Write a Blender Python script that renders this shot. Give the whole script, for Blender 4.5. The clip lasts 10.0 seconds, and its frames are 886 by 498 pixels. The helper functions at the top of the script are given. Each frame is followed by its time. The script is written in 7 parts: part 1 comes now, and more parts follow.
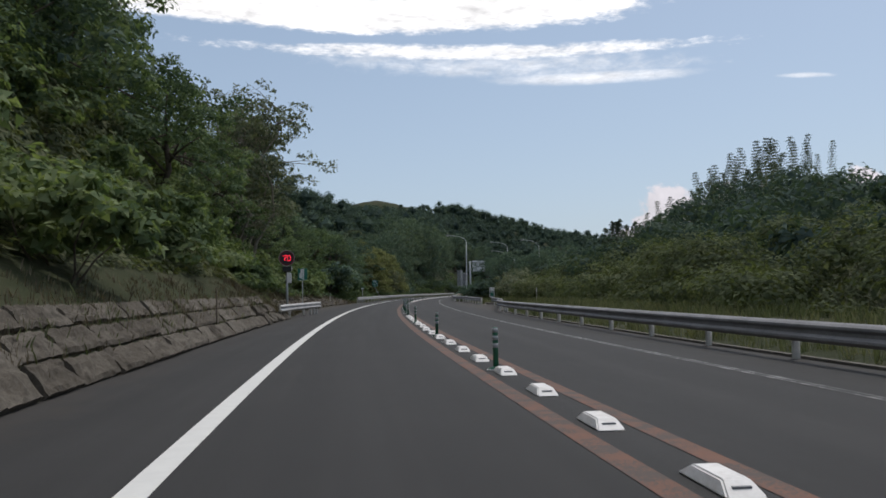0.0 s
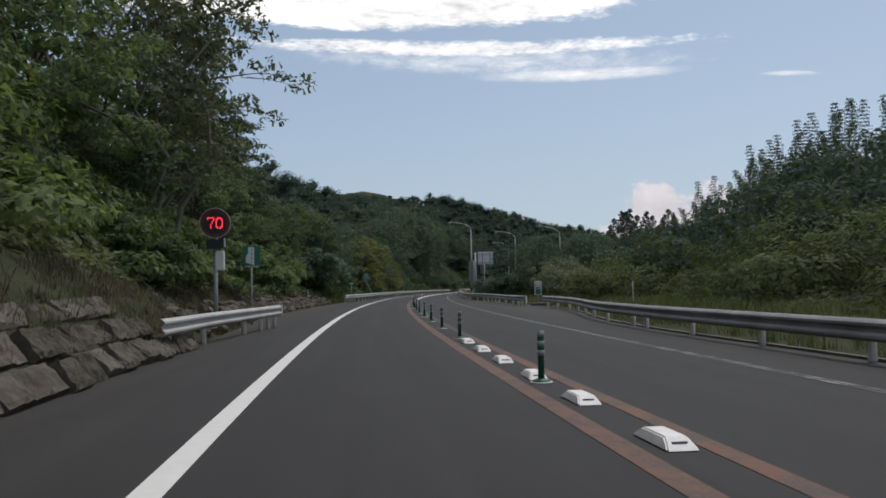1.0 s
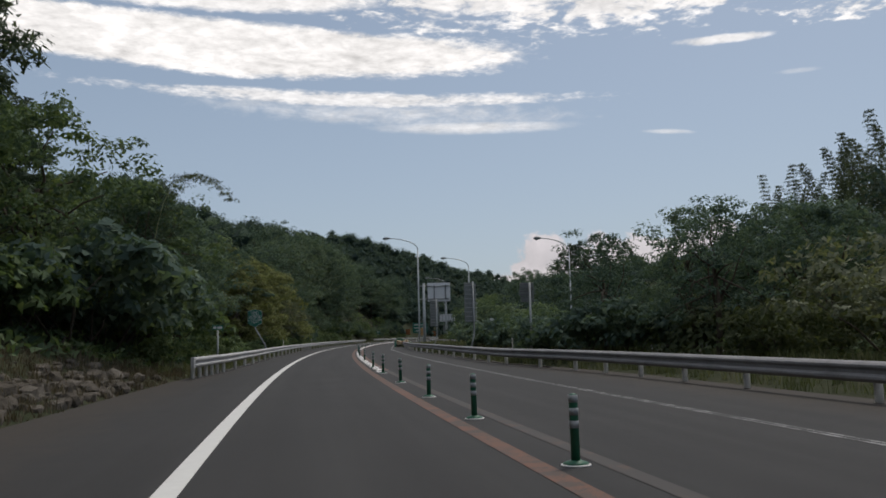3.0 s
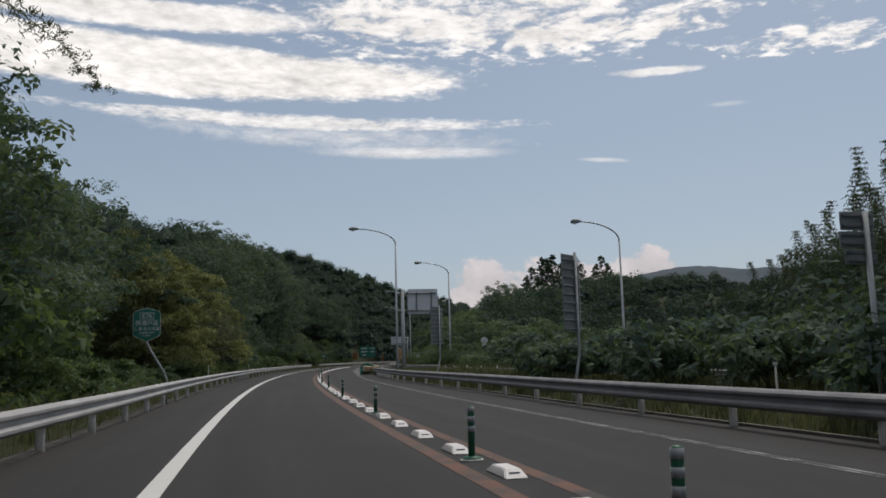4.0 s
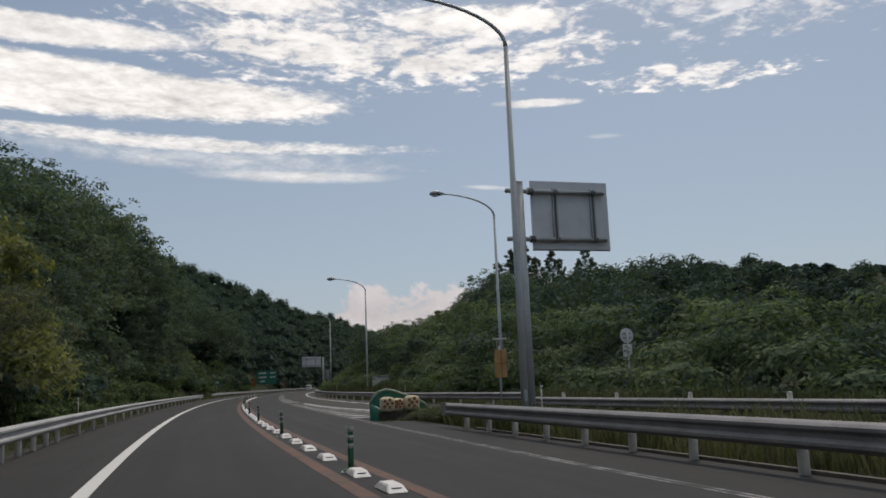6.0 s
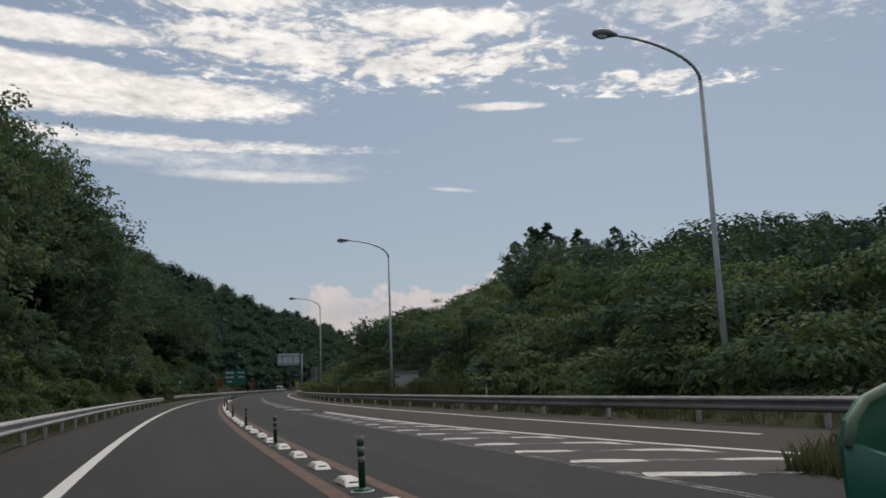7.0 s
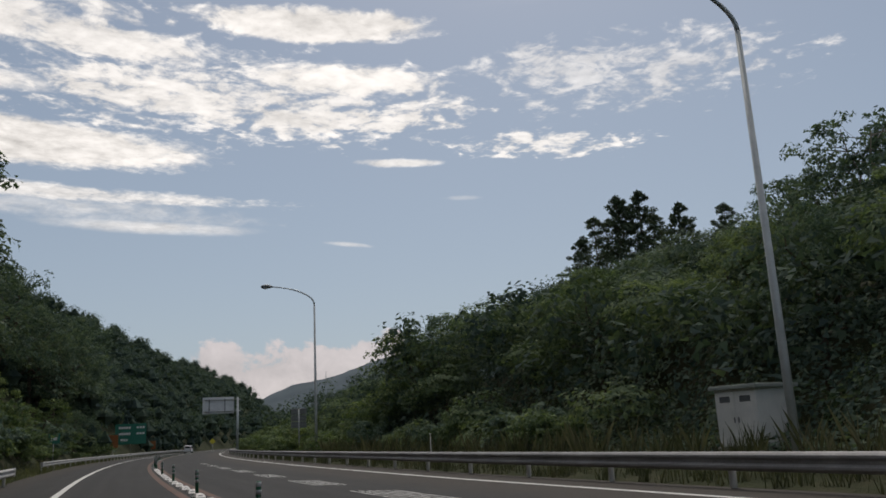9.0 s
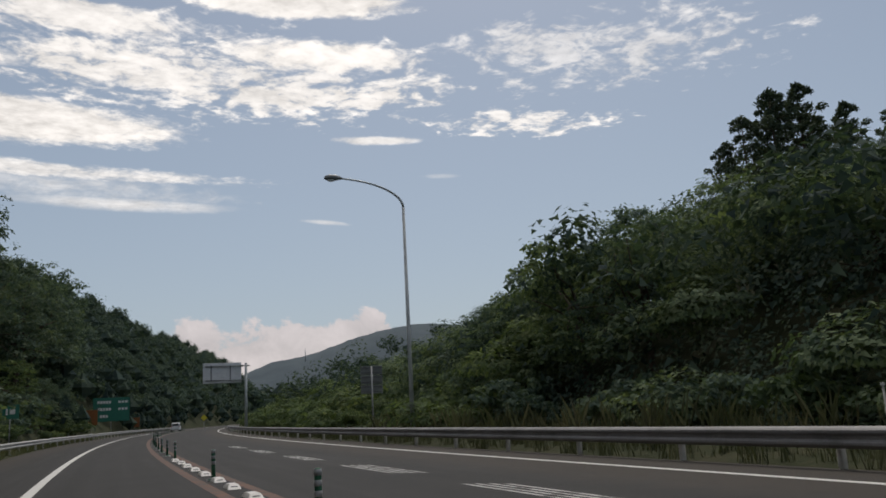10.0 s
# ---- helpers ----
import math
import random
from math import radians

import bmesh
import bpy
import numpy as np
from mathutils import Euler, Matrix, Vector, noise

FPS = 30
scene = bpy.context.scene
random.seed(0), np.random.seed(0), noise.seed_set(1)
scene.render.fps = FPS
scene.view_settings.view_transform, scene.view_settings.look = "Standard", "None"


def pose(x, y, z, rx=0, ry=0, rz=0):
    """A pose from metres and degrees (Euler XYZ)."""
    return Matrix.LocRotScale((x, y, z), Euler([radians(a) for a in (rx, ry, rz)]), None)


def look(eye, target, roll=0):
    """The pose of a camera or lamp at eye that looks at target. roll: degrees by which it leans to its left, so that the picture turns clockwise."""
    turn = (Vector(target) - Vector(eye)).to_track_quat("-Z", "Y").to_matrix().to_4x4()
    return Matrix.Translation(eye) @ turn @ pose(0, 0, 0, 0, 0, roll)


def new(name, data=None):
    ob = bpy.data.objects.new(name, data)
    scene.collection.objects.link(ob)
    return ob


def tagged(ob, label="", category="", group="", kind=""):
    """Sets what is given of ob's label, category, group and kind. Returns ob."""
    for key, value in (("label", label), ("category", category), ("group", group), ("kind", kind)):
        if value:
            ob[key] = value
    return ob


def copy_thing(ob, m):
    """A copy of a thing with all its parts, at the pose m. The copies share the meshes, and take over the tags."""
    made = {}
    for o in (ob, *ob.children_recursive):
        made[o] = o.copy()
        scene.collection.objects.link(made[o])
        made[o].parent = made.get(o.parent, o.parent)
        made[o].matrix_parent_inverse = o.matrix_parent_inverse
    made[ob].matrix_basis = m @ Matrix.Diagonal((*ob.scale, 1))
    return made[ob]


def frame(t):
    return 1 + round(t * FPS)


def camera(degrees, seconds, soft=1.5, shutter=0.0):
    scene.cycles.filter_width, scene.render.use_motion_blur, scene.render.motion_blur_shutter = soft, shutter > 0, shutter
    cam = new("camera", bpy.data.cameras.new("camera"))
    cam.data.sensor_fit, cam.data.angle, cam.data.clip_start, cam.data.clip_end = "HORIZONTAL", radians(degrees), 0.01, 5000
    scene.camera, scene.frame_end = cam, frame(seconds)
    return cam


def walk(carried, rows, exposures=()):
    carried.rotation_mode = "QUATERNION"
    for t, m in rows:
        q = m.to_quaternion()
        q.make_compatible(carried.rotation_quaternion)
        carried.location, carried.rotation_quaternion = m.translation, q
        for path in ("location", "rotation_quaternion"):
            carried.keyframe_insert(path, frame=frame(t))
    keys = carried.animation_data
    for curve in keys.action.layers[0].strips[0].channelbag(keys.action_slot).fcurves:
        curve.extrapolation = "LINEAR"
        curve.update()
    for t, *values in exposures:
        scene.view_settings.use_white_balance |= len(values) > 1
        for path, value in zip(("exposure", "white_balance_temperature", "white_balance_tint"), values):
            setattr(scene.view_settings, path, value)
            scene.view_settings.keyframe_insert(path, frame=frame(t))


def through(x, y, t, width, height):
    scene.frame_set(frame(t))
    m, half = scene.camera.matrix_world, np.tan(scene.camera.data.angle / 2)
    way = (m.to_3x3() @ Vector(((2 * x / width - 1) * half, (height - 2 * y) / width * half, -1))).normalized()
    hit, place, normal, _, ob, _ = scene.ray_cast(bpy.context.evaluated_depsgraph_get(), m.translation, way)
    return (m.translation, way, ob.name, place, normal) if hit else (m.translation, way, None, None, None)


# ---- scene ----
cam = camera(57.23, 10.0, soft=1.7)
PATH = [
    (0, pose(0.000, -0.000, 1.245, 92.996, 0.962, -9.481)),
    (0.5, pose(0.556, 11.318, 1.238, 92.928, 0.942, -10.071)),
    (1, pose(1.172, 22.660, 1.241, 92.728, 0.964, -10.496)),
    (1.5, pose(2.068, 34.153, 1.247, 93.784, 1.596, -11.773)),
    (2, pose(3.054, 45.742, 1.268, 94.770, 1.968, -14.019)),
    (2.5, pose(4.189, 57.310, 1.246, 95.386, 1.672, -15.932)),
    (4, pose(8.759, 92.010, 1.264, 97.691, 1.411, -22.215)),
    (4.5, pose(10.702, 103.537, 1.270, 98.386, 1.536, -24.373)),
    (5, pose(12.818, 114.991, 1.285, 98.635, 1.722, -25.782)),
    (5.5, pose(15.139, 126.332, 1.283, 98.895, 2.108, -27.924)),
    (6, pose(17.540, 137.592, 1.285, 99.234, 2.251, -30.238)),
    (7.5, pose(25.702, 171.078, 1.275, 99.745, 2.123, -34.548)),
    (8, pose(28.658, 182.165, 1.265, 101.126, 2.497, -36.885)),
    (8.5, pose(31.715, 193.110, 1.257, 101.582, 2.965, -38.624)),
    (9, pose(34.779, 203.999, 1.256, 102.849, 2.881, -40.169)),
    (9.5, pose(38.280, 214.797, 1.248, 100.919, 2.898, -41.661)),
    (10, pose(41.668, 225.646, 1.244, 101.247, 3.037, -41.761)),
]
walk(cam, PATH, exposures=((0.0, 0.26, 6350, 10), (1.0, 0.18, 6400, 10), (2.0, 0.06, 6480, 10), (2.5, 0.02, 6520, 10), (4.0, -0.06, 6650, 10), (6.0, -0.08, 6700, 10), (7.5, -0.15, 6750, 10), (10.0, -0.08, 6780, 10)))

# ---- sky, sun ----
SUN_AZ, SUN_EL = radians(48), radians(58)
world = bpy.data.worlds.new("sky")
scene.world = world
world.use_nodes = True


class Nodes:
    """Short hand for node trees: every method returns an output socket."""

    def __init__(self, tree):
        self.t, self.n = tree, tree.nodes
        self.n.clear()

    def add(self, kind, ins=(), **props):
        node = self.n.new(kind)
        for k, v in props.items():
            if k == "operation":
                node.operation = v
            elif k == "blend":
                node.blend_type = v
            elif k == "dtype":
                node.data_type = v
        for key, v in (ins.items() if isinstance(ins, dict) else enumerate(ins)):
            sock = node.inputs[key]
            if isinstance(v, bpy.types.NodeSocket):
                self.t.links.new(v, sock)
            else:
                sock.default_value = v
        return node

    def math(self, op, *ins):
        return self.add("ShaderNodeMath", ins, operation=op).outputs[0]

    def ramp(self, x, stops):
        node = self.add("ShaderNodeValToRGB", {0: x})
        cr = node.color_ramp
        while len(cr.elements) < len(stops):
            cr.elements.new(0.5)
        for e, (p, c) in zip(cr.elements, stops):
            e.position = p
            e.color = (*c, 1) if isinstance(c, tuple) else (c, c, c, 1)
        return node.outputs[0]

    def noise(self, vec, scale, detail=4, rough=0.55, dist=0.0):
        ins = {"Scale": scale, "Detail": detail, "Roughness": rough, "Distortion": dist}
        if vec is not None:
            ins["Vector"] = vec
        return self.add("ShaderNodeTexNoise", ins).outputs[0]

    def mix(self, fac, a, b, blend="MIX"):
        node = self.add("ShaderNodeMix", {0: fac}, dtype="RGBA", blend=blend)
        for sock, v in ((node.inputs[6], a), (node.inputs[7], b)):
            if isinstance(v, bpy.types.NodeSocket):
                self.t.links.new(v, sock)
            else:
                sock.default_value = (*v, 1) if len(v) == 3 else v
        return node.outputs[2]


def build_sky():
    w = Nodes(world.node_tree)
    sky = w.n.new("ShaderNodeTexSky")
    sky.sky_type = "NISHITA"
    sky.sun_disc = False
    sky.sun_elevation, sky.sun_rotation = SUN_EL, SUN_AZ
    sky.altitude, sky.air_density, sky.dust_density, sky.ozone_density = 50, 1.0, 1.6, 1.5
    way = w.n.new("ShaderNodeTexCoord").outputs["Generated"]
    sep = w.add("ShaderNodeSeparateXYZ", [way]).outputs
    el = w.math("MULTIPLY", w.math("ARCSINE", sep[2]), 57.2958)
    az = w.math("MULTIPLY", w.math("ARCTAN2", sep[0], sep[1]), 57.2958)
    # a flat layer seen in perspective: plan position of the cloud deck
    up = w.math("MAXIMUM", sep[2], 0.03)
    deck = w.add("ShaderNodeCombineXYZ", [w.math("DIVIDE", sep[0], up), w.math("DIVIDE", sep[1], up), 0.0]).outputs[0]
    puff = w.noise(deck, 2.6, 9, 0.62, 0.25)
    fine = w.noise(deck, 11.0, 6, 0.6, 0.3)
    grain = w.noise(deck, 30.0, 5, 0.6, 0.2)
    n = w.math("ADD", w.math("MULTIPLY", puff, 0.48), w.math("ADD", w.math("MULTIPLY", fine, 0.32), w.math("MULTIPLY", grain, 0.20)))
    angle = w.add("ShaderNodeCombineXYZ", [az, w.math("MULTIPLY", el, 2.2), 0.0]).outputs[0]
    streak = w.noise(angle, 0.55, 8, 0.62, 0.4)

    billow = w.noise(w.add("ShaderNodeCombineXYZ", [az, w.math("MULTIPLY", el, 1.15), 0.0]).outputs[0], 0.42, 6, 0.6, 0.3)

    def bank(a0, e0, ra, rb, tilt, rough, soft, src, gain=1.0):
        c, s = math.cos(radians(tilt)), math.sin(radians(tilt))
        da, de = w.math("SUBTRACT", az, a0), w.math("SUBTRACT", el, e0)
        u = w.math("ADD", w.math("MULTIPLY", da, c / ra), w.math("MULTIPLY", de, s / ra))
        v = w.math("SUBTRACT", w.math("MULTIPLY", de, c / rb), w.math("MULTIPLY", da, s / rb))
        d = w.math("ADD", w.math("MULTIPLY", u, u), w.math("MULTIPLY", v, v))
        m = w.math("ADD", w.math("SUBTRACT", 1.0, d), w.math("MULTIPLY", w.math("SUBTRACT", src, 0.5), rough))
        node = w.add("ShaderNodeMapRange", {0: m, 1: 0.0, 2: soft, 3: 0.0, 4: gain})
        node.interpolation_type = "SMOOTHSTEP"
        return node.outputs[0]

    # two long lens-shaped sheets with tapered ends, and the thinner sheet above them
    banks = [bank(1.5, 19.75, 24.6, 1.95, -1.2, 1.9, 0.42, n), bank(-1, 22.95, 17.5, 1.1, 0.5, 2.2, 0.6, n, 0.95)]
    # a rippled line with a smooth veil hanging under it
    banks += [bank(11, 16.55, 20, 0.62, -1.2, 4.2, 1.0, n, 0.85), bank(14, 15.6, 16, 1.0, -2.5, 2.4, 1.7, streak, 0.62), bank(20.5, 14.5, 8.5, 0.55, -1.0, 0.9, 1.3, streak, 0.8)]
    # rows of puffs, solid towards their middles
    cells = w.math("ADD", w.math("MULTIPLY", w.noise(deck, 7.5, 7, 0.6, 0.6), 0.62), w.math("MULTIPLY", w.noise(deck, 19.0, 5, 0.6, 0.3), 0.38))
    banks += [bank(27, 23.3, 18.0, 2.9, -1.5, 8.5, 1.3, cells, 0.9), bank(34, 24.7, 9.0, 1.3, -1.5, 3.4, 0.7, cells), bank(20.5, 23.4, 9.0, 1.9, -3.0, 5.5, 0.9, cells, 0.95), bank(32, 22.0, 12.0, 1.05, -1.0, 6.5, 0.9, cells, 0.95),
              bank(14, 26.5, 13.0, 1.5, -3.0, 4.0, 0.8, cells, 0.95), bank(32, 28.4, 10.0, 1.3, -1.0, 3.0, 0.6, cells), bank(48.5, 19.6, 7.0, 0.95, -4.0, 9.0, 1.2, cells, 0.9),
              bank(55, 24.0, 12.0, 2.6, -2.0, 10.0, 1.6, cells, 0.6), bank(3, 28.5, 20.0, 2.0, -2.0, 6.0, 1.0, cells, 0.9)]
    # single wisps
    banks += [bank(38, 19.0, 3.5, 0.36, -2.0, 1.8, 0.9, streak, 0.85), bank(34, 13.4, 2.2, 0.2, -6, 1.5, 1.2, streak, 0.5), bank(42.6, 16.35, 1.8, 0.2, -2, 1.5, 1.3, streak, 0.3)]
    # heaped cloud low over the valley
    banks += [bank(30.5, 2.6, 9.5, 4.1, 0, 2.6, 0.3, billow, 0.75), bank(25, 4.6, 2.6, 2.3, 0, 3.0, 0.3, billow, 0.75), bank(36.6, 5.0, 2.6, 2.2, 0, 3.0, 0.3, billow, 0.75)]
    mask = banks[0]
    for b in banks[1:]:
        mask = w.math("MAXIMUM", mask, b)
    # broken cloud over the rest of the sky, above and behind
    high = w.add("ShaderNodeMapRange", {0: el, 1: 29.0, 2: 34.0, 3: 0.0, 4: 1.0}).outputs[0]
    broken = w.add("ShaderNodeMapRange", {0: w.noise(deck, 1.1, 7, 0.6), 1: 0.42, 2: 0.62, 3: 0.0, 4: 0.9}).outputs[0]
    mask = w.math("MAXIMUM", mask, w.math("MULTIPLY", high, broken))
    glow = w.math("ADD", 0.83, w.math("ADD", w.math("MULTIPLY", w.math("SUBTRACT", n, 0.45), 1.5), w.math("MULTIPLY", w.math("SUBTRACT", cells, 0.47), 1.1)))
    near = w.add("ShaderNodeMapRange", {0: el, 1: 8.0, 2: 13.0, 3: 0.0, 4: 1.0}).outputs[0]
    soft_glow = w.math("ADD", 0.86, w.math("MULTIPLY", w.math("SUBTRACT", billow, 0.5), 0.7))
    glow = w.math("ADD", w.math("MULTIPLY", glow, near), w.math("MULTIPLY", soft_glow, w.math("SUBTRACT", 1.0, near)))
    lowtint = w.add("ShaderNodeMapRange", {0: el, 1: 7.0, 2: 14.0, 3: 0.0, 4: 1.0}).outputs[0]
    tint = w.mix(lowtint, (0.80, 0.72, 0.73), (1.0, 0.975, 0.965))
    cloud = w.mix(1.0, tint, w.add("ShaderNodeCombineXYZ", [glow, glow, glow]).outputs[0], "MULTIPLY")
    gain = w.add("ShaderNodeVectorMath", [sky.outputs[0], (0.074, 0.075, 0.075)], operation="MULTIPLY").outputs[0]
    # thin veil of haze over the clear sky
    veil = w.add("ShaderNodeMapRange", {0: el, 1: 0.0, 2: 30.0, 3: 0.62, 4: 0.25}).outputs[0]
    clear = w.mix(veil, gain, (0.445, 0.54, 0.66))
    out = w.mix(mask, clear, cloud)
    bg = w.add("ShaderNodeBackground", {0: out, 1: 1.0})
    world_out = w.n.new("ShaderNodeOutputWorld")
    w.t.links.new(bg.outputs[0], world_out.inputs[0])


build_sky()
sun = new("sun", bpy.data.lights.new("sun", "SUN"))
sun.data.energy, sun.data.angle, sun.data.color = 1.5, radians(9), (1.0, 0.95, 0.88)
sun.matrix_world = look((0, 0, 60), (-math.sin(SUN_AZ) * math.cos(SUN_EL), -math.cos(SUN_AZ) * math.cos(SUN_EL), 60 - math.sin(SUN_EL)))


# ---- materials ----
def material(name, rough=0.6, metal=0.0, spec=0.5):
    mat = bpy.data.materials.new(name)
    mat.use_nodes = True
    m = Nodes(mat.node_tree)
    bsdf = m.add("ShaderNodeBsdfPrincipled", {"Roughness": rough, "Metallic": metal, "Specular IOR Level": spec})
    out = m.n.new("ShaderNodeOutputMaterial")
    m.t.links.new(bsdf.outputs[0], out.inputs[0])
    return mat, m, bsdf


def where(m):
    return m.n.new("ShaderNodeNewGeometry").outputs["Position"]


def surface(name, dark, light, scale=3.0, rough=0.6, metal=0.0, bump=0.1, grain=40.0, spec=0.5, local=False):
    """A plain material: two tones blended by coarse and fine noise, with a little relief."""
    mat, m, b = material(name, rough, metal, spec)
    p = m.n.new("ShaderNodeTexCoord").outputs["Object"] if local else where(m)
    a, g = m.noise(p, scale, 5, 0.6), m.noise(p, grain, 4, 0.6)
    f = m.math("ADD", m.math("MULTIPLY", a, 0.65), m.math("MULTIPLY", g, 0.35))
    m.t.links.new(m.ramp(f, [(0.35, dark), (0.65, light)]), b.inputs["Base Color"])
    m.t.links.new(m.math("ADD", rough - 0.1, m.math("MULTIPLY", g, 0.2)), b.inputs["Roughness"])
    bp = m.add("ShaderNodeBump", {"Strength": bump, "Distance": 0.01, "Height": g})
    m.t.links.new(bp.outputs[0], b.inputs["Normal"])
    return mat


def greyed(c, k=0.25):
    """A leaf colour with a grey-blue veil of haze mixed into it."""
    g = 0.3 * c[0] + 0.6 * c[1] + 0.1 * c[2]
    return tuple(v * (1 - k) + g * k * t for v, t in zip(c, (0.98, 1.0, 1.16)))


def leaf_material(name, dark, mid, light, through=0.38, rough=0.78):
    """Leaves: colour differs from leaf to leaf and from plant to plant, part of the light goes through."""
    mat, m, b = material(name, rough, 0.0, 0.06)
    dark, mid, light = (greyed(c) for c in (dark, mid, light))
    geo = m.n.new("ShaderNodeNewGeometry")
    ob = m.n.new("ShaderNodeObjectInfo").outputs["Random"]
    clump = m.math("ADD", m.math("MULTIPLY", m.noise(geo.outputs["Position"], 0.75, 3, 0.65), 0.5), m.math("MULTIPLY", m.noise(geo.outputs["Position"], 0.16, 3, 0.6), 0.5))
    f = m.math("ADD", m.math("MULTIPLY", geo.outputs["Random Per Island"], 0.5), m.math("ADD", m.math("SUBTRACT", m.math("MULTIPLY", clump, 2.1), 0.68), m.math("MULTIPLY", m.math("SUBTRACT", ob, 0.5), 0.22)))
    col = m.ramp(f, [(0.3, dark), (0.6, mid), (0.92, light)])
    m.t.links.new(col, b.inputs["Base Color"])
    tr = m.add("ShaderNodeBsdfTranslucent", {0: m.mix(1.0, col, (1.0, 1.05, 0.5), "MULTIPLY")})
    mixer = m.add("ShaderNodeMixShader", {0: through, 1: b.outputs[0], 2: tr.outputs[0]})
    out = [x for x in m.n if x.bl_idname == "ShaderNodeOutputMaterial"][0]
    m.t.links.new(mixer.outputs[0], out.inputs[0])
    return mat


def asphalt_material():
    mat, m, b = material("asphalt", 0.85, 0.0, 0.3)
    uv = m.n.new("ShaderNodeUVMap").outputs[0]
    sep = m.add("ShaderNodeSeparateXYZ", [uv]).outputs
    p = where(m)
    stone = m.noise(p, 90, 3, 0.7)
    patch = m.noise(p, 0.35, 4, 0.6)
    stretched = m.add("ShaderNodeCombineXYZ", [m.math("MULTIPLY", sep[0], 2.2), m.math("MULTIPLY", sep[1], 0.06), 0.0]).outputs[0]
    tracks = m.noise(stretched, 1.0, 4, 0.55)
    f = m.math("ADD", m.math("MULTIPLY", stone, 0.30), m.math("ADD", m.math("MULTIPLY", patch, 0.25), m.math("MULTIPLY", tracks, 0.45)))
    base = m.ramp(f, [(0.3, (0.020, 0.0194, 0.0192)), (0.52, (0.032, 0.0310, 0.0305)), (0.75, (0.050, 0.0485, 0.047))])
    # darker polished wheel tracks, 0.75 m off each lane's middle, and earth washed onto the shoulders
    def band(c, half):
        d = m.math("DIVIDE", m.math("SUBTRACT", sep[0], c), half)
        return m.math("MAXIMUM", m.math("SUBTRACT", 1.0, m.math("MULTIPLY", d, d)), 0.0)
    wheel = m.math("ADD", m.math("ADD", band(0.85, 0.35), band(2.35, 0.35)), m.math("ADD", band(4.85, 0.35), band(6.3, 0.35)))
    base = m.mix(m.math("MULTIPLY", wheel, m.math("MULTIPLY", tracks, 0.55)), base, (0.021, 0.0205, 0.0205))
    edge = m.math("MAXIMUM", m.math("MULTIPLY", m.math("SUBTRACT", -0.9, sep[0]), 0.5), m.math("MULTIPLY", m.math("SUBTRACT", sep[0], 7.8), 0.5))
    dirt = m.ramp(m.math("ADD", m.math("MULTIPLY", m.noise(p, 1.4, 5, 0.65), 0.6), m.math("MULTIPLY", m.math("MINIMUM", m.math("MAXIMUM", edge, 0.0), 1.0), 0.45)), [(0.42, 0.0), (0.75, 0.75)])
    base = m.mix(dirt, base, (0.052, 0.043, 0.035))
    m.t.links.new(base, b.inputs["Base Color"])
    bp = m.add("ShaderNodeBump", {"Strength": 0.35, "Distance": 0.006, "Height": stone})
    m.t.links.new(bp.outputs[0], b.inputs["Normal"])
    return mat


def paint_material(name, col, worn, bare):
    """Road paint that has worn through to the asphalt in places."""
    mat, m, b = material(name, 0.7, 0.0, 0.3)
    p = where(m)
    n = m.math("ADD", m.math("MULTIPLY", m.noise(p, 2.2, 5, 0.65), 0.6), m.math("MULTIPLY", m.noise(p, 35, 4, 0.7), 0.4))
    tone = m.mix(m.noise(p, 6, 4), tuple(c * 0.82 for c in col), col)
    f = m.ramp(n, [(worn - 0.05, 0.0), (worn + 0.05, 1.0)])
    m.t.links.new(m.mix(f, bare, tone), b.inputs["Base Color"])
    return mat


def ground_material():
    mat, m, b = material("earth", 0.95, 0.0, 0.1)
    p = where(m)
    a, g = m.noise(p, 0.5, 6, 0.65), m.noise(p, 6, 5, 0.7)
    f = m.math("ADD", m.math("MULTIPLY", a, 0.55), m.math("MULTIPLY", g, 0.45))
    m.t.links.new(m.ramp(f, [(0.33, (0.024, 0.032, 0.016)), (0.5, (0.044, 0.050, 0.026)), (0.68, (0.080, 0.072, 0.046))]), b.inputs["Base Color"])
    bp = m.add("ShaderNodeBump", {"Strength": 0.8, "Distance": 0.08, "Height": g})
    m.t.links.new(bp.outputs[0], b.inputs["Normal"])
    return mat


def stone_material():
    """Rough grey-brown quarry stone: stains, dark weathering and coarse relief, a tone of its own for each stone."""
    mat, m, b = material("wall_stone", 0.93, 0.0, 0.15)
    p = where(m)
    stain, grain, pit = m.noise(p, 0.9, 5, 0.65, 0.4), m.noise(p, 7.0, 6, 0.7), m.noise(p, 38.0, 4, 0.7)
    one = m.n.new("ShaderNodeObjectInfo").outputs["Random"]
    f = m.math("ADD", m.math("ADD", m.math("MULTIPLY", stain, 0.45), m.math("MULTIPLY", grain, 0.40)), m.math("ADD", m.math("MULTIPLY", pit, 0.15), m.math("MULTIPLY", m.math("SUBTRACT", one, 0.5), 0.16)))
    m.t.links.new(m.ramp(f, [(0.32, (0.050, 0.042, 0.033)), (0.47, (0.105, 0.091, 0.074)), (0.66, (0.180, 0.160, 0.134))]), b.inputs["Base Color"])
    h = m.math("ADD", m.math("MULTIPLY", grain, 0.8), m.math("MULTIPLY", pit, 0.25))
    bp = m.add("ShaderNodeBump", {"Strength": 0.9, "Distance": 0.06, "Height": h})
    m.t.links.new(bp.outputs[0], b.inputs["Normal"])
    return mat


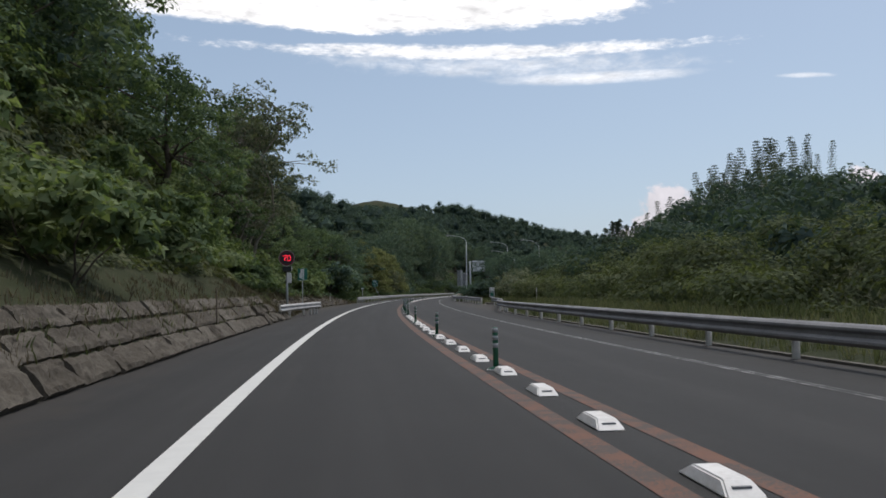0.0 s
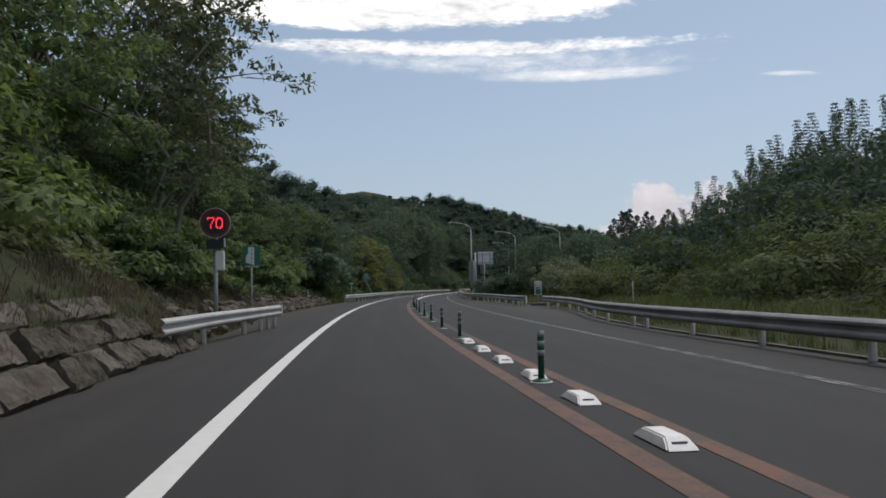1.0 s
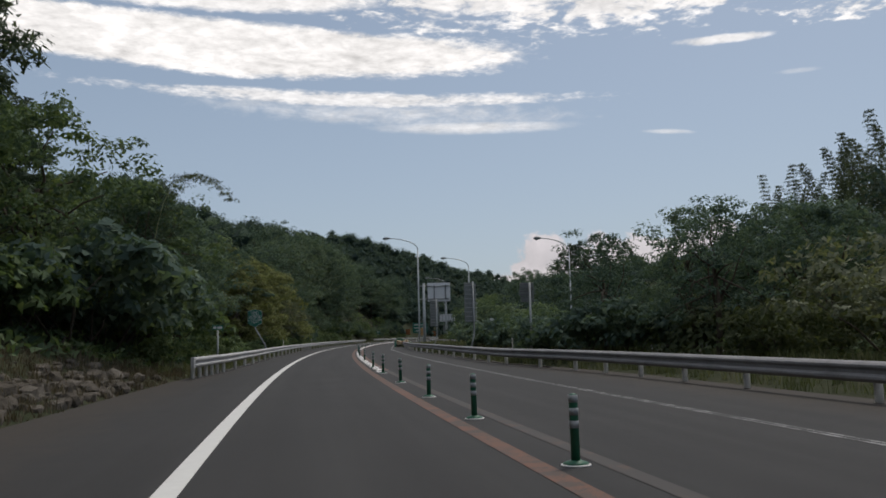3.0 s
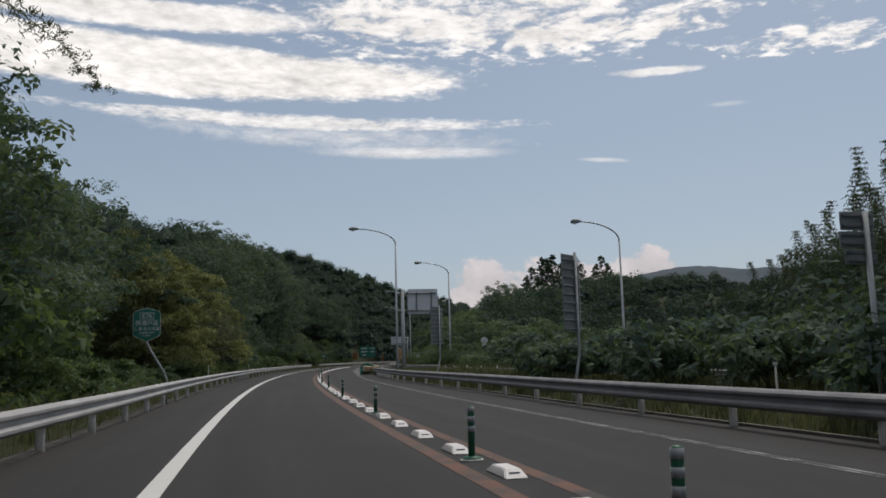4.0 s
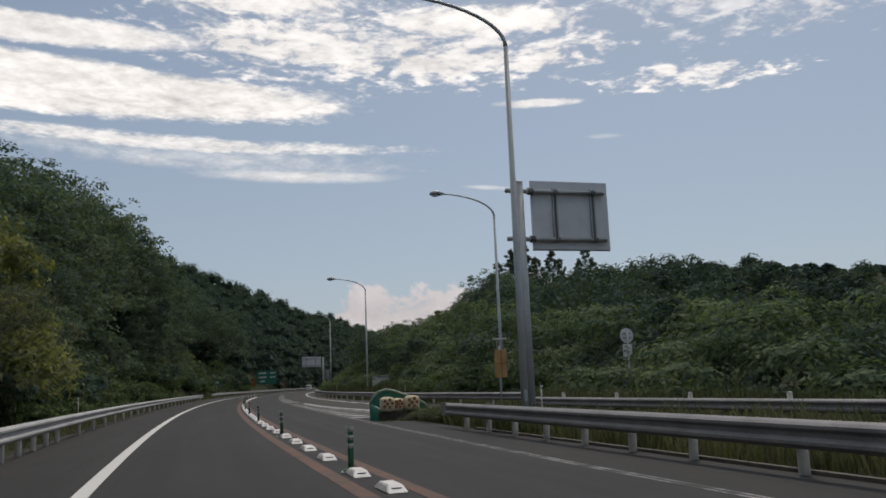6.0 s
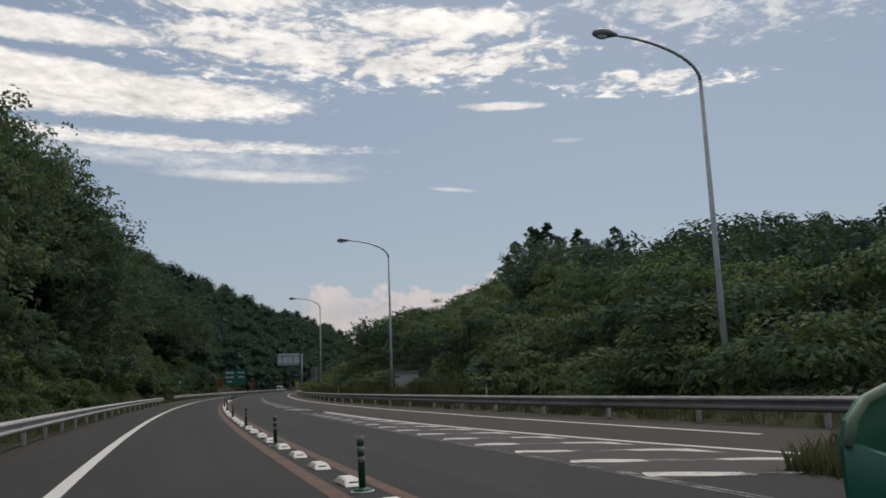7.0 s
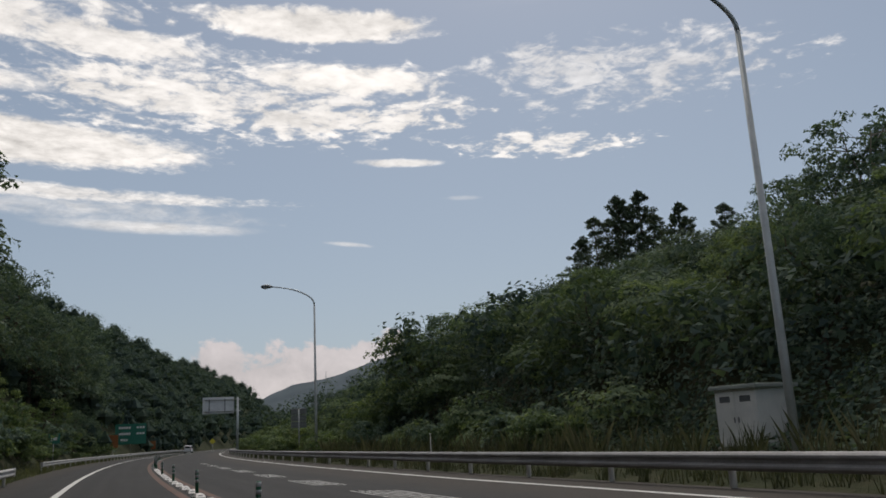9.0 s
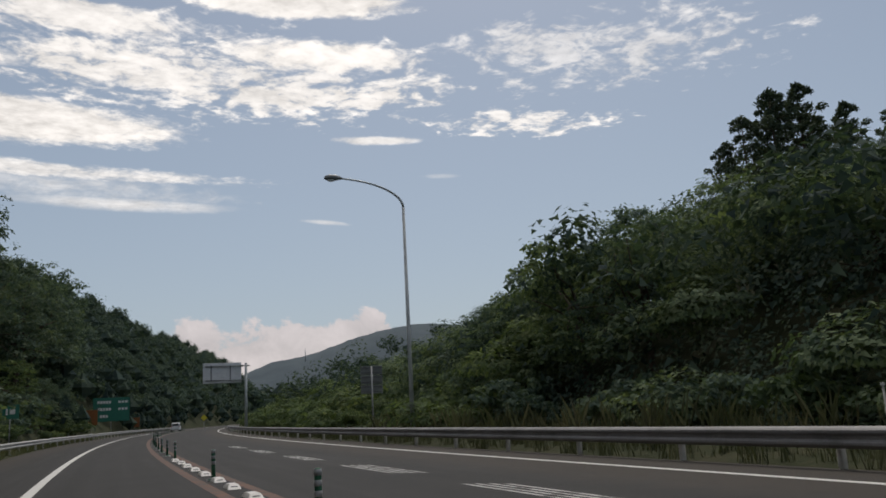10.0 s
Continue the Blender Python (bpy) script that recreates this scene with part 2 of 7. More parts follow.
M = dict(
    asphalt=asphalt_material(), earth=ground_material(),
    white_line=paint_material("white_line", (0.72, 0.71, 0.68), 0.28, (0.10, 0.10, 0.10)),
    thin_line=paint_material("thin_line", (0.36, 0.355, 0.35), 0.52, (0.06, 0.06, 0.06)),
    zebra=paint_material("zebra", (0.66, 0.65, 0.62), 0.42, (0.075, 0.075, 0.075)),
    zebra_worn=paint_material("zebra_worn", (0.50, 0.49, 0.47), 0.54, (0.040, 0.036, 0.036)),
    dash_worn=paint_material("dash_worn", (0.62, 0.61, 0.59), 0.46, (0.055, 0.053, 0.052)),
    nose_bed=paint_material("nose_bed", (0.050, 0.036, 0.036), 0.46, (0.034, 0.031, 0.031)),
    rust=paint_material("rust_strip", (0.165, 0.072, 0.042), 0.50, (0.072, 0.052, 0.042)),
    rust_worn=paint_material("rust_strip_worn", (0.120, 0.064, 0.042), 0.58, (0.046, 0.040, 0.036)),
    galv=surface("galvanised", (0.30, 0.31, 0.31), (0.46, 0.47, 0.47), 2.5, 0.5, 0.55, 0.08, 25),
    rail=surface("rail_steel", (0.172, 0.168, 0.170), (0.301, 0.292, 0.296), 1.2, 0.62, 0.2, 0.06, 18),
    # lighter copy of the rail steel: sunlight on the left rails put into the colour
    rail_sunlit=surface("pale_rail_steel", (0.30, 0.295, 0.29), (0.46, 0.45, 0.44), 1.2, 0.6, 0.15, 0.06, 18),
    post=surface("rail_post", (0.38, 0.36, 0.33), (0.56, 0.54, 0.50), 3.0, 0.7, 0.1, 0.1, 30),
    pole=surface("lamp_pole", (0.36, 0.38, 0.38), (0.50, 0.52, 0.52), 1.5, 0.5, 0.4, 0.05, 20),
    lamp_head=surface("lamp_head", (0.16, 0.17, 0.17), (0.26, 0.27, 0.27), 4.0, 0.5, 0.3, 0.05),
    lens=surface("lamp_lens", (0.60, 0.60, 0.57), (0.75, 0.75, 0.72), 6.0, 0.25, 0.0, 0.02),
    concrete=surface("concrete", (0.24, 0.225, 0.20), (0.40, 0.375, 0.34), 1.3, 0.9, 0.0, 0.5, 22, 0.2),
    edging=surface("dusty_edging", (0.10, 0.092, 0.080), (0.19, 0.176, 0.155), 1.6, 0.92, 0.0, 0.4, 20, 0.2),
    stone=stone_material(),
    block=surface("curb_block", (0.62, 0.59, 0.56), (0.80, 0.78, 0.76), 5.0, 0.6, 0.0, 0.15, 30),
    green_rubber=surface("green_rubber", (0.012, 0.085, 0.045), (0.022, 0.14, 0.075), 6.0, 0.55, 0.0, 0.05),
    band=surface("reflective_band", (0.22, 0.23, 0.235), (0.36, 0.37, 0.375), 12.0, 0.35, 0.0, 0.05),
    sign_green=surface("sign_green", (0.012, 0.125, 0.084), (0.020, 0.165, 0.112), 4.0, 0.45, 0.0, 0.02),
    sign_white=surface("sign_white", (0.62, 0.62, 0.60), (0.76, 0.76, 0.74), 5.0, 0.45, 0.0, 0.02),
    sign_back=surface("sign_back", (0.60, 0.60, 0.61), (0.74, 0.74, 0.75), 2.0, 0.5, 0.08, 0.03),
    sign_dim=surface("dim_sign_back", (0.16, 0.17, 0.165), (0.25, 0.26, 0.255), 2.0, 0.6, 0.08, 0.03),
    dark_steel=surface("dark_steel", (0.10, 0.105, 0.11), (0.19, 0.195, 0.20), 3.0, 0.6, 0.3, 0.05),
    black=surface("black_box", (0.010, 0.010, 0.011), (0.022, 0.022, 0.023), 6.0, 0.5, 0.0, 0.02),
    dark_red=surface("led_ring", (0.085, 0.010, 0.012), (0.12, 0.014, 0.018), 6.0, 0.4, 0.0, 0.02),
    rim=surface("sign_rim", (0.30, 0.27, 0.26), (0.40, 0.37, 0.36), 6.0, 0.4, 0.3, 0.02),
    pale_green=surface("pale_green_trim", (0.16, 0.24, 0.17), (0.26, 0.34, 0.25), 5.0, 0.6, 0.0, 0.1),
    bright_yellow=surface("bright_yellow", (0.55, 0.46, 0.03), (0.68, 0.58, 0.05), 4.0, 0.5, 0.0, 0.02),
    yellow=surface("yellow_panel", (0.44, 0.24, 0.09), (0.58, 0.36, 0.15), 4.0, 0.55, 0.0, 0.04),
    orange=surface("orange_panel", (0.248, 0.079, 0.018), (0.322, 0.112, 0.027), 4.0, 0.55, 0.0, 0.04),
    cream=surface("cream_cushion", (0.52, 0.42, 0.26), (0.68, 0.58, 0.40), 5.0, 0.75, 0.0, 0.2),
    spot=surface("brown_spot", (0.20, 0.075, 0.03), (0.30, 0.12, 0.05), 6.0, 0.75, 0.0, 0.1),
    board_dark=surface("board_dark", (0.17, 0.18, 0.18), (0.24, 0.25, 0.25), 3.0, 0.6, 0.2, 0.05),
    rib_steel=surface("rib_steel", (0.34, 0.35, 0.35), (0.46, 0.47, 0.46), 6.0, 0.55, 0.3, 0.05),
    cabinet=surface("cabinet_paint", (0.650, 0.648, 0.635), (0.832, 0.819, 0.800), 1.8, 0.55, 0.1, 0.04),
    cabinet_roof=surface("cabinet_roof", (0.26, 0.29, 0.27), (0.36, 0.39, 0.37), 2.5, 0.55, 0.1, 0.05),
    car_paint=surface("car_paint", (0.70, 0.70, 0.71), (0.80, 0.80, 0.80), 1.0, 0.25, 0.1, 0.0),
    glass_dark=surface("dark_glass", (0.02, 0.022, 0.025), (0.03, 0.032, 0.035), 1.0, 0.08, 0.0, 0.0),
    tyre=surface("tyre", (0.015, 0.015, 0.015), (0.03, 0.03, 0.03), 8.0, 0.85, 0.0, 0.1),
    red_lens=surface("red_lens", (0.25, 0.01, 0.01), (0.35, 0.015, 0.015), 8.0, 0.2, 0.0, 0.0),
    bark=surface("bark", (0.045, 0.036, 0.028), (0.13, 0.105, 0.08), 4.0, 0.9, 0.0, 0.7, 25, 0.2),
    twig=surface("twig", (0.16, 0.14, 0.11), (0.28, 0.25, 0.20), 5.0, 0.85, 0.0, 0.3, 25, 0.2),
    bamboo=surface("bamboo_culm", (0.10, 0.13, 0.05), (0.20, 0.22, 0.09), 2.0, 0.5, 0.0, 0.1),
    leaf=leaf_material("leaf_green", (0.063, 0.108, 0.055), (0.111, 0.174, 0.072), (0.209, 0.273, 0.105)),
    leaf_vine=leaf_material("leaf_vine", (0.067, 0.110, 0.045), (0.125, 0.191, 0.063), (0.240, 0.299, 0.103), 0.42),
    leaf_kudzu=leaf_material("leaf_kudzu", (0.061, 0.107, 0.058), (0.112, 0.176, 0.082), (0.212, 0.277, 0.123), 0.38),
    leaf_olive=leaf_material("leaf_olive", (0.071, 0.095, 0.039), (0.124, 0.154, 0.056), (0.217, 0.239, 0.095), 0.38),
    leaf_dark=leaf_material("leaf_dark", (0.059, 0.107, 0.088), (0.101, 0.165, 0.117), (0.175, 0.237, 0.142), 0.34),
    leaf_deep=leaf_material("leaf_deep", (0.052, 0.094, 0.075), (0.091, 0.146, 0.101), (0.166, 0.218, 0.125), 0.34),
    leaf_pine=leaf_material("leaf_pine", (0.041, 0.068, 0.047), (0.068, 0.101, 0.065), (0.108, 0.142, 0.077), 0.22),
    leaf_yellow=leaf_material("leaf_yellow", (0.108, 0.121, 0.037), (0.189, 0.205, 0.060), (0.300, 0.313, 0.098), 0.40),
    leaf_dull=leaf_material("leaf_dull", (0.063, 0.085, 0.034), (0.108, 0.133, 0.051), (0.178, 0.190, 0.078), 0.38),
    leaf_grey=leaf_material("leaf_grey", (0.076, 0.096, 0.055), (0.133, 0.157, 0.084), (0.253, 0.268, 0.152), 0.3),
    leaf_bamboo=leaf_material("leaf_bamboo", (0.048, 0.068, 0.042), (0.076, 0.098, 0.058), (0.12, 0.14, 0.078), 0.35),
    # darker, bluer leaf: the haze over the distant woods is put into its colour
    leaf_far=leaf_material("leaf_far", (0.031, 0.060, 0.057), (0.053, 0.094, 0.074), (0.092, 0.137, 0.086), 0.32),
    grass=leaf_material("grass_blade", (0.080, 0.105, 0.038), (0.140, 0.160, 0.062), (0.24, 0.235, 0.115), 0.3, 0.6),
    meadow=leaf_material("meadow_blade", (0.060, 0.078, 0.034), (0.105, 0.122, 0.054), (0.185, 0.180, 0.095), 0.3, 0.6),
    # darkened grass colour: holds the shade under the outer rail and hill foot
    weed_shaded=leaf_material("weed_blade", (0.055, 0.066, 0.034), (0.094, 0.102, 0.052), (0.165, 0.155, 0.088), 0.3, 0.6),
    dry=leaf_material("dry_grass", (0.075, 0.056, 0.034), (0.14, 0.105, 0.060), (0.24, 0.19, 0.115), 0.2, 0.7),
    # distance haze is put into the mountain's blue-grey base colour
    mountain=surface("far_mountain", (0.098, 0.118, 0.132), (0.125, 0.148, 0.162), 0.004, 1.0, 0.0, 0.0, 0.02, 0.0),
)


def led_material():
    mat, m, b = material("red_led", 0.4)
    b.inputs["Base Color"].default_value = (0.6, 0.02, 0.03, 1)
    b.inputs["Emission Color"].default_value = (1.0, 0.03, 0.06, 1)
    b.inputs["Emission Strength"].default_value = 1.6
    return mat


M["led"] = led_material()


# ---- the road's line: heading and place by the run s along the left edge line, o metres to its right ----
RUN = np.arange(-600.0, 1400.01, 0.5)
HEAD = np.radians(np.interp(RUN, [-60, 0, 45, 90, 135, 180, 225, 270, 330, 420, 520], [-2.1, 2.28, 5.58, 8.80, 11.98, 15.12, 17.99, 20.78, 24.47, 30.0, 34.0]))
RX = np.concatenate([[0], np.cumsum(np.sin(HEAD[:-1])) * 0.5])
RY = np.concatenate([[0], np.cumsum(np.cos(HEAD[:-1])) * 0.5])
ZERO = int(np.argmin(abs(RUN)))
RX, RY = RX - RX[ZERO] - 1.323, RY - RY[ZERO]


def heading(s):
    return np.interp(s, RUN, HEAD)


def plan(s, o):
    """World x, y of run s and offset o (numbers or arrays)."""
    h = heading(s)
    return np.interp(s, RUN, RX) + np.cos(h) * o, np.interp(s, RUN, RY) - np.sin(h) * o


def at(s, o, z=0.0, turn=0.0):
    """The pose of a thing at run s, offset o: its y axis looks down the road, turn degrees to the left."""
    x, y = plan(s, o)
    return pose(float(x), float(y), z, 0, 0, -math.degrees(float(heading(s))) + turn)


def step(x, a, b):
    t = np.clip((np.asarray(x, float) - a) / (b - a), 0, 1)
    return t * t * (3 - 2 * t)


def wave(s, o, size, seed):
    """Smooth pseudo-random relief between -1 and 1."""
    a = 0.0
    for k in range(4):
        r = np.random.RandomState(seed * 10 + k)
        th, ph = r.uniform(0, 6.28, 2)
        a = a + np.sin((s * math.cos(th) + o * math.sin(th)) * (1.0 + 0.6 * k) * 6.28 / size + ph)
    return a / 4


LEFT_EDGE = ([-600, 42, 52, 60, 80, 97, 106, 230, 300, 1400], [-2.25, -2.35, -2.9, -3.45, -3.4, -3.0, -2.45, -2.75, -3.9, -3.9])
RIGHT_EDGE = ([-600, 40, 48, 54, 60, 66, 73, 78, 92, 98, 104, 124, 132, 140, 168, 171, 174, 186, 200, 215, 232, 280, 1400],
              [9.2, 9.3, 9.5, 10.2, 11.0, 11.6, 11.7, 10.5, 10.5, 10.0, 9.1, 9.2, 8.9, 8.5, 8.4, 8.7, 14.6, 13.7, 13.1, 12.4, 12.0, 12.2, 12.2])


def left_edge(s):
    return np.interp(s, *LEFT_EDGE)


def right_edge(s):
    return np.interp(s, *RIGHT_EDGE)


def ramp_left(s):
    return np.interp(s, [110, 130, 150, 165, 174], [20.0, 14.8, 11.4, 9.6, 8.7])


def ramp_right(s):
    return np.interp(s, [110, 130, 150, 165, 174], [25.5, 20.3, 17.0, 15.2, 14.7])


def land(s, o):
    """Height of the bare ground."""
    s, o = np.broadcast_arrays(np.asarray(s, float), np.asarray(o, float))
    # left of the road
    d = np.maximum(0, left_edge(s) - 0.15 - o)
    wall = 1 - step(s, 40, 50)
    rise_a = wall * (np.minimum(d / 1.25, 1) * 1.2 + np.maximum(0, d - 1.4) * 0.62)
    rise_b = (1 - wall) * (np.minimum(d / 2.2, 1) * 0.75 * (1 - step(s, 92, 104)) + np.maximum(0, d - 1.6) * np.interp(s, [50, 95, 120, 195, 215, 250, 300, 345, 380, 620, 700, 900], [0.5, 0.45, 0.26, 0.30, 0.75, 1.2, 1.1, 1.0, 1.05, 1.15, 1.35, 1.5]))
    lh = rise_a + rise_b
    cap = np.interp(s, [-600, 0, 100, 150, 190, 220, 260, 320, 390, 480, 560, 620, 660, 760, 900, 1400], [22, 16, 11, 11, 14, 21, 25, 32, 48.5, 50, 45, 45, 42, 43, 43, 30])
    lh = cap * np.tanh(lh / cap)
    lh = lh + step(-o, 12, 60) * (5 * wave(s, o, 95, 3) + 2.2 * wave(s, o, 31, 4)) * np.minimum(lh / 15, 1)
    lh = lh * (1 - step(-o, 130, 420) * 0.8)
    # right of the road
    e = np.maximum(0, o - right_edge(s) - 0.3)
    verge = 0.35 * step(e, 0.3, 3.0) + 0.06 * wave(s, o, 7, 5) * step(e, 0.3, 2.0)
    toe = np.interp(s, [-600, 0, 60, 120, 165, 195, 260, 300, 340, 1400], [20, 20, 22, 30, 32, 21, 17.5, 24, 40, 60])
    slope = np.interp(s, [-600, 0, 60, 120, 160, 185, 215, 270, 300, 340, 400, 1400], [0.3, 0.3, 0.33, 0.30, 0.16, 0.20, 0.50, 0.52, 0.42, 0.15, 0.10, 0.10])
    cap_r = np.interp(s, [-600, 0, 90, 150, 185, 220, 270, 310, 360, 1400], [18, 18, 17, 13, 8.5, 10.5, 14, 12, 7, 10])
    rh = cap_r * np.tanh(np.maximum(0, o - toe) * slope / cap_r)
    rh = rh + step(o, 30, 70) * (2.2 * wave(s, o, 80, 6) + 0.9 * wave(s, o, 26, 7)) * np.minimum(rh / 6, 1)
    rh = rh * (1 - step(o, 170, 420) * 0.75)
    dip = -1.7 * np.exp(-(((s - 120) / 26) ** 2 + ((o - 25) / 7.5) ** 2))
    out = np.where(o < 0, lh, verge + rh + dip)
    bed = (o > left_edge(s) - 0.12) & (o < right_edge(s) + 0.25)
    on_ramp = (s > 108) & (s < 175) & (o > ramp_left(s) - 0.4) & (o < ramp_right(s) + 0.4)
    return np.where(bed | on_ramp, np.minimum(out, 0) - 0.12, out)


# ---- mesh helpers ----
def mesh_of(name, verts, faces, mats=(), smooth=False):
    me = bpy.data.meshes.new(name)
    me.from_pydata([tuple(v) for v in verts], [], faces)
    for m in mats:
        me.materials.append(m)
    if smooth:
        me.polygons.foreach_set("use_smooth", [True] * len(me.polygons))
    me.update()
    return me


def quads_mesh(name, q, mat):
    """A mesh of loose pieces with k corners each, q of shape (n, k, 3)."""
    n, k = q.shape[:2]
    me = bpy.data.meshes.new(name)
    me.vertices.add(n * k)
    me.vertices.foreach_set("co", np.ascontiguousarray(q, dtype=np.float32).ravel())
    me.loops.add(n * k)
    me.loops.foreach_set("vertex_index", np.arange(n * k, dtype=np.int32))
    me.polygons.add(n)
    me.polygons.foreach_set("loop_start", np.arange(0, n * k, k, dtype=np.int32))
    me.materials.append(mat)
    me.update(calc_edges=True)
    return me


def part(name, me, mat=None, parent=None, m=None, label=""):
    """One mesh object under a thing or a part. me: a mesh or a bmesh."""
    if isinstance(me, bmesh.types.BMesh):
        data = bpy.data.meshes.new(name)
        me.to_mesh(data)
        me.free()
        me = data
    if mat is not None and not me.materials:
        me.materials.append(mat)
    ob = new(name, me)
    if parent is not None:
        ob.parent = parent
    if m is not None:
        ob.matrix_basis = m
    return tagged(ob, label=label)


def thing(name, label, category, m=None, group="", kind=""):
    ob = new(name)
    ob.empty_display_size = 0.3
    if m is not None:
        ob.matrix_basis = m
    return tagged(ob, label, category, group, kind)


def box(bm, x, y, z, sx, sy, sz, bevel=0.0, m=None):
    """A box centred at x, y, z."""
    t = Matrix.Translation((x, y, z)) @ Matrix.Diagonal((sx, sy, sz, 1))
    g = bmesh.ops.create_cube(bm, size=1, matrix=(m @ t) if m is not None else t)
    if bevel:
        edges = list({e for v in g["verts"] for e in v.link_edges})
        bmesh.ops.bevel(bm, geom=edges, offset=bevel, segments=2, affect="EDGES", profile=0.6)
    return bm


def boxed(*a, **k):
    return box(bmesh.new(), *a, **k)


def tube_verts(points, radii, n=10, close=True):
    """A tube through points with a radius at each."""
    verts, faces = [], []
    pts = [Vector(p) for p in points]
    for i, p in enumerate(pts):
        d = (pts[min(i + 1, len(pts) - 1)] - pts[max(i - 1, 0)]).normalized()
        side = d.cross(Vector((0.31, 0.95, 0.07))).normalized()
        up = side.cross(d)
        for k in range(n):
            a = 6.28318 * k / n
            verts.append(p + (side * math.cos(a) + up * math.sin(a)) * radii[i])
    for i in range(len(pts) - 1):
        for k in range(n):
            a, b = i * n + k, i * n + (k + 1) % n
            faces.append((a, b, b + n, a + n))
    if close:
        faces.append(tuple(range(n - 1, -1, -1)))
        faces.append(tuple(range((len(pts) - 1) * n, len(pts) * n)))
    return verts, faces


def tube(name, points, radii, mat, n=10):
    v, f = tube_verts(points, radii, n)
    return mesh_of(name, v, f, [mat], True)


def disc(bm, r, depth, m, n=32, bevel=0.0):
    g = bmesh.ops.create_cone(bm, cap_ends=True, segments=n, radius1=r, radius2=r, depth=depth, matrix=m)
    if bevel:
        edges = [e for e in {e for v in g["verts"] for e in v.link_edges} if e.calc_face_angle(0) > 0.7]
        bmesh.ops.bevel(bm, geom=edges, offset=bevel, segments=2, affect="EDGES")
    return bm


FACE = pose(0, 0, 0, 90)        # a disc turned upright, so that it faces along y


# ---- ground, road and markings ----
def build_ground():
    ss = np.unique(np.concatenate([np.arange(-600, -60, 30), np.arange(-60, 430, 3.0), np.arange(430, 620, 12), np.arange(640, 1400, 40)]))
    oo = np.unique(np.concatenate([-np.geomspace(14, 600, 34), np.arange(-14, -1.9, 0.4), np.linspace(-1.9, 8.0, 6), np.arange(8.0, 30, 0.6), np.geomspace(30, 560, 32)]))
    S, O = np.meshgrid(ss, oo, indexing="ij")
    X, Y = plan(S, O)
    Z = land(S, O)
    n, k = S.shape
    verts = np.stack([X, Y, Z], -1).reshape(-1, 3).tolist()
    faces = [(i * k + j, (i + 1) * k + j, (i + 1) * k + j + 1, i * k + j + 1) for i in range(n - 1) for j in range(k - 1)]
    # the same sheet runs on to the horizon
    rim = [i * k for i in range(n)] + [(n - 1) * k + j for j in range(1, k)] + [i * k + k - 1 for i in range(n - 2, -1, -1)] + [j for j in range(k - 2, 0, -1)]
    c = np.array(plan(200, 0))
    base = len(verts)
    for r in rim:
        p = np.array(verts[r][:2]) - c
        q = c + p / max(np.hypot(*p), 1) * 4500
        verts.append((q[0], q[1], -2.0))
    for a in range(len(rim)):
        b = (a + 1) % len(rim)
        faces.append((rim[b], rim[a], base + a, base + b))
    ob = new("ground", mesh_of("ground", verts, faces, [M["earth"]], True))
    tagged(ob, "brown earth and dry grass slopes beside the road", "ground", kind="structure")


def strip(name, s0, s1, lo, hi, z, mat, label, category, ds=2.0, cols=1, parent=None, depth=0.0):
    """A band along the road between two offsets (numbers or functions of s), with a little thickness."""
    n = max(2, int(round((s1 - s0) / ds)) + 1)
    s = np.linspace(s0, s1, n)
    lo_ = lo(s) if callable(lo) else np.full(n, lo)
    hi_ = hi(s) if callable(hi) else np.full(n, hi)
    verts, uvs = [], []
    for j in range(cols + 1):
        o = lo_ + (hi_ - lo_) * j / cols
        x, y = plan(s, o)
        verts += [(a, b, z) for a, b in zip(x, y)]
        uvs += list(zip(o, s))
    faces = [(j * n + i, (j + 1) * n + i, (j + 1) * n + i + 1, j * n + i + 1) for j in range(cols) for i in range(n - 1)]
    if depth:
        low = len(verts)
        for o in (lo_, hi_):
            x, y = plan(s, o)
            verts += [(a, b, z - depth) for a, b in zip(x, y)]
            uvs += list(zip(o, s))
        faces += [(low + i, i, i + 1, low + i + 1) for i in range(n - 1)]
        faces += [(cols * n + i, low + n + i, low + n + i + 1, cols * n + i + 1) for i in range(n - 1)]
        faces += [(0, low, low + n, cols * n), (n - 1, (cols + 1) * n - 1, low + 2 * n - 1, low + n - 1)]
    me = mesh_of(name, verts, faces, [mat])
    layer = me.uv_layers.new(name="UVMap")
    for lp in me.loops:
        layer.data[lp.index].uv = uvs[lp.vertex_index]
    ob = new(name, me)
    if parent is not None:
        ob.parent = parent
    else:
        tagged(ob, label, category, kind="structure")
    return ob


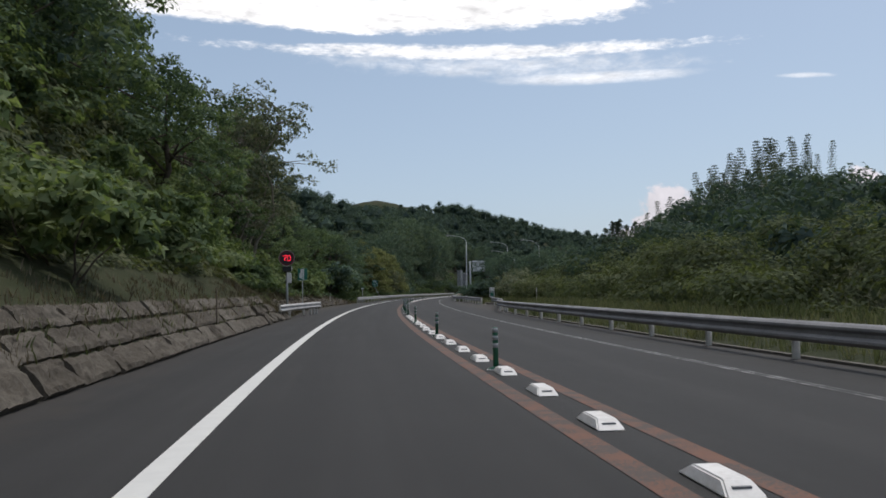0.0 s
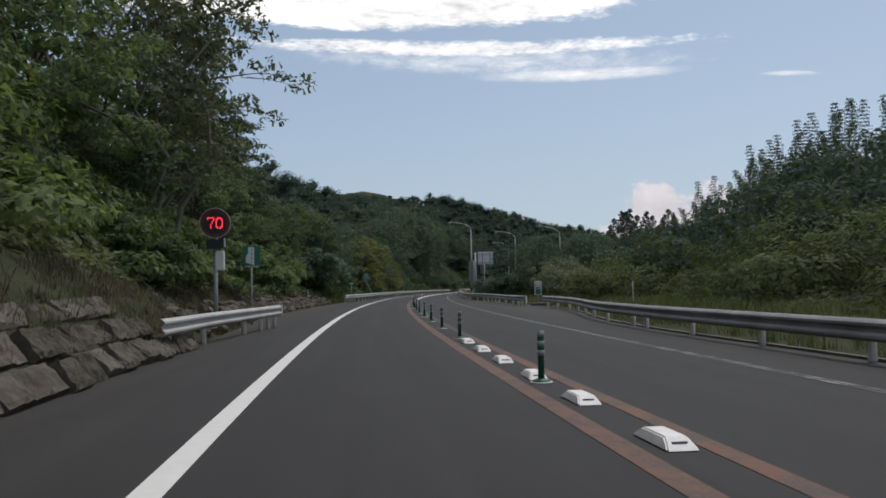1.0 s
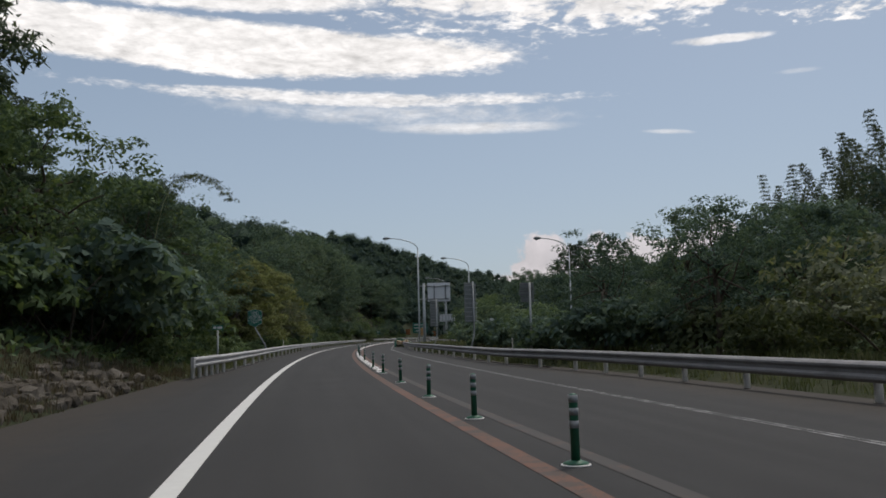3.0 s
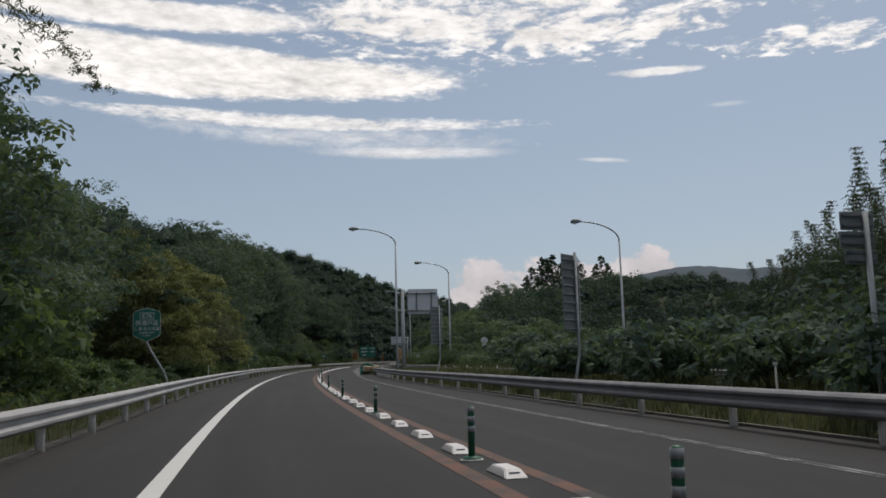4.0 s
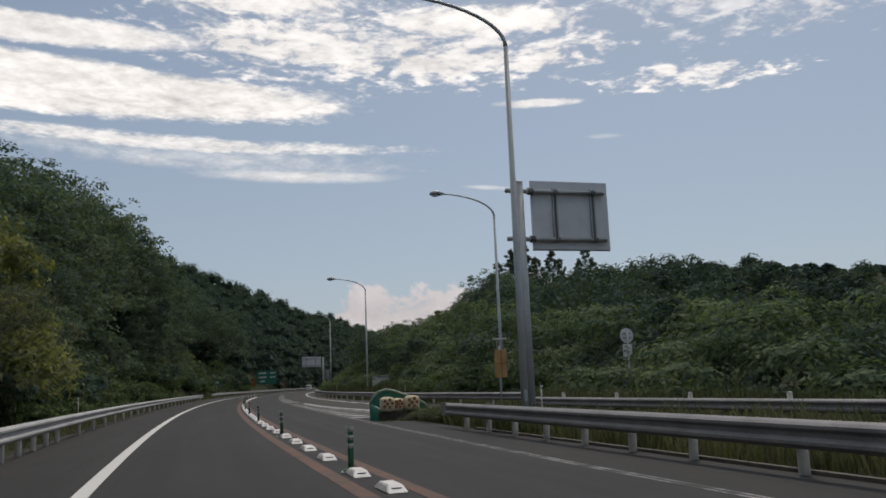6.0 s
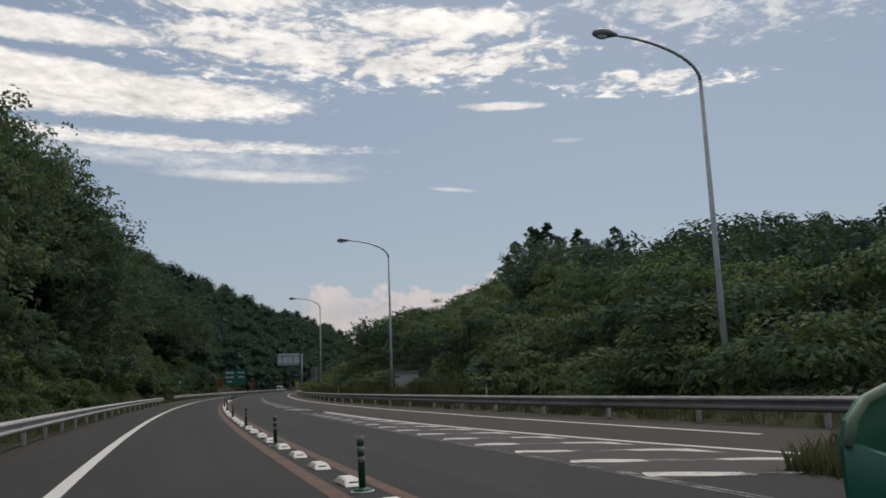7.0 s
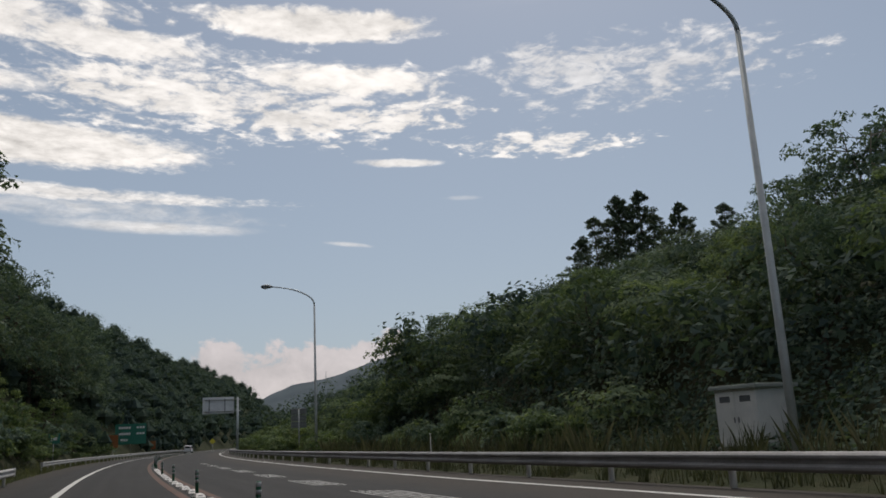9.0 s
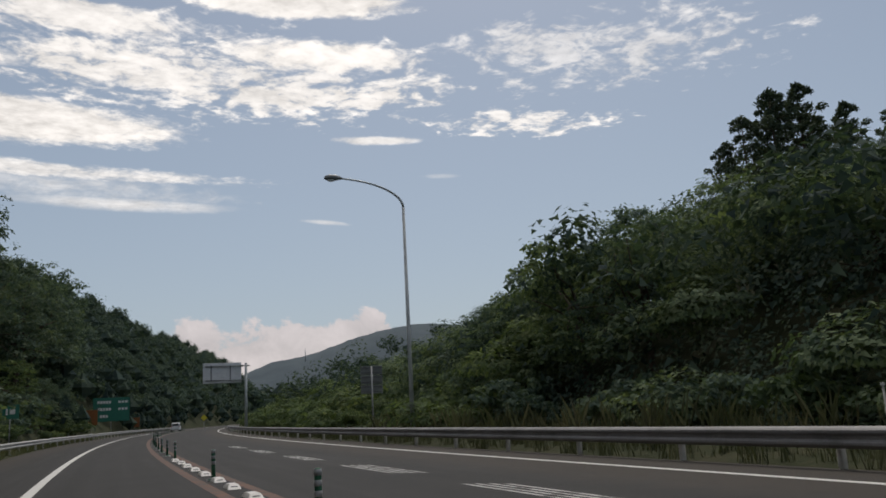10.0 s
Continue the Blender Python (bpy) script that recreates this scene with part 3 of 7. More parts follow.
def build_road():
    strip("road", -120, 620, lambda s: left_edge(s) - 0.1, lambda s: right_edge(s) + 0.15, 0.0, M["asphalt"], "worn dark grey asphalt road curving right", "road", 1.5, 8, None, 0.14)
    strip("ramp_road", 110, 174, ramp_left, ramp_right, -0.005, M["asphalt"], "grey asphalt slip road joining the main road", "road", 2.0, 3, None, 0.1)
    strip("edge_line", -120, 620, -0.11, 0.11, 0.005, M["white_line"], "solid white edge line painted on the asphalt", "road marking", 2.0)
    strip("far_edge_line", -120, 172, lambda s: np.interp(s, [-120, 75, 100, 130, 150, 172], [7.0, 7.05, 7.0, 6.8, 6.7, 7.05]), lambda s: np.interp(s, [-120, 75, 100, 130, 150, 172], [7.06, 7.11, 7.06, 6.86, 6.76, 7.11]), 0.005, M["thin_line"], "thin worn white edge line of the opposite lane", "road marking", 2.0)
    strip("far_edge_line", -120, 172, lambda s: np.interp(s, [-120, 75, 100, 130, 150, 172], [7.11, 7.16, 7.11, 6.91, 6.81, 7.16]), lambda s: np.interp(s, [-120, 75, 100, 130, 150, 172], [7.17, 7.22, 7.17, 6.97, 6.87, 7.22]), 0.005, M["thin_line"], "thin worn white edge line of the opposite lane", "road marking", 2.0)
    strip("centre_strip", -120, 620, 3.19, 3.42, 0.005, M["rust"], "rust-brown painted strip beside the lane posts", "road marking", 2.0)
    for s0, s1, mat in ((-120, 43, "rust"), (43, 100, "rust_worn"), (100, 620, "rust")):
        strip("centre_strip", s0, s1, 3.88, 4.08, 0.005, M[mat], "faded rust-brown strip behind the lane posts", "road marking", 2.0)
    strip("merge_edge_line", 176, 620, lambda s: np.interp(s, [176, 190, 205, 230, 290, 620], [12.6, 11.75, 11.2, 10.7, 10.8, 10.8]) - 0.09, lambda s: np.interp(s, [176, 190, 205, 230, 290, 620], [12.6, 11.75, 11.2, 10.7, 10.8, 10.8]) + 0.09, 0.005, M["white_line"], "solid white edge line of the merging lane", "road marking", 2.0)


def build_zebra():
    """Hatched nose where the slip road merges, then short broad dashes."""
    top = lambda s: np.interp(s, [170, 176, 181, 184, 187, 193, 203], [10.9, 9.9, 9.3, 9.0, 8.75, 8.45, 8.2])
    zebra = thing("zebra_marking", "worn white hatched nose painted where the slip road merges", "road marking", kind="structure")
    strip("border", 172, 203.5, lambda s: top(s) - 0.12, lambda s: top(s) + 0.06, 0.006, M["white_line"], "", "", 2.0, 1, zebra)
    strip("border", 170, 203.5, 7.00, 7.05, 0.006, M["thin_line"], "", "", 2.0, 1, zebra)
    strip("border", 170, 203.5, 7.12, 7.17, 0.006, M["thin_line"], "", "", 2.0, 1, zebra)
    strip("bed", 171, 200, 7.22, lambda s: top(s) - 0.15, 0.0035, M["nose_bed"], "", "", 1.0, 2, zebra)
    wear = random.Random(8)

    def stroke(name, spine, mat):
        """A brushed stroke: (s, o, width along the lane) at each place."""
        v = [(*[float(c) for c in plan(q + g * w / 2, o)], 0.007) for q, o, w in spine for g in (-1, 1)]
        f = [(2 * i, 2 * i + 2, 2 * i + 3, 2 * i + 1) for i in range(len(spine) - 1)]
        part(name, mesh_of(name, v, f, [mat]), None, zebra)

    for k in range(15):
        s0 = 171.7 + 2.1 * k
        h = float(top(s0)) - 0.1 - 7.15
        fall = 0.66
        line = lambda o, w: (s0 - fall * (o - 7.15) + wear.uniform(-0.05, 0.05), o, w * wear.uniform(0.85, 1.15))
        a, b = 7.15 + h * 0.34, 7.15 + h * 0.64
        stroke("bar_end", [(s0 - 0.28, 7.16, 0.12), line(7.30, 0.42), line(7.30 + (a - 7.30) * 0.5, 0.56), line(a, 0.38)], M["zebra"])
        stroke("bar_middle", [line(a, 0.34), line((a + b) / 2, 0.26), line(b, 0.30)], M["zebra_worn"])
        stroke("bar", [line(b, 0.30), line(7.15 + h * 0.82, 0.42), (s0 - fall * h - 0.35, 7.15 + h * 0.97, 1.0)], M["zebra"])
    for k in range(9):
        dash = thing("merge_dash", "broad worn white dash painted on the asphalt", "road marking", group="merge dashes", kind="structure")
        s0 = 208.6 + 7.78 * k
        for j in range((7, 6, 6, 5, 4, 4, 3, 3, 3)[k]):
            lo = 7.0 + 0.165 * j
            v = [(*[float(c) for c in plan(a, b)], 0.006) for a, b in ((s0 - 0.2 * j, lo), (s0 + 4.1 - 0.2 * j, lo), (s0 + 4.0 - 0.2 * j, lo + 0.07), (s0 - 0.15 - 0.2 * j, lo + 0.07))]
            part("stripe", mesh_of("stripe", v, [(0, 3, 2, 1)], [M["dash_worn"]]), None, dash)


build_ground()
build_road()
build_zebra()


# ---- far mountain ----
def build_mountain():
    rng = np.random.RandomState(5)
    verts, faces = [], []
    az = np.linspace(10, 75, 200)
    el = np.interp(az, [10, 22, 27, 28.5, 30, 32, 34, 35.5, 36.7, 38.7, 40.5, 44, 48.6, 50.3, 53, 60, 75], [0.5, 1.5, 2.7, 3.3, 3.85, 4.2, 4.8, 5.25, 5.6, 5.95, 6.0, 5.6, 5.5, 5.9, 6.0, 5.2, 3.0])
    el = el + np.convolve(rng.uniform(-0.12, 0.12, len(az) + 4), np.ones(5) / 5, "valid") + rng.uniform(-0.03, 0.03, len(az))
    for row, (dist, k) in enumerate(((2100, -0.05), (2300, 0.55), (2600, 1.0), (3000, 0.6))):
        for a, e in zip(az, el):
            r = radians(a)
            verts.append((40 + math.sin(r) * dist, 180 + math.cos(r) * dist, math.tan(radians(e)) * 2600 * k + (row == 1) * 6 * math.sin(a * 2.3)))
    n = len(az)
    faces = [(r * n + i, r * n + i + 1, (r + 1) * n + i + 1, (r + 1) * n + i) for r in range(3) for i in range(n - 1)]
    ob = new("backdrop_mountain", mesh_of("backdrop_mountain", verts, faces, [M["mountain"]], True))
    tagged(ob, "wooded mountain on the horizon, haze put into its blue-grey colour", "mountain", kind="structure")
    mast = thing("radio_mast", "thin grey lattice mast on the mountain ridge", "mast", Matrix.Translation((1242, 2117, 150)))
    part("shaft", tube("shaft", [(0, 0, 0), (0, 0, 30)], [1.5, 0.9], M["galv"], 6), None, mast)
    part("antenna", tube("antenna", [(0, 0, 22), (0, 0, 36)], [0.6, 0.4], M["galv"], 6), None, mast)


build_mountain()


# ---- guard rails ----
def beam_profile():
    """W-shaped steel beam, seen from its end: (outward, up), front then back."""
    f = [(0.00, 0.175), (0.045, 0.15), (0.085, 0.115), (0.085, 0.075), (0.03, 0.03), (0.03, -0.03), (0.085, -0.075), (0.085, -0.115), (0.045, -0.15), (0.00, -0.175)]
    return f + [(x - 0.012, y) for x, y in reversed(f)]


def guard_rail(label, line, s0, s1, side, posts=None, top=0.72, plates=(0, 0), lift=0.0, steel="rail"):
    """A run of beam along the offset line(s); side +1: the beam's face looks left, to the road on its left."""
    rail = thing("guard_rail", label, "guard rail", group="guard rails")
    prof = beam_profile()
    k = len(prof)
    s = s0
    while s < s1 - 0.2:
        e = min(s + 4.0, s1)
        run = np.linspace(s, e + (0.12 if e < s1 else 0), 5)
        verts = []
        for q in run:
            o = float(line(q)) - side * 0.07
            x, y = plan(q, o)
            h = float(heading(q))
            for u, v in prof:
                verts.append((x - side * u * math.cos(h), y + side * u * math.sin(h), top - 0.175 + v + lift))
        faces = [(i * k + j, i * k + (j + 1) % k, (i + 1) * k + (j + 1) % k, (i + 1) * k + j) for i in range(4) for j in range(k)]
        faces += [tuple(range(k)), tuple(range(5 * k - 1, 4 * k - 1, -1))]
        part("beam", mesh_of("beam", verts, faces, [M[steel]]), None, rail)
        s = e
    pts = posts if posts is not None else list(np.arange(s0 + 0.5, s1, 4.0))
    v, f = tube_verts([(0, 0, -0.5), (0, 0, top - 0.06)], [0.07, 0.07], 12)
    post_me = mesh_of("post", v, f, [M["post"]], True)
    cap_me = mesh_of("cap", *tube_verts([(0, 0, 0), (0, 0, 0.02), (0, 0, 0.04)], [0.075, 0.072, 0.03], 12), [M["post"]], True)
    for q in pts:
        p = part("post", post_me, None, rail, at(q, float(line(q)) + side * 0.06))
        part("cap", cap_me, None, p, Matrix.Translation((0, 0, top - 0.06)))
    for end, q in zip(plates, (s0, s1)):
        if end:
            o = float(line(q)) - side * 0.07
            bm = bmesh.new()
            sgn = -1 if q == s0 else 1
            box(bm, -side * 0.05, sgn * 0.16, 0, 0.05, 0.40, 0.37, 0.02)
            box(bm, -side * 0.02, sgn * 0.34, 0, 0.10, 0.03, 0.36, 0.012)
            part("end_plate", bm, M[steel], rail, at(q, o, top - 0.175 + lift), "grey rounded steel end plate")
    return rail


def line_of(*pairs):
    a, b = [p[0] for p in pairs], [p[1] for p in pairs]
    return lambda q: np.interp(q, a, b)


guard_rail("short grey steel guard rail beside the rock wall", line_of((38, -2.5), (43, -2.35), (47, -2.0), (51, -1.68)), 38.5, 50.9, -1, [39.5, 42.5, 46.5, 48.6, 49.7, 50.7], 0.74, (0, 1), 0.0, "rail_sunlit")
LEFT_RAIL = line_of((97, -2.7), (103, -2.25), (112, -2.05), (130, -2.1), (160, -2.25), (200, -2.45), (250, -2.75))
guard_rail("long guard rail in sun-lightened steel on round posts along the near lane", LEFT_RAIL, 97.3, 250, -1, list(np.arange(97.8, 102, 1.0)) + list(np.arange(103, 155, 3.4)) + list(np.arange(156, 166.5, 1.75)) + list(np.arange(169, 250, 3.6)), 0.73, (1, 1), 0.0, "rail_sunlit")
guard_rail("grey steel guard rail on a low kerb past the gap", line_of((276, -4.3), (300, -4.3), (330, -3.8), (460, -3.6)), 277, 455, -1, None, 0.72, (1, 0), 0.0, "rail_sunlit")
FAR_RAIL = line_of((-80, 8.75), (14, 8.85), (30, 9.0), (44, 9.12), (50, 9.45), (54, 9.95), (58, 10.6), (63, 11.2), (71, 11.4))
guard_rail("weathered grey guard rail beside the opposite lane", FAR_RAIL, -78, 71, 1, list(np.arange(-75.5, 46, 3.55)) + list(np.arange(46.6, 71, 3.4)), 0.67, (0, 1))
ISLAND_RAIL = line_of((72.6, 10.5), (77, 10.25), (85, 10.2), (91, 10.1), (96, 9.8), (102, 8.95), (112, 8.85), (122, 8.85), (130, 8.65), (139, 8.3), (150, 8.35), (168, 8.3))
guard_rail("weathered grey guard rail past the emergency telephone", ISLAND_RAIL, 72.8, 161.6, 1, [73.0, 74.2, 75.4, 77.3, 81.2, 85.2, 88, 90.6, 93, 95.5] + list(np.arange(98.5, 148, 3.5)) + list(np.arange(149.8, 161.5, 1.75)), 0.67, (1, 1))
OUTER = lambda q: np.interp(q, [112, 130, 150, 165, 174, 178, 186, 192, 200, 207, 218, 230, 245, 280, 320], [25.3, 20.6, 17.3, 15.6, 15.0, 14.5, 13.65, 13.2, 13.0, 12.6, 12.3, 12.1, 12.2, 12.3, 12.3])
guard_rail("grey guard rail half hidden in grass beside the slip road", OUTER, 113, 172, 1, None, 0.67, (0, 0), -0.2)
guard_rail("grey guard rail along the outer side of the merging lane", OUTER, 172, 450, 1, None, 0.67, (0, 0))

# low dusty concrete edging at the feet of the posts
strip("kerb", -78, 70, lambda q: FAR_RAIL(q) + 0.14, lambda q: FAR_RAIL(q) + 0.26, 0.05, M["edging"], "low dusty concrete edging under the guard rail", "kerb", 2.0, 1, None, 0.1)
strip("kerb", 98, 160, lambda q: ISLAND_RAIL(q) + 0.14, lambda q: ISLAND_RAIL(q) + 0.24, 0.05, M["edging"], "low dusty concrete edging under the guard rail", "kerb", 2.0, 1, None, 0.1)
strip("kerb", 104, 170, lambda q: LEFT_RAIL(q) - 0.24, lambda q: LEFT_RAIL(q) - 0.02, 0.03, M["edging"], "low dusty concrete edging under the guard rail", "kerb", 2.0, 1, None, 0.1)


# ---- lane posts and blocks down the middle ----
def lane_post():
    ob = thing("lane_post", "green rubber lane post with grey reflective bands", "lane post", group="lane posts")
    base = mesh_of("base", *tube_verts([(0, 0, 0.005), (0, 0, 0.025), (0, 0, 0.05)], [0.125, 0.12, 0.05], 20), [M["green_rubber"]], True)
    part("base", base, None, ob)
    rim = mesh_of("base_rim", *tube_verts([(0, 0, 0.0), (0, 0, 0.012)], [0.15, 0.14], 20), [M["block"]], True)
    part("base_rim", rim, None, ob, label="white base rim")
    shaft = mesh_of("shaft", *tube_verts([(0, 0, 0.03), (0, 0, 0.6), (0, 0, 0.655), (0, 0, 0.67)], [0.044, 0.042, 0.040, 0.02], 16), [M["green_rubber"]], True)
    part("shaft", shaft, None, ob)
    band = mesh_of("band", *tube_verts([(0, 0, -0.035), (0, 0, 0.035)], [0.0455, 0.0455], 16), [M["band"]], True)
    for z in (0.38, 0.50, 0.62):
        part("band", band, None, ob, Matrix.Translation((0, 0, z)), "grey reflective band")
    return ob


def lane_block():
    """White kerb block with sloping ends and a slot in its face."""
    ob = thing("lane_block", "white sloped concrete lane block on the strip", "kerb block", group="lane blocks")
    L, W, Hh = 0.39, 0.13, 0.088
    v = [(-W, -L, 0), (W, -L, 0), (W, L, 0), (-W, L, 0), (-W + 0.04, -L + 0.17, Hh), (W - 0.04, -L + 0.17, Hh), (W - 0.04, L - 0.17, Hh), (-W + 0.04, L - 0.17, Hh)]
    bm = bmesh.new()
    bv = [bm.verts.new(c) for c in v]
    for f in ((3, 2, 1, 0), (4, 5, 6, 7), (0, 1, 5, 4), (1, 2, 6, 5), (2, 3, 7, 6), (3, 0, 4, 7)):
        bm.faces.new([bv[i] for i in f])
    bmesh.ops.bevel(bm, geom=bm.edges[:], offset=0.012, segments=2, affect="EDGES")
    part("body", bm, M["block"], ob)
    slot = boxed(0, -L + 0.098, 0.05, 0.12, 0.03, 0.014)
    part("reflector", slot, M["dark_steel"], ob, label="dark reflector slot")
    return ob


post_spots = [-17.2, -7.2, 2.8, 12.8, 22.9, 33.2, 42.6, 47.5, 52.9, 57.8, 62.9, 67.6, 72.3, 76.8, 81.4, 86.0, 91.6, 97.6, 102.8, 112.3, 121.8, 131.6, 141.4, 151.6, 161.8, 172.2, 181.3, 191.1, 200.8, 211.1, 221.6, 231.0, 240.2, 249.8, 261.8]
post_spots += [267 + 5 * k for k in range(28)]
first = None
rng_small = random.Random(4)
for q in post_spots:
    o = 3.66 + rng_small.uniform(-0.02, 0.02)
    m = at(q, o) @ pose(0, 0, 0, rng_small.uniform(-1.2, 1.2), rng_small.uniform(-1.2, 1.2), rng_small.uniform(0, 360))
    if first is None:
        first = lane_post()
        first.matrix_basis = m
    else:
        copy_thing(first, m)
block_spots = [24.2 + 2.4 * k for k in range(-15, 8)] + [120.5 + 2.388 * k for k in range(-9, 60)]
first = None
for q in block_spots:
    near = min(post_spots, key=lambda p: abs(q - p))
    if abs(q - near) < 0.55:
        q = near - 0.56 if q < near + 0.2 else near + 0.56
    m = at(q, 3.66 + rng_small.uniform(-0.02, 0.02)) @ pose(0, 0, 0.004, 0, 0, rng_small.uniform(-1.5, 1.5))
    if first is None:
        first = lane_block()
        first.matrix_basis = m
    else:
        copy_thing(first, m)


# ---- street lamps ----
def street_lamp():
    ob = thing("street_lamp", "tall galvanised street lamp with curved arm over the road", "street lamp", group="street lamps")
    # local: -x is towards the road
    part("pole", tube("pole", [(0, 0, -1.5), (0, 0, 3.0), (0, 0, 10.8)], [0.105, 0.10, 0.065], M["pole"], 14), None, ob)
    pts, rad = [], []
    for k in range(13):
        a = k / 12
        ang = a * 1.5
        pts.append((-3.1 * (1 - math.cos(ang)) / (1 - math.cos(1.5)), 0, 10.8 + 1.28 * math.sin(ang) / math.sin(1.5)))
        rad.append(0.062 - 0.022 * a)
    part("arm", tube("arm", pts, rad, M["pole"], 12), None, ob)
    head = tube("head", [(-3.02, 0, 12.09), (-3.15, 0, 12.10), (-3.35, 0, 12.11), (-3.62, 0, 12.10), (-3.82, 0, 12.07), (-3.9, 0, 12.05)], [0.05, 0.09, 0.145, 0.155, 0.11, 0.03], M["lamp_head"], 14)
    hd = part("head", head, None, ob, label="dark oval lamp head")
    lens = bmesh.new()
    bmesh.ops.create_uvsphere(lens, u_segments=14, v_segments=8, radius=1, matrix=Matrix.Translation((-3.58, 0, 12.0)) @ Matrix.Diagonal((0.22, 0.12, 0.10, 1)))
    part("lens", lens, M["lens"], hd, label="clear glass lens")
    part("hatch", boxed(0, -0.1, 0.7, 0.1, 0.03, 0.3, 0.008), M["pole"], ob)
    return ob


lamps = [(160.2, 10.04, 0.1), (184.0, 17.85, 0.0), (222.1, 15.6, -0.1), (267.2, 14.5, 0.3), (143.5, 23.3, -2.05)]
first = None
for q, o, z in lamps:
    m = at(q, o, z) @ pose(0, 0, 0, 0, -1.3 if o < 10 else 0, 0) @ Matrix.Diagonal((0.85 if o > 20 else 1.0, 1, 1, 1))
    if first is None:
        first = street_lamp()
        first.matrix_basis = m
    else:
        copy_thing(first, m)


# ---- signs ----
def text_mesh(word, size, mat, m, depth=0.006):
    cu = bpy.data.curves.new("lettering", "FONT")
    cu.body, cu.size, cu.align_x, cu.align_y, cu.extrude = word, size, "CENTER", "CENTER", depth
    ob = bpy.data.objects.new("lettering", cu)
    scene.collection.objects.link(ob)
    bpy.context.view_layer.update()
    me = bpy.data.meshes.new_from_object(ob.evaluated_get(bpy.context.evaluated_depsgraph_get()))
    bpy.data.objects.remove(ob)
    me.transform(m)
    me.materials.clear()
    me.materials.append(mat)
    return me


def bars(name, cells, mat, parent, y, thick=0.006):
    """Rows of plain bars: (x, z, width, height)."""
    for x, z, w, h in cells:
        part(name, boxed(x, y, z, w, thick, h), mat, parent)


# on every sign the face looks towards -y, to oncoming traffic
def speed_sign(m):
    ob = thing("speed_sign", "round electronic speed limit sign lit red on a grey pole", "traffic sign", m)
    part("pole", tube("pole", [(0, 0.1, -0.8), (0, 0.1, 3.1)], [0.07, 0.07], M["galv"], 14), None, ob)
    d = pose(0, 0, 3.36) @ FACE
    body = part("disc", disc(bmesh.new(), 0.455, 0.16, d, 40, 0.01), M["black"], ob, label="black display disc")
    bm = bmesh.new()
    ring_v, ring_f = [], []
    for k in range(48):
        a = 6.28318 * k / 48
        for r, y in ((0.47, 0.06), (0.47, -0.10), (0.445, -0.10), (0.445, -0.085)):
            ring_v.append((r * math.cos(a), y, 3.36 + r * math.sin(a)))
    for k in range(48):
        for j in range(3):
            a, b = k * 4 + j, ((k + 1) % 48) * 4 + j
            ring_f.append((a, a + 1, b + 1, b))
    part("rim", mesh_of("rim", ring_v, ring_f, [M["rim"]], True), None, ob, label="pale metal rim")
    ring_v, ring_f = [], []
    for k in range(48):
        a = 6.28318 * k / 48
        for r in (0.35, 0.44):
            ring_v.append((r * math.cos(a), -0.088, 3.36 + r * math.sin(a)))
    for k in range(48):
        a, b = k * 2, ((k + 1) % 48) * 2
        ring_f.append((a, b, b + 1, a + 1))
    part("warning_ring", mesh_of("warning_ring", ring_v, ring_f, [M["dark_red"]]), None, ob, label="dark red ring")
    rows7 = ("11111", "10001", "00001", "00010", "00010", "00100", "00100", "00100", "00100")
    rows0 = ("01110", "11011", "10001", "10001", "10001", "10001", "10001", "11011", "01110")
    for rows, x0, said in ((rows7, -0.215, "glowing red LED digit 7"), (rows0, 0.040, "glowing red LED digit 0")):
        lit = bmesh.new()
        for r, line in enumerate(rows):
            for c, on in enumerate(line):
                if on == "1":
                    box(lit, x0 + c * 0.044, -0.087, 3.52 - r * 0.040, 0.030, 0.012, 0.030)
        tagged(part("numeral", lit, M["led"], ob, label=said), kind="stuff")
    part("controller", boxed(0.0, 0.05, 2.72, 0.52, 0.22, 0.3, 0.02), M["black"], ob, label="black control box")
    part("side_light", boxed(0.28, 0.0, 2.76, 0.04, 0.1, 0.3, 0.01), M["sign_white"], ob, label="white side plate")
    cab = part("cabinet", boxed(0.13, 0.16, 2.2, 0.26, 0.34, 0.6, 0.015), M["cabinet"], ob, label="grey steel cabinet")
    # no door: a white strip that paints the box's sunlit right side
    part("door", boxed(0.20, -0.014, 2.2, 0.10, 0.012, 0.55, 0.004), M["sign_white"], cab, label="white strip painted for the sunlit cabinet side")
    for z in (2.02, 2.38):
        part("clamp", boxed(0, 0.1, z, 0.2, 0.2, 0.05, 0.01), M["dark_steel"], ob)


def lane_sign(m):
    ob = thing("lane_sign", "green lane diagram sign on a thin grey pole", "traffic sign", m)
    part("pole", tube("pole", [(0, 0.04, -0.8), (0, 0.04, 2.9)], [0.03, 0.03], M["galv"], 10), None, ob)
    pan = part("panel", boxed(0, 0, 2.5, 0.62, 0.02, 0.78, 0.008), M["sign_green"], ob)
    bm = bmesh.new()
    v = [bm.verts.new(c) for c in ((-0.20, -0.014, 2.28), (0.10, -0.014, 2.18), (0.10, -0.014, 2.84), (-0.12, -0.014, 2.84), (-0.12, -0.014, 2.62), (-0.20, -0.014, 2.50))]
    bm.faces.new(v)
    part("lane_drawing", bm, M["sign_white"], pan, label="white road diagram")
    bars("lane_dash", [(0.01, z, 0.025, 0.07) for z in (2.3, 2.44, 2.58, 2.72)], M["sign_green"], pan, -0.017, 0.004)
    bars("caption_bar", [(x, 2.135, 0.06, 0.04) for x in (-0.2, -0.1, 0.0, 0.1, 0.2)], M["sign_white"], pan, -0.013)


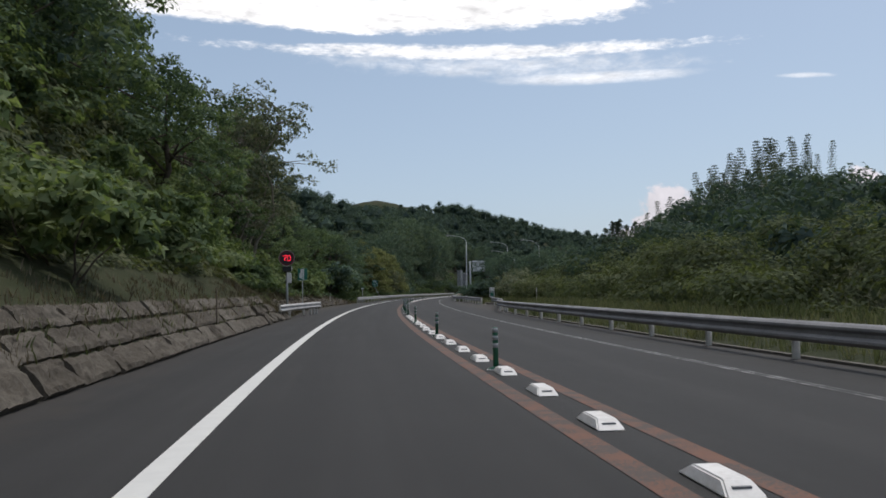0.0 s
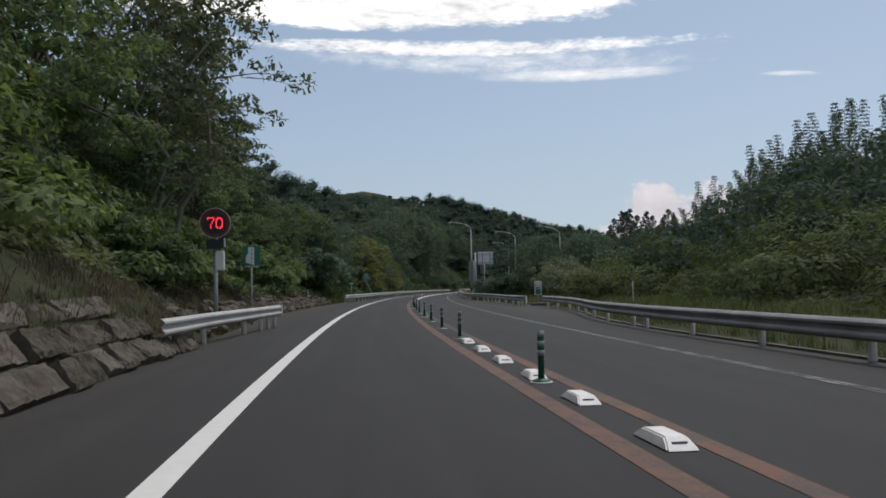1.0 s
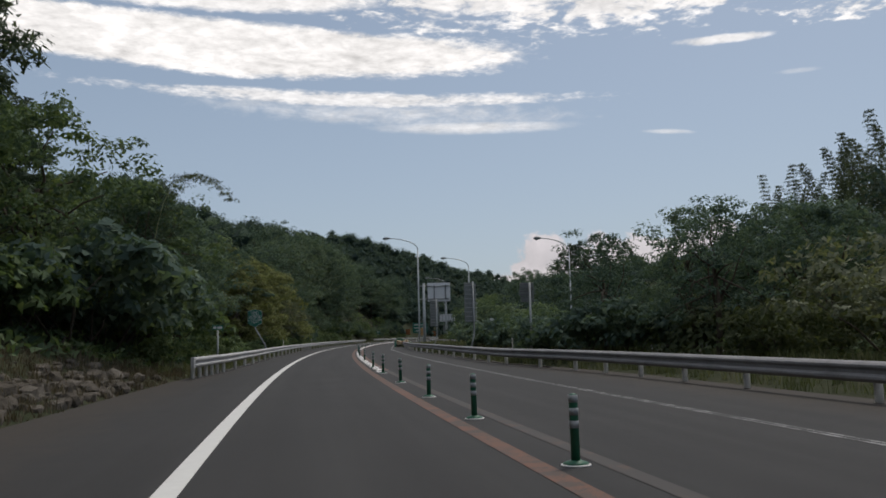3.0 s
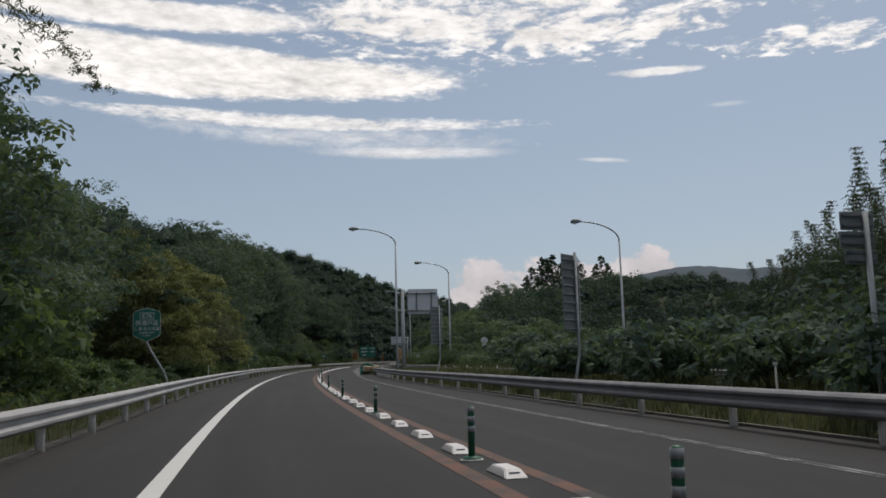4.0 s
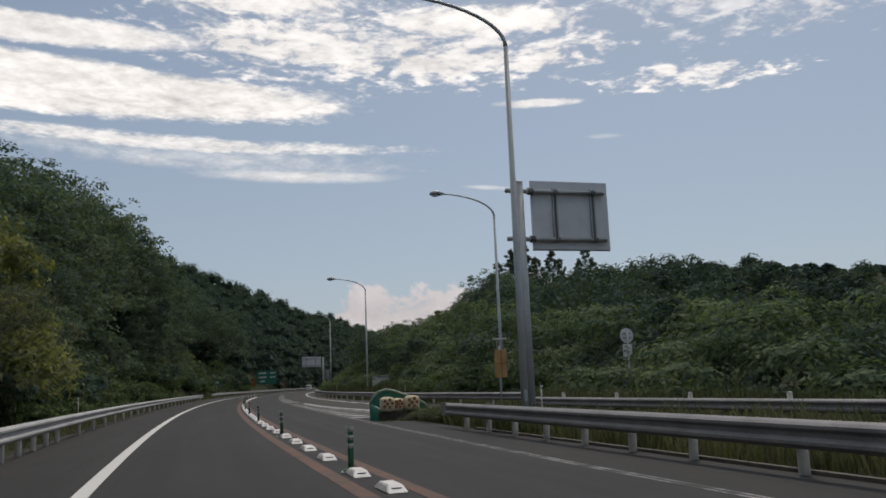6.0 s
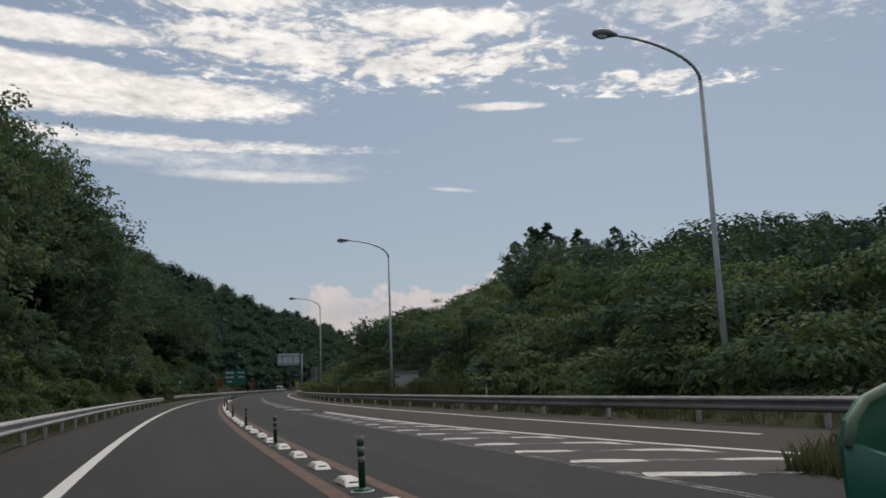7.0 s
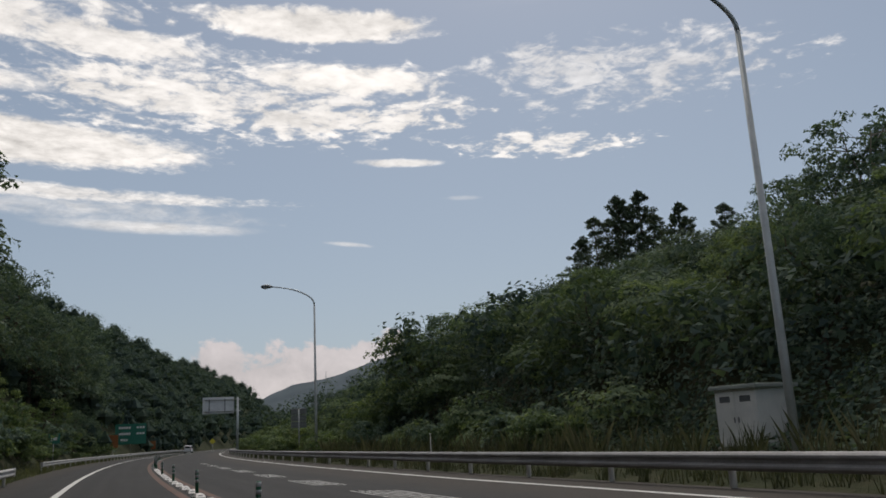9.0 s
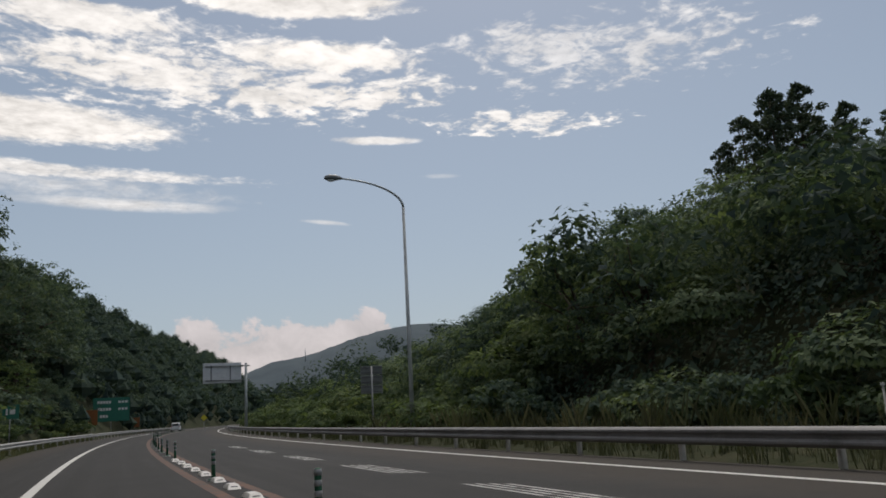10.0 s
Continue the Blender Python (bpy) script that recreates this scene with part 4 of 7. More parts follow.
def route_sign(m):
    """Route shield: six-sided green board on a bent pole."""
    ob = thing("route_sign", "green route shield board on a bent grey pole", "traffic sign", m)
    part("pole", tube("pole", [(0.72, 0.05, -0.6), (0.70, 0.05, 0.75), (0.60, 0.05, 1.0), (0.14, 0.05, 1.75), (0.02, 0.05, 2.0), (0.0, 0.05, 3.0)], [0.04] * 6, M["galv"], 12), None, ob)

    def shield(w, y, z0, s, mat, name, parent, label="", t=0.02):
        out = [(-0.46, -0.34), (-0.40, -0.40), (0, -0.58), (0.40, -0.40), (0.46, -0.34), (0.46, 0.42), (0.40, 0.47), (0, 0.58), (-0.40, 0.47), (-0.46, 0.42)]
        bm = bmesh.new()
        fr = [bm.verts.new((x * s, y, z0 + z * s)) for x, z in out]
        bk = [bm.verts.new((x * s, y + t, z0 + z * s)) for x, z in out]
        bm.faces.new(fr)
        bm.faces.new(bk[::-1])
        for i in range(len(out)):
            j = (i + 1) % len(out)
            bm.faces.new((fr[j], fr[i], bk[i], bk[j]))
        return part(name, bm, mat, parent, None, label)

    back = shield(1, 0.0, 2.62, 1.0, M["sign_white"], "border", ob, "white border")
    face = shield(1, -0.006, 2.62, 0.972, M["sign_green"], "face", ob, "green face", 0.008)
    part("route_number", text_mesh("E76", 0.22, M["sign_white"], pose(0, -0.010, 2.92) @ FACE), None, face, None, "white route number E76")
    bars("number_frame", [(0, 3.03, 0.46, 0.014), (0, 2.81, 0.46, 0.014), (-0.23, 2.92, 0.014, 0.22), (0.23, 2.92, 0.014, 0.22)], M["sign_white"], face, -0.009)
    part("road_name", text_mesh("西瀬戸道", 0.19, M["sign_white"], pose(0, -0.010, 2.67) @ FACE), None, face, None, "white road name lettering")
    part("road_name", text_mesh("しまなみ海道", 0.145, M["sign_white"], pose(0, -0.010, 2.48) @ FACE), None, face, None, "white road name lettering")
    part("romaji_name", text_mesh("SHIMANAMI", 0.09, M["sign_white"], pose(0, -0.010, 2.35) @ FACE), None, face, None, "small white lettering")
    part("romaji_name", text_mesh("KAIDO", 0.08, M["sign_white"], pose(0, -0.010, 2.255) @ FACE), None, face, None, "small white lettering")


def overhead_sign(m, width, height, z_low, reach, label, pole_top, slats=False):
    """A board on two arms from one thick pole; its back is towards the near lane. x runs from the pole to the board."""
    ob = thing("overhead_sign", label, "road sign", m)
    part("pole", tube("pole", [(0, 0, -0.8), (0, 0, 3.0), (0, 0, pole_top)], [0.17, 0.16, 0.14], M["pole"], 18), None, ob)
    part("pole_cap", tube("pole_cap", [(0, 0, pole_top), (0, 0, pole_top + 0.04)], [0.15, 0.12], M["pole"], 18), None, ob)
    sgn = 1 if reach > 0 else -1
    x0 = reach
    zc = z_low + height / 2
    board = part("board", boxed(x0 + sgn * width / 2, 0.12, zc, width, 0.05, height, 0.01), M["sign_back"], ob, label="pale grey metal board seen from behind")
    for z in (z_low + height * 0.14, z_low + height * 0.84):
        arm = part("arm", tube("arm", [(-sgn * 0.42, 0, z), (x0 + sgn * width * 0.94, 0, z)], [0.07, 0.065], M["galv"], 12), None, ob)
        part("flange", tube("flange", [(sgn * 0.3, 0, z), (sgn * 0.36, 0, z)], [0.11, 0.11], M["dark_steel"], 12), None, arm)
        part("flange", tube("flange", [(sgn * 0.40, 0, z), (sgn * 0.46, 0, z)], [0.11, 0.11], M["dark_steel"], 12), None, arm)
    for fx in (0.28, 0.78):
        for dx in (-0.055, 0.055):
            part("stiffener", boxed(x0 + sgn * width * (fx + 0.01) + dx, 0.055, zc, 0.045, 0.08, height * 0.80, 0.008), M["galv"], ob)
        web = part("stiffener", boxed(x0 + sgn * width * (fx + 0.01), 0.075, zc, 0.07, 0.04, height * 0.74, 0.006), M["dark_steel"], ob, label="dark channel between two rails")
        for fz in (0.14, 0.84):
            part("clamp", boxed(x0 + sgn * width * (fx + 0.01), -0.01, z_low + height * fz, 0.16, 0.17, 0.10, 0.012), M["dark_steel"], web)
    if slats:
        for k in range(5):
            part("slat", boxed(x0 + sgn * width / 2, 0.09, z_low + height * (0.1 + 0.2 * k), width, 0.04, 0.06, 0.008), M["sign_back"], ob)
    part("panel_edge", boxed(x0 + sgn * width / 2, 0.135, z_low + height + 0.012, width + 0.03, 0.075, 0.03, 0.008), M["sign_back"], board)
    for x in (x0, x0 + sgn * width):
        part("panel_edge", boxed(x, 0.135, zc, 0.03, 0.075, height - 0.01, 0.008), M["sign_back"], board)
    part("panel_edge", boxed(x0 + sgn * width / 2, 0.15, z_low - 0.005, width + 0.02, 0.07, 0.04, 0.006), M["dark_steel"], board)


def ribbed_sign(m, width, z0, z1, label):
    """Tall board seen from behind: pale cross ribs reach past its edge, and the pole bends aside below it."""
    ob = thing("ribbed_sign", label, "road sign", m)
    part("pole", tube("pole", [(-0.32, -0.08, -0.6), (-0.29, -0.08, -0.1), (0.14, -0.08, 1.0), (0.15, -0.08, 1.2), (0.13, -0.08, z1 + 0.08)], [0.045] * 5, M["galv"], 12), None, ob)
    part("board", boxed(-0.08, 0, (z0 + z1) / 2, width * 0.86, 0.03, z1 - z0, 0.008), M["board_dark"], ob, label="dark weathered board seen from behind")
    n = 9
    for k in range(n):
        z = z0 + (z1 - z0) * (k + 0.35) / n
        rib = part("rib", boxed(0.02, -0.035, z, width * 1.02, 0.035, 0.028, 0.006), M["rib_steel"], ob)
        part("clamp", boxed(0.14, -0.075, z, 0.12, 0.07, 0.04, 0.008), M["galv"], rib)
    part("stiffener", boxed(width * 0.40, -0.025, (z0 + z1) / 2, 0.03, 0.02, (z1 - z0) * 0.95, 0.004), M["rib_steel"], ob)


def back_sign(m, cells, height, label, face="sign_back"):
    """Panels seen from behind on one pole: (x, z, width, height)."""
    ob = thing("rear_sign", label, "road sign", m)
    part("pole", tube("pole", [(0, 0, -0.9), (0, 0, height)], [0.045, 0.045], M["galv"], 12), None, ob)
    for x, z, w, h in cells:
        p = part("panel", boxed(x, 0.06, z, w, 0.02, h, 0.006), M[face], ob)
        for k in (-0.28, 0.28):
            part("bracket", boxed(x, 0.035, z + k * h, w * 0.9, 0.03, 0.035, 0.004), M["dark_steel"], p)


def round_rear_sign(m):
    ob = thing("round_sign", "round sign with small plates seen from behind", "traffic sign", m)
    part("pole", tube("pole", [(0, 0, -1.2), (0, 0, 3.15)], [0.035, 0.035], M["galv"], 10), None, ob)
    part("disc", disc(bmesh.new(), 0.33, 0.02, pose(0, 0.05, 2.95) @ FACE, 28, 0.004), M["sign_back"], ob, label="round grey sign back")
    part("plate", boxed(-0.13, 0.05, 2.3, 0.2, 0.02, 0.55, 0.006), M["sign_back"], ob)
    part("plate", boxed(0.13, 0.05, 2.3, 0.2, 0.02, 0.55, 0.006), M["sign_back"], ob)
    for z in (2.85, 3.05):
        part("clamp", boxed(0, 0.025, z, 0.4, 0.03, 0.03, 0.004), M["dark_steel"], ob)


def telephone_sign(m):
    ob = thing("emergency_telephone_sign", "white framed emergency telephone sign with green lower panel", "sign", m)
    part("pole", tube("pole", [(0, 0.1, -0.4), (0, 0.1, 1.6)], [0.05, 0.05], M["galv"], 10), None, ob)
    fr = part("case", boxed(0, 0, 1.25, 0.56, 0.18, 1.0, 0.02), M["cabinet"], ob, label="pale grey metal case")
    face = part("face", boxed(0, -0.092, 1.25, 0.44, 0.01, 0.88, 0.004), M["black"], ob, label="dark face")
    part("symbol_panel", boxed(0, -0.099, 1.50, 0.36, 0.006, 0.34, 0.003), M["sign_white"], face, label="white symbol panel")
    hand = tube("handset", [(-0.08, -0.106, 1.60), (-0.085, -0.106, 1.54), (-0.05, -0.106, 1.46), (0.02, -0.106, 1.41), (0.09, -0.106, 1.42)], [0.035, 0.02, 0.02, 0.02, 0.035], M["black"], 8)
    part("handset_symbol", hand, None, face, label="black telephone symbol")
    part("number_panel", boxed(0, -0.099, 1.06, 0.36, 0.006, 0.44, 0.003), M["sign_green"], face, label="green lower panel")
    bars("lettering_bar", [(0, 1.22, 0.28, 0.04)], M["sign_white"], face, -0.103)
    pad = thing("telephone_pad", "low dark concrete slab under the telephone sign", "slab", at(74.9, 11.7, -0.02))
    part("slab", boxed(0.15, 0.3, 0.06, 1.5, 2.0, 0.24, 0.02), M["stone"], pad)
    part("step", boxed(-0.82, -0.2, 0.01, 0.4, 0.9, 0.12, 0.015), M["concrete"], pad)


speed_sign(at(48.5, -3.28, 0.0, 6))
lane_sign(at(53.0, -2.87, 0.0, 6))
route_sign(at(120.5, -2.75, 0.1, 6) @ Matrix.Diagonal((0.92, 1, 0.95, 1)))
overhead_sign(at(161.4, 10.68, 0.0), 2.54, 2.1, 5.08, 0.45, "grey overhead sign board seen from behind on a thick pole", 7.1)
overhead_sign(at(325.0, 12.95, 0.3), 4.1, 2.2, 5.2, -0.5, "wide ribbed overhead sign board seen from behind on a pole", 7.3, True)
ribbed_sign(at(139.9, 10.28, 0.25, 41), 1.1, 1.8, 4.05, "tall grey ribbed sign board leaning above the grass")
ribbed_sign(at(115.2, 9.85, 0.25, 41), 1.1, 1.7, 3.95, "tall grey ribbed sign board beside the guard rail")
back_sign(at(103.8, 10.55, 0.1), [(-0.10, 2.62, 0.60, 0.25), (-0.14, 2.90, 0.66, 0.26), (-0.12, 3.20, 0.62, 0.30)], 3.35, "three stacked grey sign panels seen from behind on one pole", "sign_dim")
back_sign(at(272.8, 14.2, 0.3), [(0.0, 2.25, 1.2, 0.46), (0.0, 2.75, 1.2, 0.46), (0.0, 3.25, 1.2, 0.46)], 3.45, "three stacked dark grey sign panels seen from behind in the bushes", "sign_dim")
round_rear_sign(at(171.8, 19.6, 0.0))
telephone_sign(at(75.3, 11.7, 0.03, -8) @ Matrix.Diagonal((0.80, 0.80, 0.86, 1)))


def yellow_unit(m):
    ob = thing("beacon_box", "weathered yellow warning box on a post", "warning device", m)
    part("pole", tube("pole", [(0, 0.1, -0.6), (0, 0.1, 2.2)], [0.035, 0.035], M["galv"], 10), None, ob)
    b = part("case", boxed(0, 0, 1.65, 0.36, 0.14, 0.85, 0.015), M["yellow"], ob, label="faded yellow case")
    part("seam", boxed(0, -0.075, 1.65, 0.02, 0.01, 0.84), M["spot"], b)
    part("seam", boxed(0, -0.075, 1.65, 0.35, 0.01, 0.02), M["spot"], b)
    part("hood", boxed(0, 0, 2.42, 0.36, 0.26, 0.04, 0.01), M["sign_white"], ob, label="white solar hood")
    for x in (-0.12, 0.12):
        part("strut", tube("strut", [(x, 0, 2.06), (x * 0.8, 0, 2.42)], [0.015, 0.015], M["galv"], 6), None, ob)


yellow_unit(at(163.2, 10.5, 0.1))


def small_sign(m, w, h, z, mat, label, pole_h, diamond=False, lines=()):
    ob = thing("roadside_sign", label, "road sign", m)
    part("pole", tube("pole", [(0, 0.04, -0.9), (0, 0.04, pole_h)], [0.04, 0.04], M["galv"], 10), None, ob)
    rot = pose(0, 0, z, 0, 45, 0) if diamond else pose(0, 0, z)
    p = part("panel", boxed(0, 0, 0, w, 0.025, h, 0.008, rot), mat, ob)
    if lines:
        bars("lettering_bar", lines, M["sign_white"], p, -0.02)
    return ob


small_sign(at(372, -5.6, 1.0, 5), 5.4, 3.7, 3.2, M["sign_green"], "large green direction board with rows of white lettering", 4.8, False,
           [(-1.9 + 0.42 * k, 4.35, 0.34, 0.42) for k in range(5)] + [(1.2 + 0.5 * k, 4.35, 0.38, 0.34) for k in range(3)] + [(-1.9 + 0.42 * k, 3.25, 0.34, 0.42) for k in range(5)] + [(1.2 + 0.5 * k, 3.25, 0.38, 0.34) for k in range(3)] + [(-1.5 + 0.42 * k, 2.15, 0.34, 0.42) for k in range(3)])
small_sign(at(345, -5.0, 1.0, 5), 1.5, 1.9, 1.7, M["orange"], "orange work notice board beside the guard rail", 2.4)
small_sign(at(392, -4.2, 0.6, 5), 1.5, 1.7, 1.5, M["orange"], "orange work notice board beside the guard rail", 2.2)
small_sign(at(398, 7.6, 0.0, 0), 0.9, 0.9, 2.3, M["bright_yellow"], "yellow diamond warning sign on a pole", 2.5, True)
small_sign(at(289, -4.9, 0.6, 8), 1.0, 0.9, 2.0, M["sign_green"], "small green distance sign on a bent pole", 2.6, False, [(-0.2, 2.0, 0.12, 0.4), (0.12, 2.0, 0.3, 0.3)])

small_sign(at(105.4, -2.85, 0.0, 8), 0.46, 0.2, 1.82, M["sign_green"], "narrow green distance plate on a thin pole behind the rail", 1.9, False, [(-0.12, 1.82, 0.12, 0.09), (0.08, 1.82, 0.2, 0.09)])


# ---- equipment cabinet ----
def equipment_cabinet(m):
    ob = thing("equipment_cabinet", "pale grey roadside equipment cabinet with dark flat roof", "cabinet", m)
    part("plinth", boxed(0, 0, 0.05, 1.60, 1.45, 0.5, 0.02), M["concrete"], ob, label="concrete plinth")
    body = part("body", boxed(0, 0, 1.03, 1.48, 1.34, 1.5, 0.015), M["cabinet"], ob)
    part("roof", boxed(0, 0, 1.83, 1.70, 1.56, 0.11, 0.02), M["cabinet_roof"], ob, label="grey-green flat roof")
    for y in (-0.33, 0.33):
        d = part("door", boxed(-0.748, y, 1.02, 0.02, 0.60, 1.38, 0.006), M["cabinet"], body)
        part("handle", boxed(-0.77, y * 0.2, 0.98, 0.03, 0.03, 0.14, 0.006), M["dark_steel"], d, label="dark steel handle")
        part("vent", boxed(-0.762, y, 1.52, 0.008, 0.34, 0.16, 0.002), M["dark_steel"], d, label="dark vent")


equipment_cabinet(at(225.2, 17.4, 0.25, 8))


# ---- crash cushion at the nose of the slip road ----
def crash_cushion(m):
    ob = thing("crash_cushion", "green hooded nose shell holding cream spotted cushions in dry weeds", "crash cushion", m)
    hood = [(-0.88, 0.0), (-0.90, 0.55), (-0.82, 0.78), (-0.62, 0.97), (-0.34, 1.06), (-0.08, 1.02), (0.30, 0.84), (0.64, 0.66), (0.84, 0.50), (0.90, 0.30), (0.90, 0.0)]
    hood = [(x * (1.35 if x > 0 else 1.0), z) for x, z in hood]
    bm = bmesh.new()
    fr = [bm.verts.new((x, 0.42, z)) for x, z in hood]
    bk = [bm.verts.new((x, 0.52, z)) for x, z in hood]
    bm.faces.new(fr)
    bm.faces.new(bk[::-1])
    for i in range(len(hood)):
        j = (i + 1) % len(hood)
        bm.faces.new((fr[j], fr[i], bk[i], bk[j]))
    part("board", bm, M["sign_green"], ob, label="dark green peaked back board")
    # rounded green shell on the traffic side
    v, f = [], []
    for k in range(9):
        a = k / 8 * 1.5
        for r, z in ((0.0, 0.0), (0.0, 0.60), (0.05, 0.62), (0.05, 0.0)):
            v.append((-0.92 + r + 0.34 * (1 - math.cos(a)), 0.45 - 0.62 * math.sin(a) / math.sin(1.5), z * (1 - 0.45 * k / 8)))
    for k in range(8):
        for j in range(3):
            f.append((k * 4 + j, (k + 1) * 4 + j, (k + 1) * 4 + j + 1, k * 4 + j + 1))
    part("shell", mesh_of("shell", v, f, [M["sign_green"]], True), None, ob, label="rounded dark green side shell")
    arc = [(x * 1.01, 0.40, z) for x, z in hood[1:-1]]
    part("trim", tube("trim", arc, [0.05] * len(arc), M["pale_green"], 10), None, ob, label="pale green edge trim")
    r = random.Random(8)
    for x, y, w, h in ((-0.46, -0.22, 0.52, 0.52), (0.0, 0.05, 0.40, 0.46), (0.46, -0.16, 0.56, 0.54)):
        c = bmesh.new()
        bmesh.ops.create_uvsphere(c, u_segments=20, v_segments=14, radius=1)
        for vt in c.verts:
            vt.co = Vector([math.copysign(abs(g) ** 0.55, g) for g in vt.co])
            vt.co = Vector((x + vt.co.x * w / 2, y + vt.co.y * 0.20, 0.28 + h / 2 + vt.co.z * h / 2)) + Vector((r.uniform(-0.008, 0.008), 0, r.uniform(-0.008, 0.008)))
        for face in c.faces:
            face.smooth = True
        cu = part("cushion", c, M["cream"], ob, label="cream padded cushion")
        for gx, gz in ((-0.25, 0.70), (0.10, 0.78), (-0.08, 0.52), (0.26, 0.55), (-0.28, 0.36), (0.08, 0.30)):
            part("spot", disc(bmesh.new(), r.uniform(0.045, 0.065), 0.012, pose(x + gx * w, y - 0.198, 0.30 + gz * h) @ FACE, 10), M["spot"], cu, label="brown spot")
    part("plinth", boxed(0.1, 0.0, 0.14, 1.7, 0.5, 0.28, 0.04), M["stone"], ob, label="weathered stone plinth")
    part("slab", boxed(0.95, -0.9, 0.06, 0.5, 2.2, 0.14, 0.03), M["concrete"], ob, label="low concrete slab")


crash_cushion(at(167.9, 8.25, 0.0, 4))


# ---- car ahead ----
def minivan(m):
    ob = thing("minivan", "small white minivan on the far road", "car", m)

    def loft(name, secs, mat, parent, label=""):
        """secs: (y, half width, z low, z high) rings."""
        v, f = [], []
        for y, w, a, b in secs:
            c = min(0.12, (b - a) * 0.3)
            v += [(-w, y, a), (w, y, a), (w, y, b - c), (w - c, y, b), (-w + c, y, b), (-w, y, b - c)]
        n = 6
        for i in range(len(secs) - 1):
            for k in range(n):
                f.append((i * n + k, i * n + (k + 1) % n, (i + 1) * n + (k + 1) % n, (i + 1) * n + k))
        f += [tuple(range(n - 1, -1, -1)), tuple(range((len(secs) - 1) * n, len(secs) * n))]
        return part(name, mesh_of(name, v, f, [mat], False), None, parent, None, label)

    body = loft("body", [(-2.0, 0.78, 0.45, 0.9), (-1.9, 0.83, 0.3, 0.98), (0.6, 0.84, 0.28, 0.98), (1.4, 0.83, 0.28, 0.94), (1.95, 0.72, 0.35, 0.78)], M["car_paint"], ob)
    loft("cabin", [(-1.93, 0.70, 0.9, 1.55), (-1.75, 0.76, 0.9, 1.66), (0.2, 0.77, 0.9, 1.68), (1.2, 0.70, 0.9, 1.05)], M["car_paint"], ob)
    part("rear_window", boxed(0, -1.93, 1.27, 1.15, 0.03, 0.42, 0.01), M["glass_dark"], ob, label="dark rear window")
    for x in (-0.765, 0.765):
        part("side_window", boxed(x, -0.7, 1.30, 0.03, 1.9, 0.36, 0.01), M["glass_dark"], ob, label="dark side window")
        part("tail_lamp", boxed(x * 0.95, -1.98, 0.92, 0.14, 0.05, 0.34, 0.01), M["red_lens"], ob, label="red tail lamp")
    part("bumper", boxed(0, -2.0, 0.45, 1.55, 0.12, 0.24, 0.03), M["car_paint"], ob)
    part("number_plate", boxed(0, -2.05, 0.72, 0.34, 0.02, 0.17, 0.004), M["sign_white"], ob, label="blank white plate")
    for x in (-0.74, 0.74):
        for y in (-1.25, 1.25):
            w = part("wheel", disc(bmesh.new(), 0.29, 0.19, pose(x, y, 0.29, 0, 90), 24, 0.02), M["tyre"], ob, label="black tyre")
            part("rim", disc(bmesh.new(), 0.18, 0.21, pose(x, y, 0.29, 0, 90), 18), M["galv"], w, label="grey wheel rim")


minivan(at(405, 1.9, 0.0))


# ---- marker stakes and the rubble wall at the foot of the cutting ----
def marker_stake(m, h, label, rusty=False):
    ob = thing("marker_stake", label, "stake", m, group="roadside stakes")
    part("stake", tube("stake", [(0, 0, -0.5), (0, 0, h)], [0.022, 0.02], M["bark" if rusty else "post"], 8), None, ob)
    if not rusty:
        part("cap", boxed(0, 0, h + 0.02, 0.066, 0.056, 0.05, 0.008), M["sign_white"], ob, label="white cap")


for q, o, h, lab in ((82.8, -4.05, 1.0, "thin pale stake on the grassy bank"), (24.2, -2.6, 1.35, "rusty thin stake before the rock wall"), (146, -3.3, 1.15, "pale stake behind the guard rail"), (176, -3.4, 1.15, "pale stake behind the guard rail"),
                     (199, 15.2, 0.85, "pale stake in the grass behind the guard rail"), (241, 14.0, 1.1, "pale stake in the grass behind the guard rail"), (158, 9.6, 1.0, "white stake in the grass island"), (60, 13.5, 1.1, "pale stake in the grass behind the guard rail"), (106, 10.2, 1.0, "white stake in the grass island")):
    marker_stake(at(q, o, float(land(q, o))), h, lab, "rusty" in lab)


